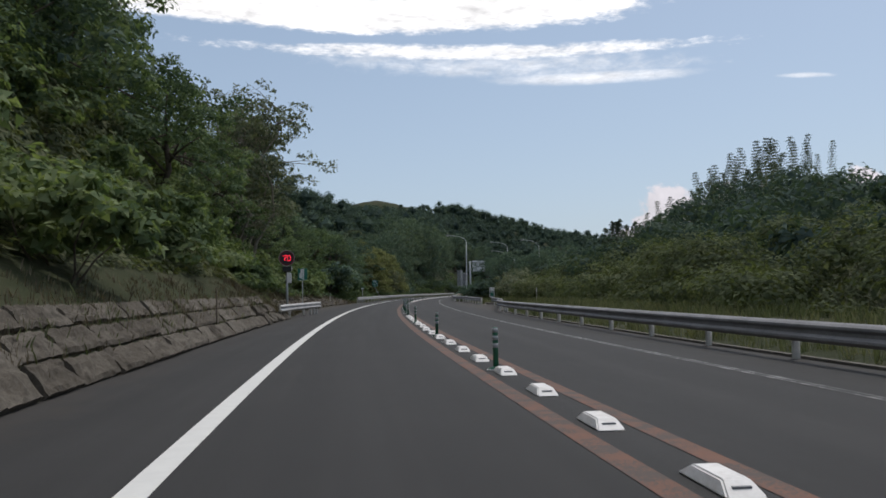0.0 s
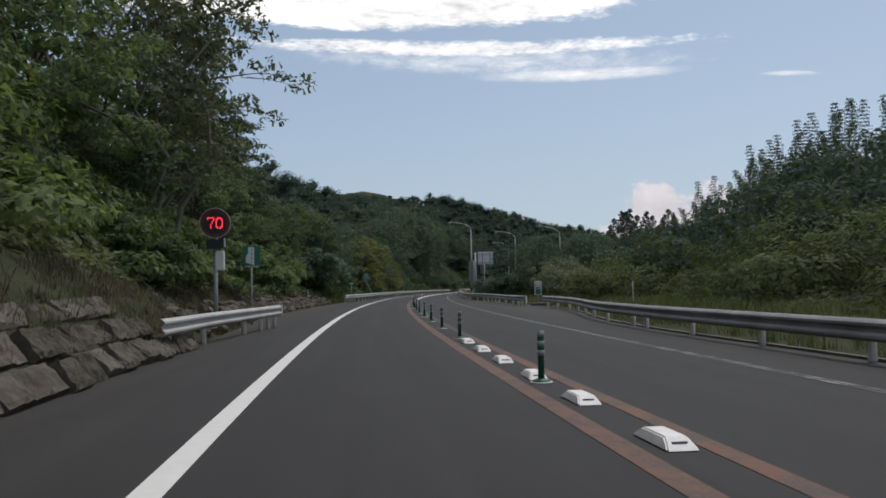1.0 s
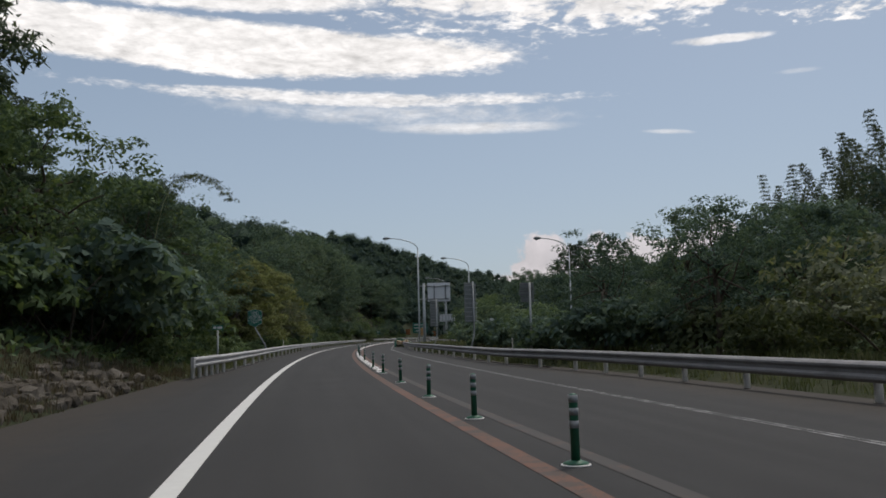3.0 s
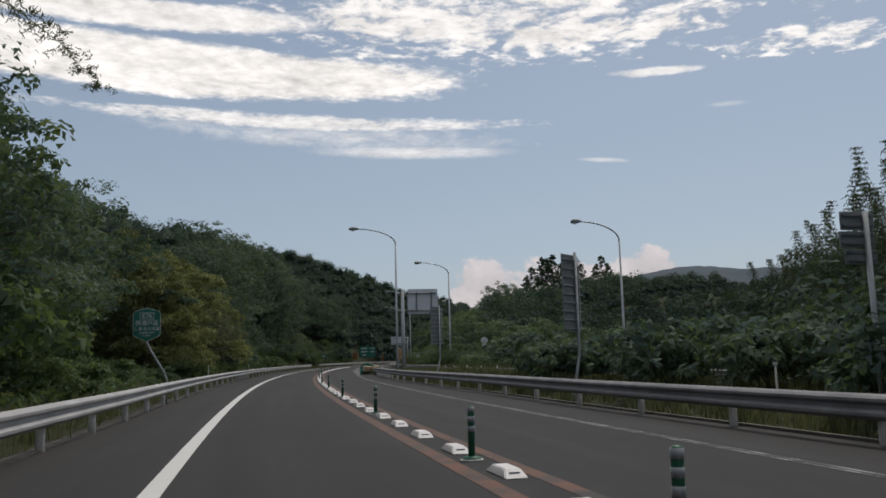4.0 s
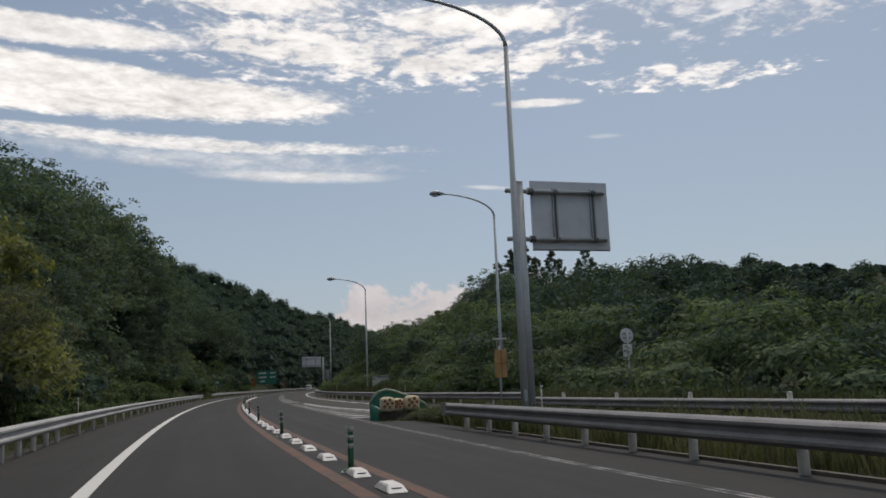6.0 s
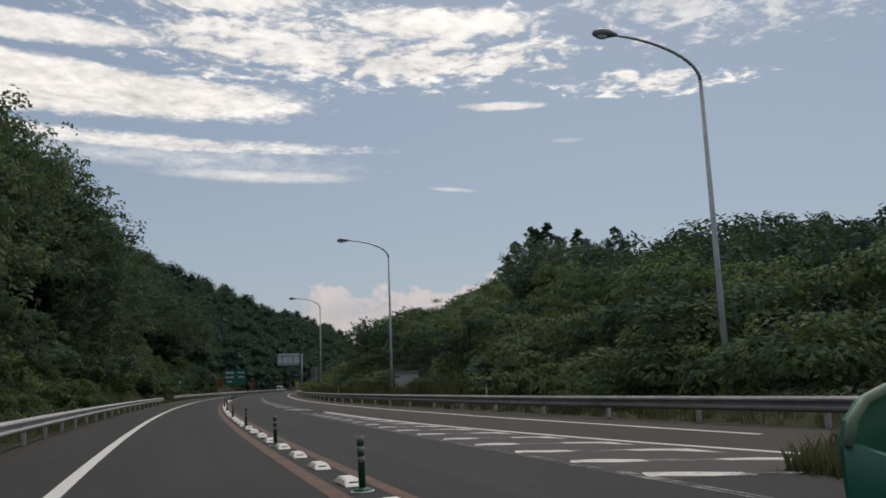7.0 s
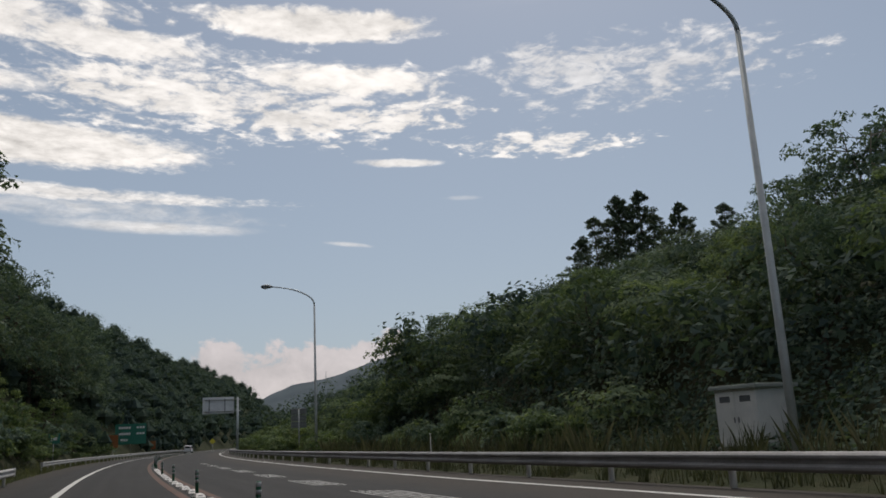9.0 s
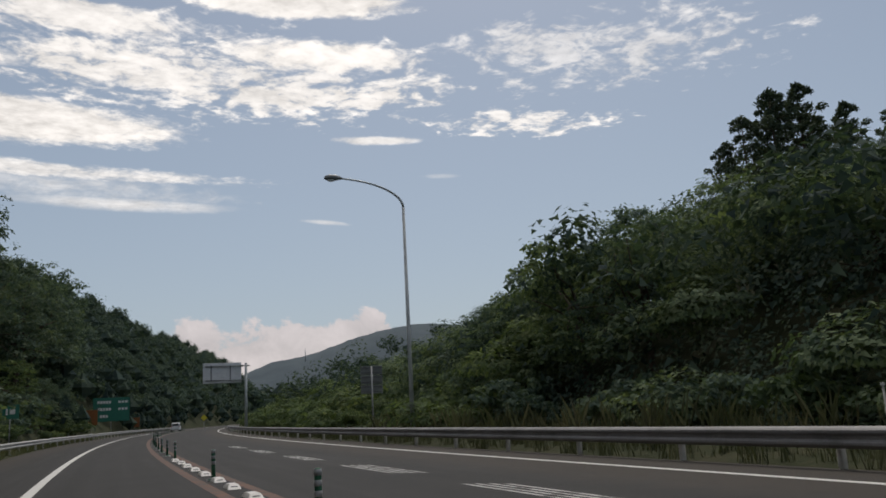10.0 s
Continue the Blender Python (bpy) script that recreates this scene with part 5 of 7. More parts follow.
def rock_wall():
    wall = thing("wall_left", "weathered grey stone retaining wall at the foot of the slope", "wall", kind="structure")
    # backing of mortar
    n = 60
    s = np.linspace(-70, 43.5, n)
    verts, faces = [], []
    for o_add, z in ((-0.05, -0.05), (-0.07, 0.02), (-1.1, 1.05), (-1.6, 1.16)):
        x, y = plan(s, left_edge(s) + 0.05 + o_add)
        fade = np.clip((43.5 - s) / 4, 0.15, 1) if z > 0.2 else 1
        verts += list(zip(x, y, np.full(n, z) * fade))
    faces = [(r * n + i, r * n + i + 1, (r + 1) * n + i + 1, (r + 1) * n + i) for r in range(3) for i in range(n - 1)]
    part("backing", mesh_of("backing", verts, faces, [M["earth"]]), None, wall, None, "earth and mortar between the stones")
    rnd = random.Random(21)
    kinds = []
    for k in range(9):
        # a long split block: its face runs in the local x (up the batter) and y (along the wall), z out of the wall
        bm = bmesh.new()
        bmesh.ops.create_grid(bm, x_segments=6, y_segments=12, size=0.5)
        slant = rnd.uniform(0.5, 1.0)
        for v in bm.verts:
            d = v.co.copy()
            edge = min(0.5 - abs(d.x), (0.5 - abs(d.y)) * 1.8)
            rough = noise.noise(Vector((d.x * 2.0, d.y * 4.5, 7.3 * k))) * 0.5 + 0.35 * noise.noise(Vector((d.x * 5, d.y * 11, 3.1 * k)))
            split = abs(math.sin((d.y * 9.0 + d.x * 3.2 * slant) + 1.5 * noise.noise(Vector((d.x * 2, d.y * 3, k))))) - 0.6
            v.co.z = 0.5 + rough * 0.52 + split * 0.24 - (0.17 if edge < 0.01 else 0.0)
            if edge < 0.01:
                v.co.x *= 0.965 + rnd.uniform(-0.03, 0.02)
                v.co.y *= 0.985 + rnd.uniform(-0.012, 0.008)
        rim = [e for e in bm.edges if e.is_boundary]
        out = bmesh.ops.extrude_edge_only(bm, edges=rim)
        for v in out["geom"]:
            if isinstance(v, bmesh.types.BMVert):
                v.co.z = -0.9
        bmesh.ops.recalc_face_normals(bm, faces=bm.faces[:])
        me = bpy.data.meshes.new("stone")
        bm.to_mesh(me)
        bm.free()
        me.materials.append(M["stone"])
        kinds.append(me)
    # three battered courses, each set a little back on the one below
    for row, (d, z, high) in enumerate(((0.10, 0.20, 0.50), (0.52, 0.575, 0.48), (0.93, 0.945, 0.44))):
        q = -24.0 + 0.5 * row
        while q < 40.3 - row * 1.5:
            L = rnd.uniform(0.9, 2.1) if q < 33 else rnd.uniform(0.5, 0.95)
            loose = 1.0 if q < 33 else 3.0
            if row == 2 and rnd.random() < 0.07:
                q += L
                continue
            o = float(left_edge(q + L / 2)) - d + rnd.uniform(-0.03, 0.03) * loose
            m = at(q + L / 2, o, z + rnd.uniform(-0.015, 0.015) * loose, rnd.uniform(-0.8, 0.8) * loose) @ pose(0, 0, 0, rnd.uniform(-0.7, 0.7) * loose, 46 + rnd.uniform(-4, 4) * loose, 0) @ Matrix.Diagonal((high * rnd.uniform(0.94, 1.06), L * 0.985, 0.17, 1))
            part("stone", kinds[rnd.randrange(9)], None, wall, m)
            q += L + (0.012 if rnd.random() < 0.8 else 0.09)


def loose_rocks():
    rnd = random.Random(9)
    for k in range(150):
        q = 44 + 52 * rnd.random() ** 1.7
        o = float(left_edge(q)) - rnd.uniform(0.25, 2.2)
        r = 0.05 + 0.20 * rnd.random() ** 1.5
        bm = bmesh.new()
        bmesh.ops.create_icosphere(bm, subdivisions=2, radius=1)
        for v in bm.verts:
            v.co *= 1 + 0.42 * noise.noise(v.co * 1.3 + Vector((k * 3.1, 0, 0)))
        ob = part("rock", bm, M["stone"], None, at(q, o, float(land(q, o)) + r * 0.25, rnd.uniform(0, 360)) @ Matrix.Diagonal((r, r * rnd.uniform(0.7, 1.3), r * 0.7, 1)))
        tagged(ob, "brown-grey rock lying on the earth bank", "rock", "bank rocks")


def rubble_bank():
    """Coarse rubble, half sunk in the bank past the wall's end, heaped in rough rows."""
    rnd = random.Random(31)
    kinds = []
    for k in range(8):
        bm = bmesh.new()
        bmesh.ops.create_icosphere(bm, subdivisions=2, radius=1)
        for v in bm.verts:
            c = v.co.copy()
            c = Vector([math.copysign(abs(a) ** 0.72, a) for a in c])
            v.co = c * (1 + 0.42 * noise.noise(c * 1.3 + Vector((k * 5.3, 0, 0))) + 0.22 * noise.noise(c * 3.1 + Vector((0, k * 3.7, 0))))
        me = bpy.data.meshes.new("rubble_stone")
        bm.to_mesh(me)
        bm.free()
        me.materials.append(M["stone"])
        kinds.append(me)
    for row in range(5):
        q = 55.0 + rnd.random()
        while q < 93:
            r = (0.12 + 0.26 * rnd.random() ** 1.6) * (1.0 if q < 84 else 0.75)
            o = float(left_edge(q)) - 0.42 - 0.36 * row + rnd.uniform(-0.12, 0.12)
            if rnd.random() < 0.86 - 0.05 * row:
                ob = part("rubble_stone", kinds[rnd.randrange(8)], None, None, at(q, o, float(land(q, o)) + r * rnd.uniform(-0.28, 0.12), rnd.uniform(-25, 25)) @ Matrix.Diagonal((r * rnd.uniform(0.7, 1.0), r * rnd.uniform(1.0, 1.7), r * rnd.uniform(0.6, 0.9), 1)))
                tagged(ob, "rough grey-brown stone half sunk in the rubble bank", "rock", "bank rocks")
            q += r * rnd.uniform(1.7, 2.6)


rubble_bank()
loose_rocks()
rock_wall()


# ---- plants ----
# ---- how high the plants grow over the ground, by s every 20 m and by o ----
CROWN_S = list(range(0, 421, 20))
CROWN_LEFT_NEAR = {
    -6: [25.0, 9.7, 9.0, 8.2, 5.6, 8.4, 8.9, 8.9, 10.8, 12.2, 13.6, 14.6, 16.3, 16.5, 13.7, 15.4, 17.3, 19.2, 19.1, 20.4, 21.7, 21.6],
    -9: [25.0, 25.0, 10.5, 10.0, 4.6, 8.4, 10.9, 8.2, 9.8, 14.3, 15.8, 14.1, 14.7, 16.2, 17.2, 14.1, 15.6, 17.4, 17.4, 18.9, 19.9, 20.3],
    -13: [25.0, 25.0, 13.1, 14.7, 10.7, 8.2, 12.4, 13.1, 11.4, 13.4, 16.4, 15.8, 13.4, 13.8, 15.8, 17.6, 13.6, 15.2, 15.2, 16.3, 17.6, 18.2],
}
CROWN_LEFT_FAR = {
    -20: [25.0, 25.0, 25.0, 19.9, 20.3, 6.6, 12.9, 15.2, 18.4, 13.7, 13.7, 12.7, 13.8, 14.8, 13.2, 14.7, 15.7, 14.7, 11.2, 12.6, 13.6, 14.6],
    -32: [25.0, 25.0, 25.0, 25.0, 25.0, 25.0, 12.1, 16.3, 19.3, 23.3, 20.9, 7.5, 7.8, 9.0, 10.4, 11.1, 13.6, 13.7, 11.2, 10.5, 9.5, 9.5],
    -48: [25.0, 25.0, 25.0, 25.0, 25.0, 25.0, 25.0, 15.4, 23.0, 25.0, 20.9, 16.7, 17.0, 5.0, 6.9, 8.1, 9.8, 8.1, 6.6, 7.1, 8.1, 7.0],
    -66: [25.0, 25.0, 25.0, 25.0, 25.0, 25.0, 25.0, 25.0, 25.0, 25.0, 25.0, 25.0, 22.8, 24.0, 25.0, 16.0, 10.4, 10.5, 6.2, 2.1, 1.1, 3.7],
}
CROWN_RIGHT_NEAR = {
    15.5: [25.0, 4.1, 5.0, 5.4, 5.6, 5.5, 4.2, 3.2, 3.7, 5.6, 6.2, 6.7, 7.7, 5.0, 5.5, 6.2, 7.0, 8.6, 15.0, 16.7, 18.6, 20.6],
    18.5: [25.0, 4.0, 6.0, 5.0, 6.6, 5.6, 5.0, 3.5, 3.5, 6.6, 6.1, 7.7, 9.1, 7.4, 6.0, 6.6, 7.5, 8.1, 8.6, 9.9, 11.0, 12.2],
    22: [25.0, 3.4, 8.4, 7.2, 6.9, 7.8, 7.6, 4.4, 4.6, 7.3, 7.2, 6.6, 7.3, 8.2, 5.9, 7.5, 8.1, 8.8, 8.9, 9.5, 10.6, 11.8],
    27: [25.0, 1.6, 5.9, 8.7, 8.4, 8.6, 9.1, 4.5, 4.6, 6.6, 6.8, 7.6, 4.5, 3.9, 6.4, 6.2, 9.9, 10.0, 9.2, 10.3, 11.2, 12.3],
}
CROWN_RIGHT_FAR = {
    34: [25.0, 25.0, 3.2, 8.2, 10.3, 9.8, 11.4, 4.1, 5.0, 5.2, 5.8, 6.0, 5.4, 5.1, 7.2, 6.7, 10.7, 11.8, 12.7, 13.0, 13.7, 14.6],
    44: [25.0, 25.0, 0.6, 3.4, 9.0, 13.6, 11.3, 13.0, 4.5, 3.8, 3.7, 5.9, 5.5, 4.9, 7.5, 9.8, 16.2, 15.2, 14.4, 15.2, 15.1, 16.8],
    56: [25.0, 25.0, 25.0, 0.8, 4.4, 8.6, 16.2, 15.2, 18.1, 4.0, 0.6, 3.6, 4.4, 7.0, 8.3, 11.6, 18.8, 25.0, 18.8, 17.3, 16.0, 19.6],
    72: [25.0, 25.0, 25.0, 0.6, 0.8, 5.5, 8.6, 15.9, 25.0, 22.6, 0.6, 1.5, 2.2, 4.7, 4.7, 9.7, 19.1, 25.0, 25.0, 25.0, 25.0, 25.0],
}


def crown_height(s, o):
    """Greatest height of the plants above the ground at s, o."""
    s, o = np.broadcast_arrays(np.asarray(s, float), np.asarray(o, float))
    out = np.full(s.shape, 40.0)
    for side in ({**CROWN_LEFT_FAR, **CROWN_LEFT_NEAR}, {**CROWN_RIGHT_NEAR, **CROWN_RIGHT_FAR}):
        keys = sorted(side)
        table = np.array([np.interp(s, CROWN_S, side[k]) for k in keys])
        f = np.interp(o, keys, np.arange(len(keys)))
        i = np.minimum(f.astype(int), len(keys) - 2)
        g = f - i
        v = np.take_along_axis(table, i[None], 0)[0] * (1 - g) + np.take_along_axis(table, i[None] + 1, 0)[0] * g
        out = np.where((o < 0) == (keys[0] < 0), v, out)
    return np.where((s > 425) | (s < -4), 40.0, out)


def unit(v):
    return v / np.maximum(np.linalg.norm(v, axis=-1, keepdims=True), 1e-6)


def small_leaves(C, N, length, width, rng, droop=0.0):
    """Three-cornered leaves for crowns that are seen from afar."""
    n = len(C)
    N = unit(N)
    a = unit(np.cross(N, rng.normal(size=(n, 3))))
    a[:, 2] -= droop
    a = unit(a)
    b = unit(np.cross(N, a))
    ln = length * rng.uniform(0.65, 1.3, (n, 1))
    wd = width * rng.uniform(0.7, 1.25, (n, 1))
    return np.stack([C - a * ln * 0.4 + b * wd * 0.5, C - a * ln * 0.4 - b * wd * 0.5, C + a * ln * 0.6], 1)


def ball(n, rng, low=-0.35):
    """Directions over a ball, without its underside."""
    v = unit(rng.normal(size=(n * 3 + 8, 3)))
    v = v[v[:, 2] > low][:n]
    return v


def clumps(lumps, subs, per, rng, low=-0.3, spread=(0.20, 0.36), up=0.55):
    """Leaf places on the small clumps that stud a few large lumps (centre, radii)."""
    P, N = [], []
    for c, r in lumps:
        c, r = np.array(c, float), np.array(r, float)
        d = ball(subs, rng, low)
        cs = c + d * r * rng.uniform(0.55, 1.0, (len(d), 1))
        rs = r.mean() * rng.uniform(*spread, len(d))
        for k in range(len(d)):
            e = ball(per, rng, -0.5)
            sq = np.array([1.15, 1.15, 0.72])
            P.append(cs[k] + e * rs[k] * sq * rng.uniform(0.55, 1.08, (len(e), 1)))
            N.append(e * 0.9 + np.array([0, 0, up]) + rng.normal(size=e.shape) * 0.28)
    return np.concatenate(P), np.concatenate(N)


OCTA = np.array([[(a, 0, 0), (0, b, 0), (0, 0, c)] for a in (-1, 1) for b in (-1, 1) for c in (-1, 1)], float)


def shade_cores(C, R, k, rng):
    """Added light blockers inside the clumps: small faceted bodies, hidden by the leaves, that deepen the crowns'
    shade.
    """
    C, R = np.asarray(C, float), np.asarray(R, float).reshape(len(C), -1) * np.ones(3)
    a = rng.uniform(0, 6.283, len(C))
    t = OCTA[None] * k
    x, y = t[..., 0], t[..., 1]
    ca, sa = np.cos(a)[:, None, None], np.sin(a)[:, None, None]
    t = np.stack([x * ca - y * sa, x * sa + y * ca, t[..., 2] + 0 * ca], -1)
    return (C[:, None, None] + t * R[:, None, None]).reshape(-1, 3, 3)


def branchy(name, paths, mat, n=7):
    """Trunk and limbs, joined in one mesh: each path (points, radii)."""
    V, F = [], []
    for pts, rad in paths:
        v, f = tube_verts(pts, rad, n)
        F += [tuple(i + len(V) for i in q) for q in f]
        V += v
    return mesh_of(name, V, F, [mat], True)


def limb(a, b, r0, r1, rng, bend=0.12, k=5):
    a, b = np.array(a, float), np.array(b, float)
    L = np.linalg.norm(b - a)
    pts = [a + (b - a) * t + np.array([*rng.uniform(-1, 1, 2), 0.5]) * L * bend * math.sin(t * 3.14) for t in np.linspace(0, 1, k)]
    return pts, list(np.linspace(r0, r1, k))


TALL = {}


def plant(name, label, category, trunk, crown, group):
    ob = thing(name, label, category, None, group)
    TALL[ob.name] = max(v.co.z for v in crown.vertices)
    part("trunk", trunk, None, ob)
    part("crown", crown, None, ob)
    return ob


def broadleaf(seed, h, leaf, label, lumps=12, subs=16, per=32, size=(0.205, 0.135), wide=0.30, low=0.24, droop=0.25):
    rng = np.random.RandomState(seed)
    top = np.array([*rng.uniform(-0.05, 0.05, 2) * h, h * 0.62])
    paths = [limb((0, 0, -0.8), top, 0.017 * h + 0.05, 0.008 * h + 0.01, rng, 0.04, 7)]
    blobs = []
    for k in range(lumps):
        a = 6.283 * k / lumps + rng.uniform(-0.4, 0.4)
        z = h * (low + (0.86 - low) * ((k * 0.618) % 1.0))
        rr = h * wide * rng.uniform(0.55, 1.0) * (1.15 - 0.75 * z / h) * 1.7
        c = np.array([math.cos(a) * rr, math.sin(a) * rr, z])
        r = h * rng.uniform(0.13, 0.19)
        blobs.append((c, (r * 1.15, r * 1.15, r * 0.85)))
        paths.append(limb(top * rng.uniform(0.45, 0.95), c, 0.007 * h, 0.002 * h + 0.005, rng, 0.12, 4))
    blobs.append(((0, 0, h * 0.86), (h * 0.14, h * 0.14, h * 0.13)))
    P, N = clumps(blobs, subs, per, rng)
    return plant("tree", label, "tree", branchy("trunk", paths, M["bark"]), quads_mesh("crown", small_leaves(P, N, *size, rng, droop), leaf), "trees")


def airy_tree(seed, h, leaf="leaf_grey", label="thin grey-green tree with bare limbs showing"):
    """Thin crown through which the sky and its many limbs show."""
    rng = np.random.RandomState(seed)
    paths, tips = [], []
    for k in range(4):
        a = k * 1.7 + rng.uniform(-0.3, 0.3)
        t = np.array([math.cos(a) * h * 0.16, math.sin(a) * h * 0.16, h * rng.uniform(0.78, 0.97)])
        pts, rad = limb((rng.uniform(-0.15, 0.15), rng.uniform(-0.15, 0.15), -0.8), t, 0.12, 0.02, rng, 0.06, 8)
        paths.append((pts, rad))
        for j in range(11):
            p = np.array(pts[2]) + (np.array(pts[-1]) - np.array(pts[2])) * rng.uniform(0.1, 1.0)
            d = unit(np.array([*rng.normal(size=2), rng.uniform(0.0, 0.6)]))
            q = p + d * h * rng.uniform(0.10, 0.24)
            paths.append(limb(p, q, 0.035, 0.008, rng, 0.1, 4))
            for i in range(3):
                e = q + unit(rng.normal(size=3) + np.array([0, 0, 0.2])) * h * rng.uniform(0.03, 0.08)
                paths.append(limb(p + (q - p) * rng.uniform(0.4, 1), e, 0.012, 0.004, rng, 0.05, 3))
                tips.append(e)
    P, N = clumps([(t, (0.62, 0.62, 0.5)) for t in tips], 4, 9, rng, -0.8, (0.4, 0.7), 0.3)
    return plant("tree", label, "tree", branchy("trunk", paths, M["twig"], 5), quads_mesh("crown", small_leaves(P, N, 0.24, 0.14, rng, 0.3), M[leaf]), "trees")


def pine(seed, h, label="dark pine with layered needle clumps"):
    rng = np.random.RandomState(seed)
    lean = rng.uniform(-0.08, 0.08, 2) * h
    tip = np.array([lean[0], lean[1], h])
    trunk = limb((0, 0, -0.8), tip, 0.02 * h + 0.04, 0.03, rng, 0.03, 8)
    paths, blobs = [trunk], []
    for k in range(17):
        t = 0.36 + 0.62 * k / 16
        p = np.array([lean[0] * t, lean[1] * t, h * t])
        a = k * 2.4 + rng.uniform(-0.4, 0.4)
        reach = h * 0.30 * (1.12 - t) ** 0.6 * rng.uniform(0.7, 1.1)
        q = p + np.array([math.cos(a) * reach, math.sin(a) * reach, reach * rng.uniform(-0.05, 0.25)])
        paths.append(limb(p, q, 0.05, 0.012, rng, 0.08, 4))
        for f in (0.55, 1.0):
            c = p + (q - p) * f
            r = h * 0.075 * rng.uniform(0.8, 1.2)
            blobs.append((c, (r * 1.5, r * 1.5, r * 0.55)))
    blobs.append((tip, (h * 0.05, h * 0.05, h * 0.06)))
    P, N = clumps(blobs, 8, 15, rng, -0.2, (0.3, 0.5), 0.9)
    return plant("pine_tree", label, "tree", branchy("trunk", paths, M["bark"]), quads_mesh("crown", small_leaves(P, N, 0.42, 0.15, rng), M["leaf_pine"]), "pines")


def conifer(seed, h):
    """Dark conifer: ragged boughs that thin out towards an uneven top."""
    rng = np.random.RandomState(seed)
    paths = [limb((0, 0, -0.8), (0, 0, h * 0.98), 0.2, 0.03, rng, 0.01, 6)]
    P, N = [], []
    for k in range(64):
        f = 0.14 + 0.84 * (k / 63) ** 0.85
        a = k * 2.39996 + rng.uniform(-0.7, 0.7)
        reach = h * 0.25 * min(1.0, 1.7 * (1.0 - f)) ** 0.75 * rng.uniform(0.45, 1.1)
        p = np.array([0, 0, h * f * 0.96])
        q = p + np.array([math.cos(a) * reach, math.sin(a) * reach, reach * rng.uniform(0.1, 0.6)])
        if k % 2 == 0:
            paths.append(limb(p, q, 0.04, 0.01, rng, 0.05, 3))
        # a dense tuft at the bough's end, loose sprays along it
        r = h * rng.uniform(0.022, 0.04) * (1.25 - 0.6 * f)
        spot = q + unit(rng.normal(size=(46, 3))) * np.array([1.15, 1.15, 0.8]) * r * rng.uniform(0.4, 1.1, (46, 1))
        along = p + (q - p) * rng.uniform(0.2, 1.0, (16, 1)) + rng.normal(size=(16, 3)) * r * 0.4
        P.append(np.concatenate([spot, along]))
        N.append(rng.normal(size=(62, 3)) * 0.6 + np.array([0, 0, 0.6]))
    P, N = np.concatenate(P), np.concatenate(N)
    return plant("conifer", "dark upright conifer on the hill crest", "tree", branchy("trunk", paths, M["bark"], 6), quads_mesh("crown", small_leaves(P, N, 0.36, 0.17, rng), M["leaf_pine"]), "conifers")


def bamboo_stem(seed, h, culms=4, lean=0.03, bend=0.07, n=9, size=(0.38, 0.10)):
    """Thin upright culms, each a narrow spire of whorled drooping sprays."""
    rng = np.random.RandomState(seed)
    paths, P, N = [], [], []
    grid = np.linspace(0, 1, 12)
    for k in range(culms):
        a = rng.uniform(0, 6.283)
        foot = np.array([*rng.uniform(-2.8, 2.8, 2) * (culms > 1), -0.6])
        out = np.array([math.cos(a), math.sin(a), 0]) if culms > 1 else np.array([1.0, 0, 0])
        hh = h * (rng.uniform(0.72, 1.0) if culms > 1 else 1.0)
        arr = np.array([foot + np.array([0, 0, hh * t * (1 - bend * t ** 3)]) + out * hh * (lean * t + bend * max(0, t - 0.5) ** 2 / 0.25) for t in grid])
        paths.append((list(arr), list(np.linspace(0.045, 0.008, 12))))
        whorls = 24
        for j in range(whorls):
            t = 0.30 + 0.69 * j / (whorls - 1)
            p = np.array([np.interp(t, grid, arr[:, i]) for i in range(3)])
            turn = rng.uniform(0, 6.283)
            for w in range(4):
                b = turn + w * 1.571 + rng.uniform(-0.4, 0.4)
                ln = (0.40 + 1.15 * (1.0 - t) ** 0.75) * rng.uniform(0.7, 1.15)
                d = np.array([math.cos(b), math.sin(b), 0.38])
                u = np.linspace(0.15, 1, n)[:, None]
                spray = p + d * ln * u - np.array([0, 0, 1.0]) * ln * 0.45 * u ** 2
                P.append(spray + rng.normal(size=(n, 3)) * 0.05)
                N.append(rng.normal(size=(n, 3)) * 0.6 + np.array([0, 0, 0.7]))
    P, N = np.concatenate(P), np.concatenate(N)
    crown = quads_mesh("crown", small_leaves(P, N, *size, rng, 0.5), M["leaf_bamboo"])
    ob = thing("bamboo", "feathery pale green bamboo clump above the bushes" if culms > 1 else "single bamboo culm leaning over the guard rail" if bend > 0.2 else "slender feathery bamboo spire above the dark woods", "bamboo", None, "bamboos")
    TALL[ob.name] = max(v.co.z for v in crown.vertices)
    for path in paths:
        part("culm", branchy("culm", [path], M["bamboo"], 5), None, ob)
    part("crown", crown, None, ob)
    return ob


def shrub(seed, r, leaf, label, size=(0.235, 0.155), subs=17, per=26, flat=0.75, lumps=5, droop=0.45):
    rng = np.random.RandomState(seed)
    blobs, paths = [], []
    for k in range(lumps):
        a = 6.283 * k / lumps + rng.uniform(-0.5, 0.5)
        d = r * rng.uniform(0.25, 0.6)
        c = np.array([math.cos(a) * d, math.sin(a) * d, r * flat * rng.uniform(0.35, 0.85)])
        q = r * rng.uniform(0.42, 0.6)
        blobs.append((c, (q, q, q * flat)))
        paths.append(limb((rng.uniform(-0.1, 0.1), rng.uniform(-0.1, 0.1), -0.4), c, 0.03, 0.01, rng, 0.1, 4))
    P, N = clumps(blobs, subs, per, rng, -0.25)
    return plant("shrub", label, "shrub", branchy("trunk", paths, M["bark"], 5), quads_mesh("crown", small_leaves(P, N, *size, rng, droop), leaf), "shrubs")


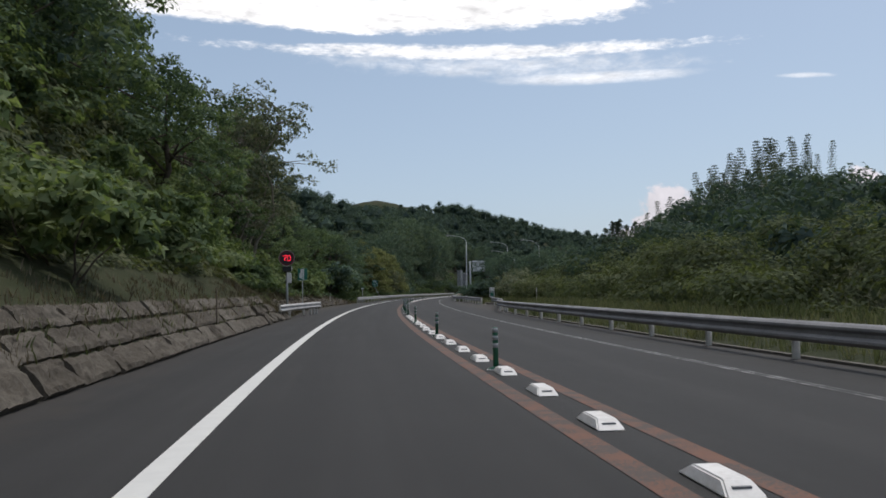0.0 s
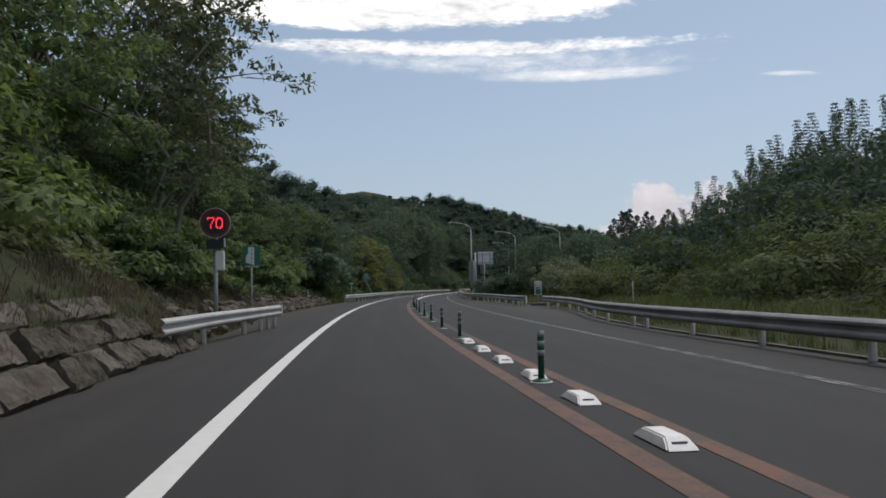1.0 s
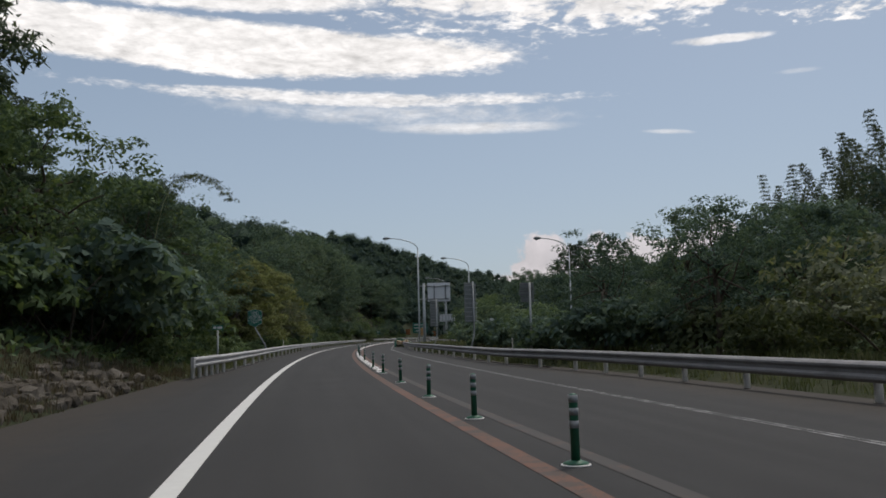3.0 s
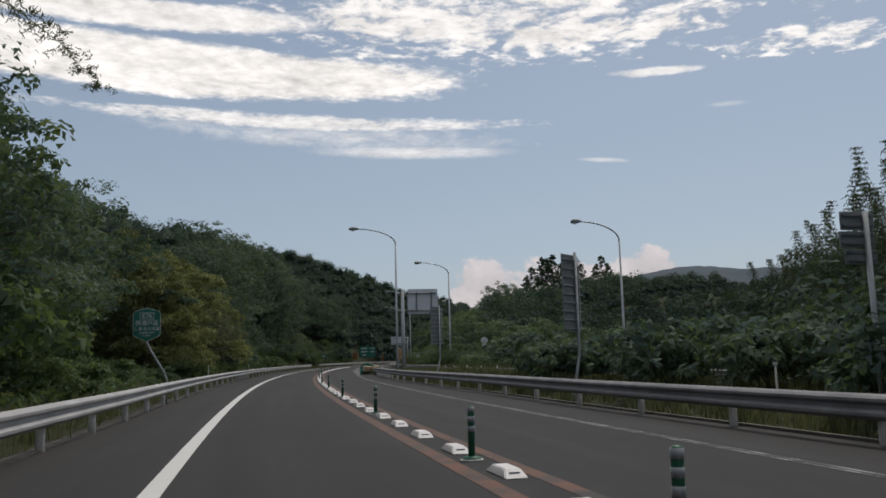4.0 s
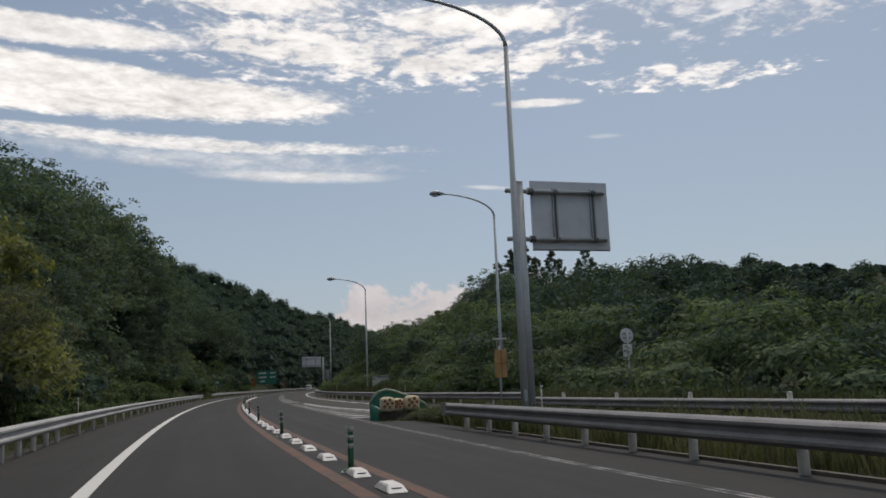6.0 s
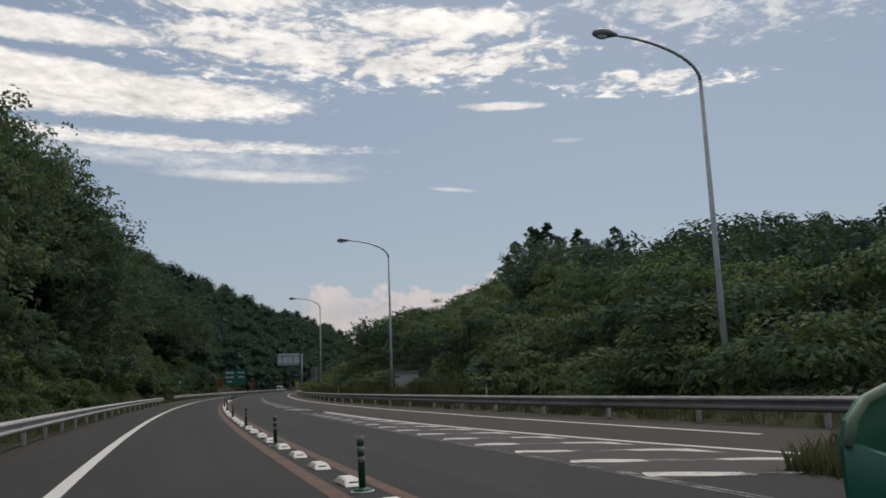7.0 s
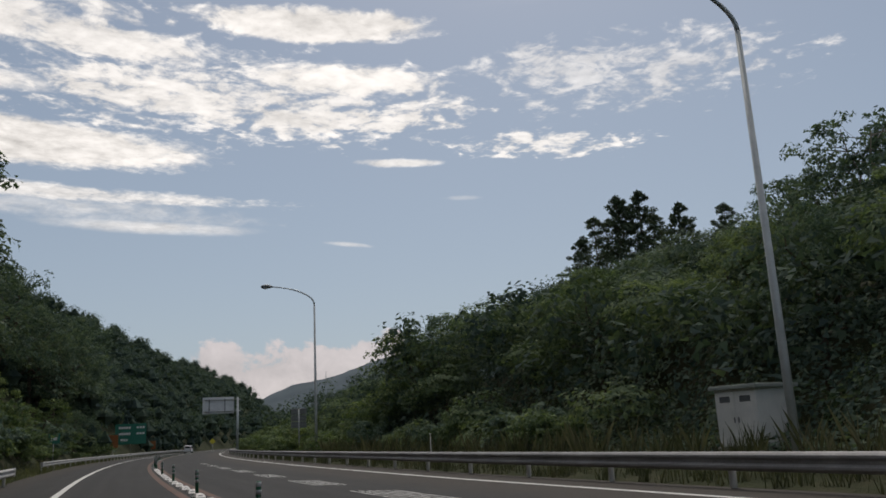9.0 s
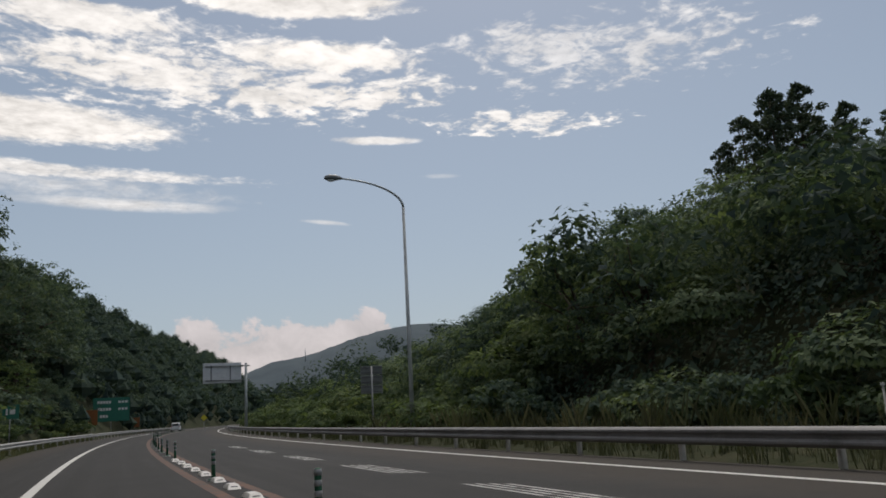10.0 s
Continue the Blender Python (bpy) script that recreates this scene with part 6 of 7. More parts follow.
def scatter(kinds, spots, seed, sink=0.15, size=(0.85, 1.15), least=0.3, free=False, over=1.0):
    """Stand plants at (s, o): the first use of a kind takes its place, later ones are copies."""
    r = random.Random(seed)
    for i, spot in enumerate(spots):
        s, o = spot[0], spot[1]
        k = spot[2] if len(spot) > 2 else r.uniform(*size)
        ob = kinds[r.randrange(len(kinds))]
        most = 40.0 if free else float(crown_height(s, o)) * over * r.uniform(0.86, 1.04) / TALL[ob.name]
        k = min(k, most)
        if k < least:
            continue
        m = at(s, o, float(land(s, o)) - sink, r.uniform(0, 360)) @ Matrix.Diagonal((k, k, k * r.uniform(0.95, 1.03), 1))
        if "stands" in ob:
            copy_thing(ob, m).matrix_basis = m
        else:
            ob["stands"] = 1
            ob.matrix_basis = m


def spread(s0, s1, o0, o1, gap, seed, o_of=None):
    """Uneven places over a stretch, about gap apart."""
    r = random.Random(seed)
    out = []
    n = int((s1 - s0) * abs(o1 - o0) / gap ** 2)
    tries = 0
    while len(out) < n and tries < n * 30:
        tries += 1
        p = (r.uniform(s0, s1), r.uniform(o0, o1))
        if all((p[0] - q[0]) ** 2 + (p[1] - q[1]) ** 2 > (gap * 0.72) ** 2 for q in out):
            out.append(p)
    return out


T_GREEN = [broadleaf(11, 8.5, M["leaf"], "dense green broadleaf tree on the slope"), broadleaf(12, 9.5, M["leaf"], "dense green broadleaf tree on the slope", wide=0.27)]
T_DARK = [broadleaf(13, 9.0, M["leaf_dark"], "dark green broadleaf tree on the slope", wide=0.28), broadleaf(14, 10.5, M["leaf_dark"], "dark green broadleaf tree on the slope", wide=0.24)]
T_TALL = [broadleaf(33, 15.0, M["leaf_deep"], "tall dark broadleaf tree on the steep slope", 16, 16, 26, (0.36, 0.23), 0.20, 0.15), broadleaf(34, 17.0, M["leaf_deep"], "tall dark broadleaf tree on the steep slope", 17, 16, 26, (0.38, 0.24), 0.18, 0.15), broadleaf(35, 14.0, M["leaf_deep"], "tall green broadleaf tree on the steep slope", 15, 16, 26, (0.35, 0.22), 0.20, 0.15)]
T_VINE = [broadleaf(42, 7.5, M["leaf_vine"], "bright green tree overgrown with vines", wide=0.34, low=0.1)]
T_YELLOW = [broadleaf(15, 9.5, M["leaf_yellow"], "rounded yellow-green willow behind the guard rail", 14, 24, 44, (0.30, 0.13), 0.30, 0.05, 0.6)]
T_PINE = [pine(16, 13.5), pine(17, 12.0)]
T_AIRY = [airy_tree(18, 11.5)]
T_OPEN = [airy_tree(61, 9.0, "leaf_dark", "tall dark tree with an open crown on the hill"), airy_tree(62, 8.0, "leaf_dark", "tall dark tree with an open crown on the hill")]
T_CONIFER = [conifer(19, 15.0), conifer(20, 13.0)]
T_BAMBOO = [bamboo_stem(21, 16.0), bamboo_stem(22, 14.0), bamboo_stem(23, 18.0)]
S_VINE = [shrub(24, 2.1, M["leaf_vine"], "large-leaved green shrub tangled with vines"), shrub(25, 1.8, M["leaf_vine"], "large-leaved green shrub tangled with vines", (0.22, 0.15))]
S_GREEN = [shrub(26, 2.3, M["leaf"], "rounded green shrub beside the road"), shrub(27, 1.9, M["leaf"], "rounded green shrub beside the road")]
S_DARK = [shrub(36, 2.3, M["leaf_dark"], "dark green shrub at the foot of the hill"), shrub(37, 2.0, M["leaf_dark"], "dark green shrub at the foot of the hill")]
S_PALE = [shrub(28, 2.2, M["leaf_grey"], "pale flowering shrub behind the guard rail", (0.11, 0.08), 17, 46), shrub(29, 1.9, M["leaf_dull"], "dull green shrub behind the guard rail", (0.12, 0.08), 17, 44)]

# left slope above the rock wall and along the bank
scatter(S_VINE, [q for q in spread(0, 62, -4.6, -9.0, 3.2, 1) if q[1] < -6.0 or q[0] < 36], 1, 0.1, (0.9, 1.4))
scatter(S_GREEN + S_VINE, spread(62, 128, -6.0, -8.5, 3.0, 2), 2, 0.1, (0.95, 1.5))
scatter(T_GREEN, spread(8, 60, -8.0, -13, 5.4, 3), 3, 0.3, (1.0, 1.3))
scatter(T_TALL, spread(22, 52, -12.0, -18, 5.6, 4), 4, 0.3, (0.9, 1.15))
scatter(T_AIRY, [(58.5, -7.4, 1.24), (63.0, -8.4, 1.2), (67.0, -10.0, 1.12)], 5, 0.3, free=True)
scatter(T_PINE, [(75, -10.0, 0.85), (80, -11.5, 1.06), (84, -10.6, 0.99), (89, -10.0, 1.06), (94, -10.5, 1.06), (99, -10.5, 1.06), (105, -11, 1.06), (109, -12.2, 1.0), (117, -13, 0.5), (122, -12.5, 0.5)], 6, 0.3)
scatter(T_GREEN, spread(70, 112, -7.5, -12.0, 5.0, 7), 7, 0.3, (0.95, 1.3))
scatter(T_GREEN, spread(113, 129, -7.5, -13.0, 4.6, 49), 49, 0.3, (0.42, 0.6))
for q, o, h in ((118, -6.8, 7.6), (116, -7.6, 9.2), (113, -7.4, 9.2), (117.5, -9.4, 9.8)):
    tree = T_DARK[int(q) % 2]
    scatter([tree], [(q, o, h / TALL[tree.name])], int(q * 3), 0.3, free=True)
scatter(T_DARK, spread(128, 150, -8.5, -15, 5.2, 8), 8, 0.3, (0.9, 1.3))
scatter(S_DARK, [(95, -6.2, 1.7), (98, -6.4, 1.9), (101, -6.6, 1.9), (104, -6.9, 1.7), (107, -7.2, 1.6)], 50, 0.15)
# behind the long guard rail
scatter(T_YELLOW, [(149, -7.6, 0.80), (154, -7.8, 0.97), (160, -7.6, 1.01), (166, -8.5, 1.05), (157, -10.8, 1.09), (170.5, -8.2, 0.93)], 9, 0.3, free=True)
scatter(T_AIRY, [(159.5, -4.7, 0.42), (162.5, -5.2, 0.5), (166.0, -4.8, 0.4), (171.0, -5.0, 0.45), (177.0, -4.9, 0.42)], 80, 0.2, free=True)
scatter(S_GREEN, spread(104, 220, -4.6, -6.0, 3.0, 10), 10, 0.15, (0.45, 0.8))
scatter(T_TALL[:2], spread(172, 202, -8.5, -13.0, 5.0, 11), 11, 0.3, (0.7, 0.95))
scatter(T_TALL, spread(202, 262, -9.0, -16.0, 5.2, 12), 12, 0.3, (1.0, 1.3))
scatter(T_TALL, spread(262, 345, -9.0, -15.0, 5.8, 26), 26, 0.3, (0.9, 1.2))
scatter(S_GREEN, spread(222, 350, -5.6, -7.0, 3.2, 13), 13, 0.15, (0.6, 1.0))
scatter(T_VINE + T_DARK, spread(172, 345, -6.4, -8.0, 5.0, 46), 46, 0.3, (0.55, 0.8))
scatter(S_DARK + S_GREEN, spread(166, 340, -5.6, -8.5, 4.2, 47), 47, 0.15, (0.9, 1.4))
# tall trees that lean out over the bend, and the great pines of the slope, by the height of their tops
for q, o, top, kinds in ((236.5, -10.2, 22.4, T_TALL[:1]), (232.0, -11.0, 21.0, T_TALL[1:2]), (235.0, -9.2, 17.0, T_TALL[2:]), (231.0, -8.2, 12.6, T_TALL[:1]), (241.0, -9.8, 20.0, T_TALL[1:2]),
                         (111.0, -15.4, 21.0, T_PINE[:1]), (115.5, -19.0, 25.0, T_PINE[1:]), (107.5, -19.5, 25.0, T_PINE[:1])):
    scatter(kinds, [(q, o, (top - float(land(q, o))) / TALL[kinds[0].name])], int(q * 5 - o), 0.3, free=True)
# brush round the nose shell
scatter(S_PALE, [(167.2, 7.75, 0.16), (166.9, 8.3, 0.19), (166.4, 8.8, 0.22), (165.6, 8.75, 0.22), (164.3, 8.7, 0.26), (162.8, 9.0, 0.24), (163.6, 9.6, 0.3), (160.3, 10.4, 0.42), (161.6, 9.5, 0.25)], 48, 0.05, least=0.1)
# right of the road
scatter(S_PALE, [(84, 15, 1.5), (88, 16.5, 1.7), (80, 16.5, 1.5), (92, 15.5, 1.3), (97, 17, 1.5), (73, 15.2, 1.4)], 15, 0.15)
scatter(S_DARK, [q for q in spread(99, 128, 11.2, 19, 2.9, 16) if q[1] < float(ramp_left(q[0])) - 1.6], 16, 0.15, (0.8, 1.25))
scatter(T_DARK, spread(94, 103, 13.0, 21, 3.0, 63), 63, 0.3, (0.5, 0.85), over=1.1)
scatter(T_BAMBOO, [(113.5, 54, 0.73), (109, 57, 0.61), (104, 54, 0.57), (118, 50, 0.89), (122, 44, 0.81), (125, 39, 0.73), (128, 35, 0.69), (132, 33, 0.93), (136, 36, 0.71), (147, 56, 1.20), (142, 52, 1.09), (137, 48, 0.91), (151, 60, 1.31), (155, 52, 1.09), (160, 49, 1.04), (166, 48, 0.99), (174, 46, 0.91), (99, 48, 0.64), (95, 52, 0.52), (112, 46, 0.87), (130, 42, 0.79), (145, 46, 0.91), (90, 45, 0.55), (139, 58, 1.11), (153, 57, 1.27), (84, 47, 0.44), (120, 56, 0.83)], 18, 0.3, least=0.3, over=1.18)
T_SPIRE = [bamboo_stem(71, 16.0, 1, 0.02, 0.03, 16, (0.30, 0.075)), bamboo_stem(72, 16.0, 1, -0.03, 0.05, 16, (0.30, 0.075))]
for k, (q, o, top) in enumerate(((134.0, 48.9, 22.2), (131.0, 50.0, 21.4), (127.8, 50.5, 22.1), (125.0, 51.3, 23.2), (122.2, 51.3, 22.2), (123.1, 52.5, 24.1), (119.1, 52.5, 23.5), (117.2, 53.0, 23.2), (115.2, 53.1, 23.9), (119.1, 55.6, 25.2), (112.2, 53.5, 23.2), (111.2, 55.3, 23.9), (114.1, 56.9, 23.2), (108.9, 56.4, 23.2), (111.8, 58.4, 22.1), (106.9, 57.0, 19.9), (105.0, 57.8, 20.7), (144.9, 46.2, 18.6), (147.9, 45.5, 17.9))):
    scatter(T_SPIRE[k % 2:k % 2 + 1], [(q, o, (top - float(land(q, o))) / 16.0)], 300 + k, 0.3, free=True)
scatter([bamboo_stem(38, 15.5, 1, 0.33, 0.40, 30, (0.17, 0.04))], [(106.5, -6.7, 1.0)], 39, 0.3, free=True)
bpy.data.objects[max(n for n in TALL if n.startswith("bamboo"))].matrix_basis = at(106.5, -6.7, float(land(106.5, -6.7)) - 0.3, 74)
scatter(T_BAMBOO, [(145, 44.7, 0.81), (142, 39.7, 0.74), (142.5, 36.6, 0.63), (137, 61.5, 1.41)], 29, 0.3, free=True)
scatter(T_GREEN[:1] + T_DARK, spread(190, 231, 18.5, 24.0, 6.5, 20), 20, 0.3, (0.8, 1.05))
scatter(T_GREEN[:1] + T_DARK, spread(231, 258, 19.5, 26.0, 6.5, 27), 27, 0.3, (1.0, 1.3))
scatter(T_GREEN[:1] + T_DARK, spread(258, 276, 19.0, 26.0, 6.0, 28), 28, 0.3, (1.0, 1.3))
scatter(S_DARK + S_GREEN, [q for q in spread(196, 262, 16.0, 18.0, 3.0, 21) if not 219 < q[0] < 230], 21, 0.15, (0.7, 1.1))
scatter(S_VINE + S_GREEN[:1], spread(268, 335, 14.2, 22, 4.0, 22), 22, 0.15, (0.55, 0.9))
for q, o, top, pick in ((274.8, 45.9, 23.9, 0), (274.4, 48.2, 24.5, 1), (275.5, 43.6, 21.8, 0), (276.5, 42.4, 19.3, 1), (276.2, 47.2, 23.3, 1), (275.6, 50.4, 22.6, 0), (274.8, 53.1, 23.6, 1), (276.4, 54.9, 21.9, 0), (275.9, 59.5, 24.1, 0), (277.2, 61.2, 22.4, 1), (273.8, 57.6, 21.4, 1)):
    tree = T_CONIFER[pick]
    scatter([tree], [(q, o, (top - float(land(q, o))) / TALL[tree.name])], int(q), 0.3, free=True)
# trees that stand above the hill's bushes, by the height of their tops
for q, o, top, kinds in ((231.5, 31.5, 14.5, T_OPEN[:1]), (229.6, 33.2, 13.9, T_OPEN[1:]), (227, 33.0, 13.4, T_OPEN[:1]), (225.5, 34.6, 13.2, T_OPEN[1:]), (235.5, 30.6, 12.6, T_DARK[:1]), (232.5, 29.0, 12.0, T_DARK[1:]), (229, 30.2, 11.9, T_DARK[:1]), (226, 31.2, 11.6, T_GREEN[:1]), (223, 33.5, 12.2, T_DARK[1:])):
    scatter(kinds, [(q, o, (top - float(land(q, o))) / TALL[kinds[0].name])], int(q * 7 + o), 0.3, free=True)


# ---- woods: too many crowns to count ----
def woods(name, label, s0, s1, o0, o1, gap, seed, leaf, rad=(1.8, 2.9), per=150, size=(0.62, 0.42), keep=None, grow=1.0, core=0.66):
    rng = np.random.RandomState(seed)
    ns, no = int((s1 - s0) / gap), int(abs(o1 - o0) / gap)
    S, O = np.meshgrid(np.linspace(s0, s1, ns), np.linspace(o0, o1, no), indexing="ij")
    S = S.ravel() + rng.uniform(-0.5, 0.5, S.size) * gap
    O = O.ravel() + rng.uniform(-0.5, 0.5, O.size) * gap
    if keep is not None:
        k = keep(S, O)
        S, O = S[k], O[k]
    X, Y = plan(S, O)
    Z = land(S, O)
    n = len(S)
    R = rng.uniform(*rad, n)
    tall = (rng.uniform(2.6, 6.2, n) + (rng.uniform(0, 1, n) > 0.92) * rng.uniform(0.5, 2.5, n)) * (grow(S, O) if callable(grow) else grow)
    most = crown_height(S, O) * rng.uniform(0.55, 1.04, n) * (0.82 if "bamboo" in label else 1.0)
    R = np.minimum(R, most * 0.42 + 0.25)
    tall = np.maximum(np.minimum(tall, most - R * 1.2), 0.1)
    # each crown: a handful of clumps, each with its leaves
    P, N = [], []
    sub = 7
    each = per // sub
    for j in range(sub):
        d = unit(rng.normal(size=(n, 3)))
        d[:, 2] = abs(d[:, 2]) * 0.9 + 0.05
        c = np.stack([X, Y, Z + tall], 1) + d * R[:, None] * np.array([0.72, 0.72, 0.85])
        r = R * rng.uniform(0.36, 0.58, n)
        for i in range(each):
            e = unit(rng.normal(size=(n, 3)) + np.array([0, 0, 0.35]))
            P.append(c + e * r[:, None] * rng.uniform(0.6, 1.08, (n, 1)) * np.array([1.1, 1.1, 0.8]))
            N.append(e * 0.9 + np.array([0, 0, 0.55]) + rng.normal(size=(n, 3)) * 0.26)
    # leaves below the crowns, down to the ground
    for i in range(each * (2 if core == 0 and rad[1] > 2 else 1)):
        e = unit(rng.normal(size=(n, 3)))
        P.append(np.stack([X, Y, Z + tall * rng.uniform(0.05, 0.8, n)], 1) + e * R[:, None] * np.array([0.95, 0.95, 0.5]))
        N.append(e + np.array([0, 0, 0.5]))
    tris = [small_leaves(np.concatenate(P), np.concatenate(N), *size, rng, 0.2)]
    # unseen bodies added in the crowns to keep light from passing through
    if core > 0:
        tris += [shade_cores(np.stack([X, Y, Z + tall + R * 0.15], 1), R, core, rng), shade_cores(np.stack([X, Y, Z + tall * 0.45], 1), np.stack([R, R, tall * 0.5 + 0.3], 1), core * 0.8, rng)]
    ob = new(name, quads_mesh(name, np.concatenate(tris), leaf))
    tagged(ob, label, "woods", kind="stuff")


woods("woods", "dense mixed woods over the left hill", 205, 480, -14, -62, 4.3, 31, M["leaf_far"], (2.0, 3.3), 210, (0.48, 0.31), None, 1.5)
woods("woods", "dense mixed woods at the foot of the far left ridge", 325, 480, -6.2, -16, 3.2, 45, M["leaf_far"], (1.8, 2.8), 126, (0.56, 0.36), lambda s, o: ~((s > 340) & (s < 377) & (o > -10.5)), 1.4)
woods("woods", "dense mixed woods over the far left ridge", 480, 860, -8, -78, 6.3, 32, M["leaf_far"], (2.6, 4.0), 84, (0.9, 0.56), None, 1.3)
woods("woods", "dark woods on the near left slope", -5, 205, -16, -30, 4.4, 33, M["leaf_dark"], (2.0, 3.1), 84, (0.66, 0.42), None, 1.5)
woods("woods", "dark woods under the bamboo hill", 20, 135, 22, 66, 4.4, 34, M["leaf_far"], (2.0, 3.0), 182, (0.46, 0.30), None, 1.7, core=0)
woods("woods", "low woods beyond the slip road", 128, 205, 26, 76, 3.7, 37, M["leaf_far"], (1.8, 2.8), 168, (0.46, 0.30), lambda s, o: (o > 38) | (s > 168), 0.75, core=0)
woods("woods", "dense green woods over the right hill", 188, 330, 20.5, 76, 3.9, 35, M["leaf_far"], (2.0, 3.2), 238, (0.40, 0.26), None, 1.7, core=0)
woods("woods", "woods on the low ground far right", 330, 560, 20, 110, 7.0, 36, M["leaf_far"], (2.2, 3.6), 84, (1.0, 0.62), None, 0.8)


def cover(name, label, category, s0, s1, lo, hi, n, seed, mat, size, height, droop=0.3, upright=0.6):
    """Leaves spread low over the ground."""
    rng = np.random.RandomState(seed)
    S = rng.uniform(s0, s1, n)
    O = lo(S) + (hi(S) - lo(S)) * rng.uniform(0, 1, n)
    X, Y = plan(S, O)
    lift = np.maximum(0.04, height * (0.45 + 0.55 * wave(S, O, 3.1, seed)) * rng.uniform(0.2, 1.0, n))
    P = np.stack([X, Y, land(S, O) + lift], 1)
    N = rng.normal(size=(n, 3)) * 0.6 + np.array([0, 0, upright])
    ob = new(name, quads_mesh(name, small_leaves(P, N, *size, rng, droop), mat))
    tagged(ob, label, category, kind="stuff")


cover("vine_cover", "green undergrowth on the bank", "vines", 66, 250, lambda s: 0 * s - 14, lambda s: left_edge(s) - 2.2, 36000, 42, M["leaf"], (0.28, 0.18), 0.7)


def billow(s, o, size, seed):
    """Rounded heaps parted by sharp creases, 0 to 1."""
    return np.abs(wave(s, o, size, seed) * 1.3).clip(0, 1) ** 0.55


def blanket(name, label, s0, s1, lo, hi, n, seed, under, over, size, rise, share, heap, gap, big=1.0, dense=1.5, keep=None):
    """Vines that drape whatever grows under them: a heaped sheet of leaves, low at its near edge, that follows the
    heaps' slopes. The sheet's darker leaf colour stands in for the shade between the heaps on it.
    """
    rng = np.random.RandomState(seed)
    S = rng.uniform(s0, s1, n)
    u = rng.uniform(0, 1, n)
    O = lo(S) + (hi(S) - lo(S)) * u

    def top(q, o):
        d = np.abs(o - (lo(q) if abs(float(np.mean(lo(q)))) < abs(float(np.mean(hi(q)))) else hi(q)))
        body = np.minimum(crown_height(q, o), 11.0) * share * step(d, 0.0, rise)
        return land(q, o) + 0.25 + body + heap * step(d, 0.2, rise * 0.6) * (billow(q, o, 9.5, seed) - 0.75) + 0.55 * heap * step(d, 0.0, 1.5) * (billow(q, o, 4.1, seed + 1) - 0.6)

    e = 0.25
    Z = top(S, O)
    gs, go = (top(S + e, O) - top(S - e, O)) / (2 * e), (top(S, O + e) - top(S, O - e)) / (2 * e)
    h = heading(S)
    N = np.stack([-(gs * np.sin(h) + go * np.cos(h)), -(gs * np.cos(h) - go * np.sin(h)), np.ones(n)], 1)
    N = unit(N) + np.array([0, 0, 0.25]) + rng.normal(size=(n, 3)) * 0.24
    X, Y = plan(S, O)
    steep = np.sqrt(gs ** 2 + go ** 2).clip(0, 4)
    P = np.stack([X, Y, Z - rng.uniform(0, 0.35, n) * (1 + steep)], 1) + rng.normal(size=(n, 3)) * 0.07
    # darker leaf than on the heaps: painted shade behind and between them
    ob = new(name, quads_mesh(name, small_leaves(P, N, *size, rng, 0.25), under))
    tagged(ob, label, "vines", kind="stuff")
    # leafy heaps on the sheet: flattened domes that overhang their own shade
    k = int((s1 - s0) * float(np.mean(np.abs(hi(S) - lo(S)))) / gap ** 2)
    S = rng.uniform(s0, s1, k)
    O = lo(S) + (hi(S) - lo(S)) * rng.uniform(0.02, 1, k)
    R = rng.uniform(0.55, 1.0, k) ** 1.5 * 2.1 * big
    Z = top(S, O) + R * 0.12
    if keep is not None:
        k = keep(S, O)
        S, O, R, Z = S[k], O[k], R[k], Z[k]
    X, Y = plan(S, O)
    P, N = [], []
    for x, y, z, r in zip(X, Y, Z, R):
        m = int(150 * r * r * dense) + 24
        d = ball(m, rng, -0.12)
        lobes = 1 + 0.28 * np.sin(d[:, 0] * 5.0 + x) * np.sin(d[:, 1] * 5.0 + y) + 0.16 * np.sin(d[:, 2] * 9.0 + x + y)
        P.append(np.array([x, y, z]) + d * (r * lobes * rng.uniform(0.86, 1.04, len(d)))[:, None] * np.array([1.1, 1.1, 0.66]))
        N.append(d * np.array([0.8, 0.8, 1.3]) + np.array([0, 0, 0.3]) + rng.normal(size=d.shape) * 0.22)
    ob = new("vine_heaps", quads_mesh("vine_heaps", small_leaves(np.concatenate(P), np.concatenate(N), *size, rng, 0.2), over))
    tagged(ob, label.replace("vines", "leafy vine heaps"), "vines", kind="stuff")


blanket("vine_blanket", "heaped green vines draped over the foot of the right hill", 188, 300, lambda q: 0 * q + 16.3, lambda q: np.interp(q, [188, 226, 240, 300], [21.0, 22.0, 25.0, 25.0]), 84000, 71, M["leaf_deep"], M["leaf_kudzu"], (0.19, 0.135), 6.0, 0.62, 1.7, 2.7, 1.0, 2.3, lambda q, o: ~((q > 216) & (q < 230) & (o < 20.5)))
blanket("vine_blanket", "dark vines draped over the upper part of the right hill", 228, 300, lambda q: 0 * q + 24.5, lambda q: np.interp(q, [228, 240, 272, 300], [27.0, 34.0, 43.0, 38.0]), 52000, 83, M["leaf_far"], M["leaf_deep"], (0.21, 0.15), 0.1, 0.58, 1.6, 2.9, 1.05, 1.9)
blanket("vine_blanket", "heaped green vines in the hollow past the hill", 262, 345, lambda q: right_edge(q) + 2.4, lambda q: 0 * q + 24, 36000, 73, M["leaf_kudzu"], M["leaf_vine"], (0.27, 0.19), 5.0, 0.36, 1.2, 2.4, 0.9)
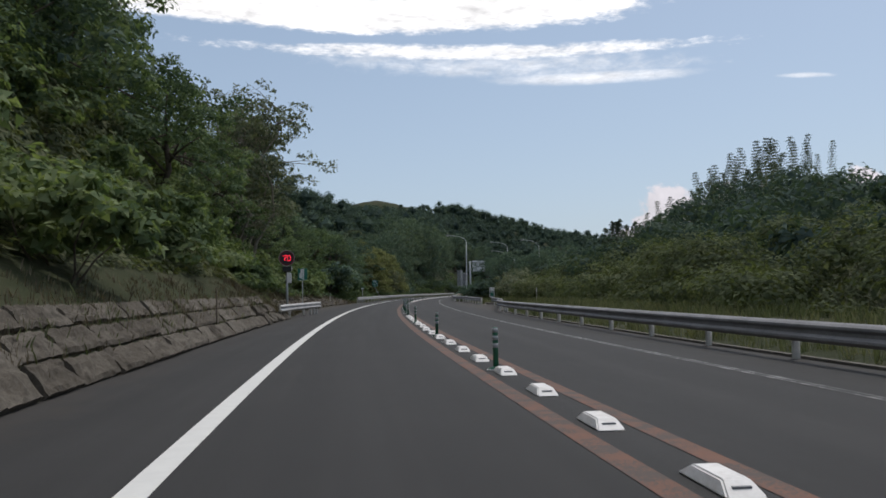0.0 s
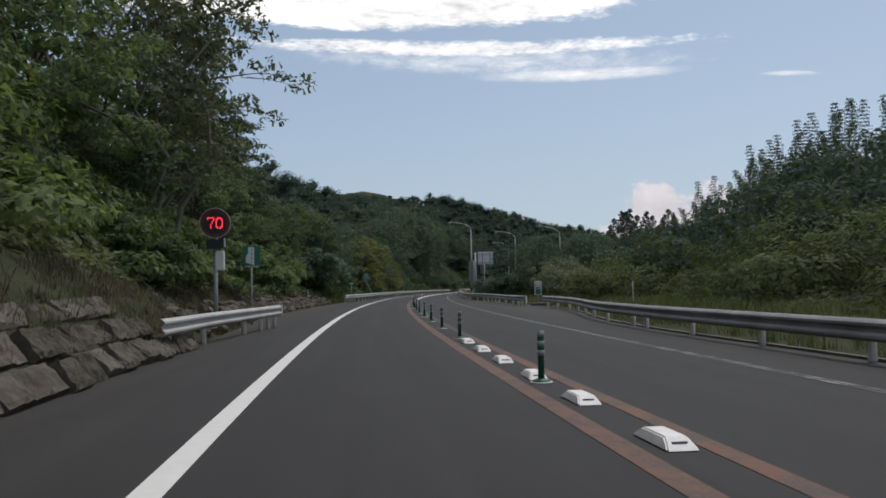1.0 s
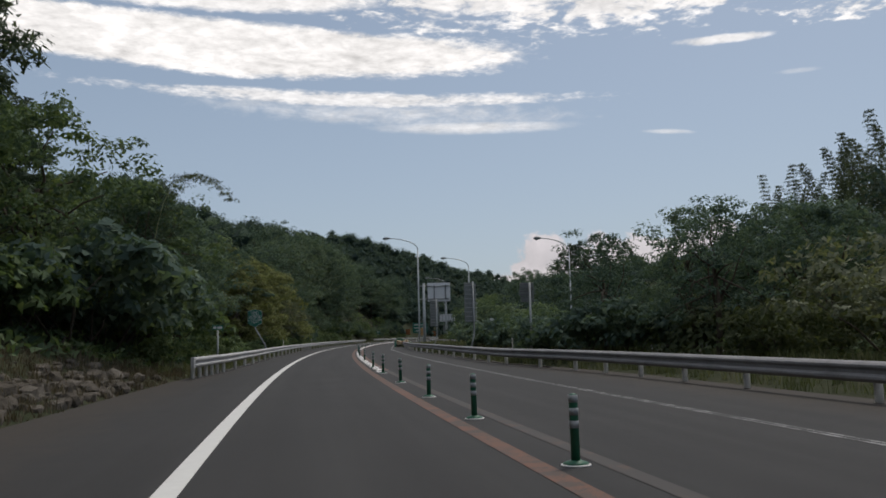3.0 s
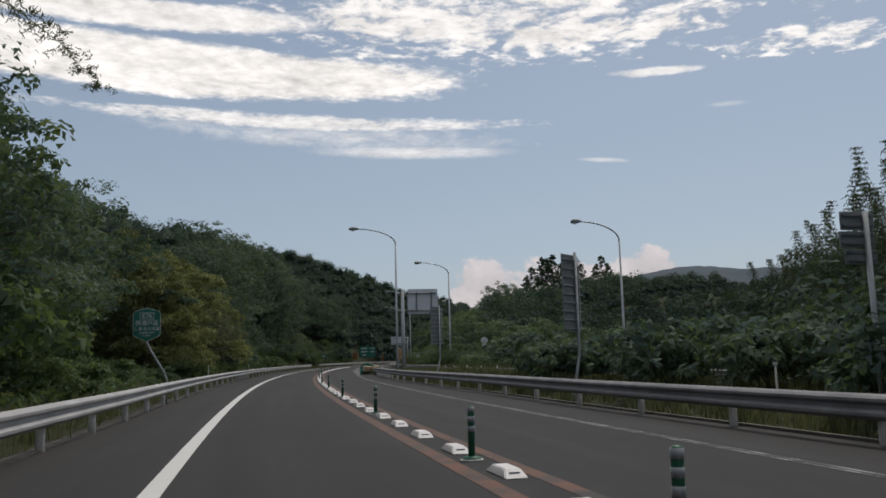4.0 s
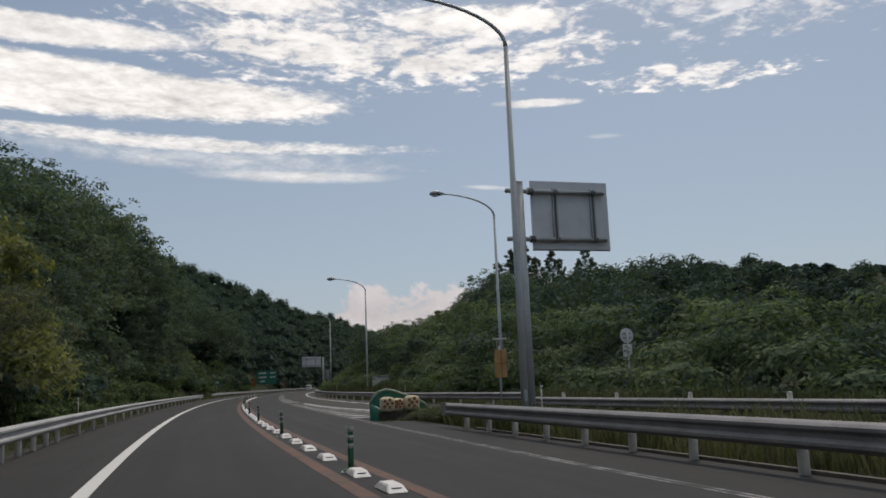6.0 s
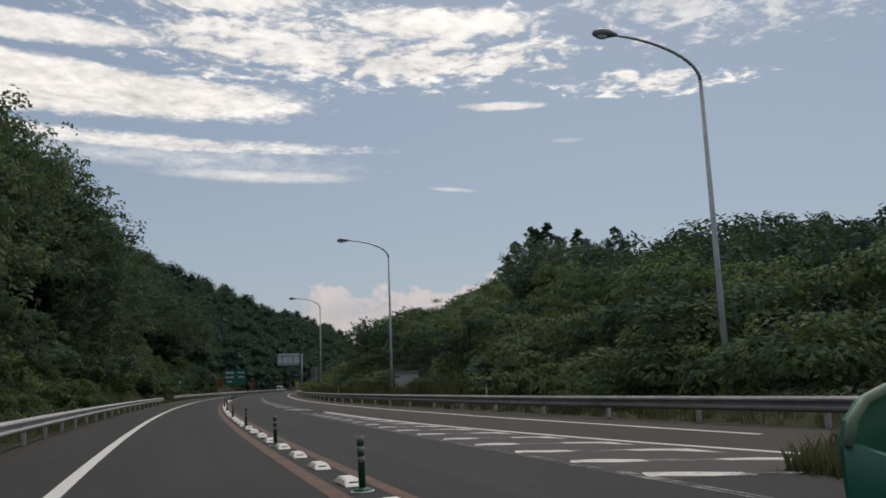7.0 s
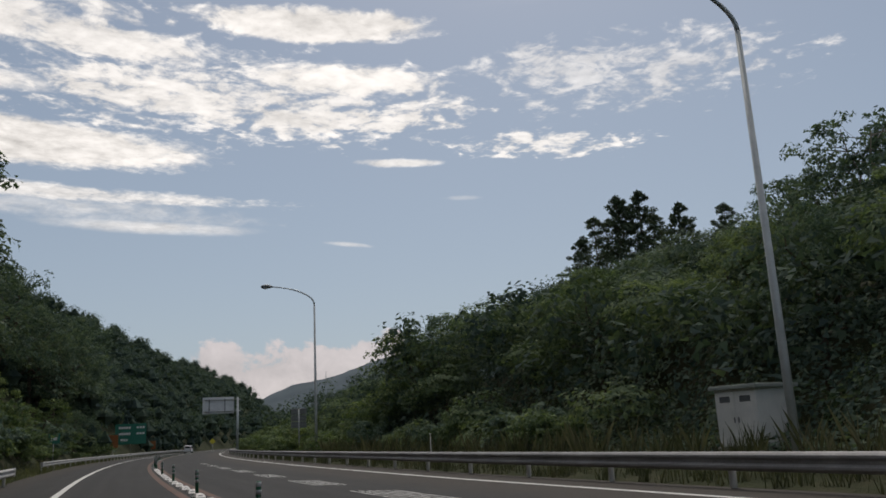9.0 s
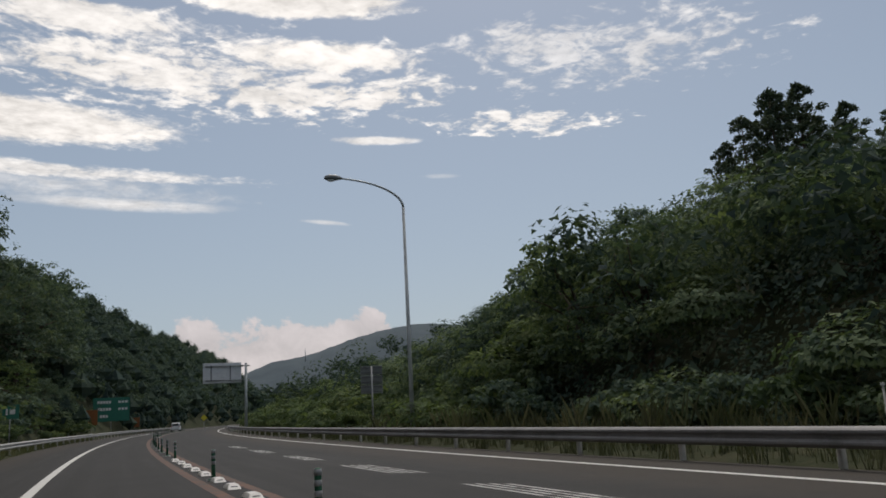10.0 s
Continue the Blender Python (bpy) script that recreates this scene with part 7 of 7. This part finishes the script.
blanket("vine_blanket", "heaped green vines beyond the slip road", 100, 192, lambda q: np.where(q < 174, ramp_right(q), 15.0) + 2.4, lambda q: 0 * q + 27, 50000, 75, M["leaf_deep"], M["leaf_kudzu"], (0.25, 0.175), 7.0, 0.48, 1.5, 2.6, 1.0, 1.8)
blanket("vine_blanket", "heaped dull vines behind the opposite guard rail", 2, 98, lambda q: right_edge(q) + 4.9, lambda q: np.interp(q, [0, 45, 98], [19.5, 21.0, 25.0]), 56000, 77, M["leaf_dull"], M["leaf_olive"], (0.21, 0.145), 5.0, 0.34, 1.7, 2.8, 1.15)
blanket("vine_blanket", "large-leaved vines climbing the slope above the stone wall", -4, 66, lambda q: left_edge(q) - 2.9, lambda q: 0 * q - 11, 50000, 79, M["leaf_dull"], M["leaf_vine"], (0.27, 0.18), 5.0, 0.42, 1.2, 1.9, 0.75)


def grass(name, label, s0, s1, lo, hi, n, seed, mat, tall=(0.25, 0.7), width=0.013, lift=-0.03):
    """Tufts of thin blades."""
    rng = np.random.RandomState(seed)
    tufts = max(1, n // 14)
    S = np.repeat(rng.uniform(s0, s1, tufts), 14)
    u = np.repeat(rng.uniform(0, 1, tufts), 14)
    S = S + rng.normal(size=S.size) * 0.13
    O = lo(S) + (hi(S) - lo(S)) * u + rng.normal(size=S.size) * 0.10
    X, Y = plan(S, O)
    k = S.size
    base = np.stack([X, Y, land(S, O) + lift], 1)
    h = rng.uniform(*tall, (k, 1)) * np.repeat(rng.uniform(0.6, 1.2, tufts), 14)[:, None]
    a = rng.uniform(0, 6.283, k)
    lean = np.stack([np.cos(a), np.sin(a), 0 * a], 1) * h * rng.uniform(0.05, 0.45, (k, 1))
    b = rng.uniform(0, 6.283, k)
    side = np.stack([np.cos(b), np.sin(b), 0 * b], 1) * width
    up = np.array([0, 0, 1.0]) * h
    q = np.stack([base - side, base + side, base + up * 0.62 + lean * 0.45 + side * 0.7, base + up + lean], 1)
    ob = new(name, quads_mesh(name, q, mat))
    tagged(ob, label, "grass", kind="stuff")


grass("grass", "tall mixed grass behind the opposite guard rail", -10, 112, lambda s: right_edge(s) + 0.25, lambda s: right_edge(s) + 6.0, 44000, 51, M["grass"], (0.16, 0.46))
grass("grass", "tall grass on the island beside the slip road", 100, 173, lambda s: right_edge(s) + 0.25, lambda s: np.maximum(ramp_left(s) - 0.3, right_edge(s) + 0.5), 30000, 52, M["meadow"], (0.18, 0.55))
grass("grass", "green weeds behind the outer guard rail", 112, 184, lambda s: np.maximum(right_edge(s), np.where(s < 174, ramp_right(s), 0)) + 0.4, lambda s: np.maximum(right_edge(s), np.where(s < 174, ramp_right(s), 0)) + 3.6, 16000, 53, M["meadow"], (0.18, 0.55))
grass("grass", "weeds behind the outer guard rail, shade put into their dull green", 184, 330, lambda s: right_edge(s) + 0.4, lambda s: right_edge(s) + 3.6, 26000, 60, M["weed_shaded"], (0.16, 0.5))
grass("grass", "tall seeding weeds at the foot of the right hill", 196, 275, lambda s: right_edge(s) + 1.9, lambda s: right_edge(s) + 3.8, 3600, 61, M["weed_shaded"], (0.5, 1.15), 0.013)
grass("grass", "weeds under the long guard rail", 98, 340, lambda s: left_edge(s) - 2.2, lambda s: left_edge(s) - 0.05, 22000, 54, M["grass"], (0.12, 0.5))
grass("dry_grass", "dry brown grass on the earth bank", 38, 104, lambda s: left_edge(s) - 2.8, lambda s: left_edge(s) - 0.12, 26000, 55, M["dry"], (0.06, 0.30))
grass("dry_grass", "dry weeds growing between the wall stones", -20, 44, lambda s: left_edge(s) - 2.4, lambda s: left_edge(s) - 1.0, 3200, 56, M["dry"], (0.08, 0.30))
grass("dry_grass", "dry weeds rooted in the joints of the stone wall", -20, 43, lambda s: left_edge(s) - 1.15, lambda s: left_edge(s) - 0.25, 5200, 57, M["dry"], (0.08, 0.30), 0.008, 0.20)
grass("grass", "green weeds rooted in the joints of the stone wall", -20, 43, lambda s: left_edge(s) - 1.2, lambda s: left_edge(s) - 0.3, 2600, 58, M["grass"], (0.08, 0.32), 0.009, 0.20)
grass("grass", "tall pale grass in front of the slip road", 112, 166, lambda s: np.maximum(ramp_left(s) - 3.0, right_edge(s) + 0.4), lambda s: np.maximum(ramp_left(s) - 0.4, right_edge(s) + 0.6), 12000, 59, M["grass"], (0.3, 0.6), 0.009)
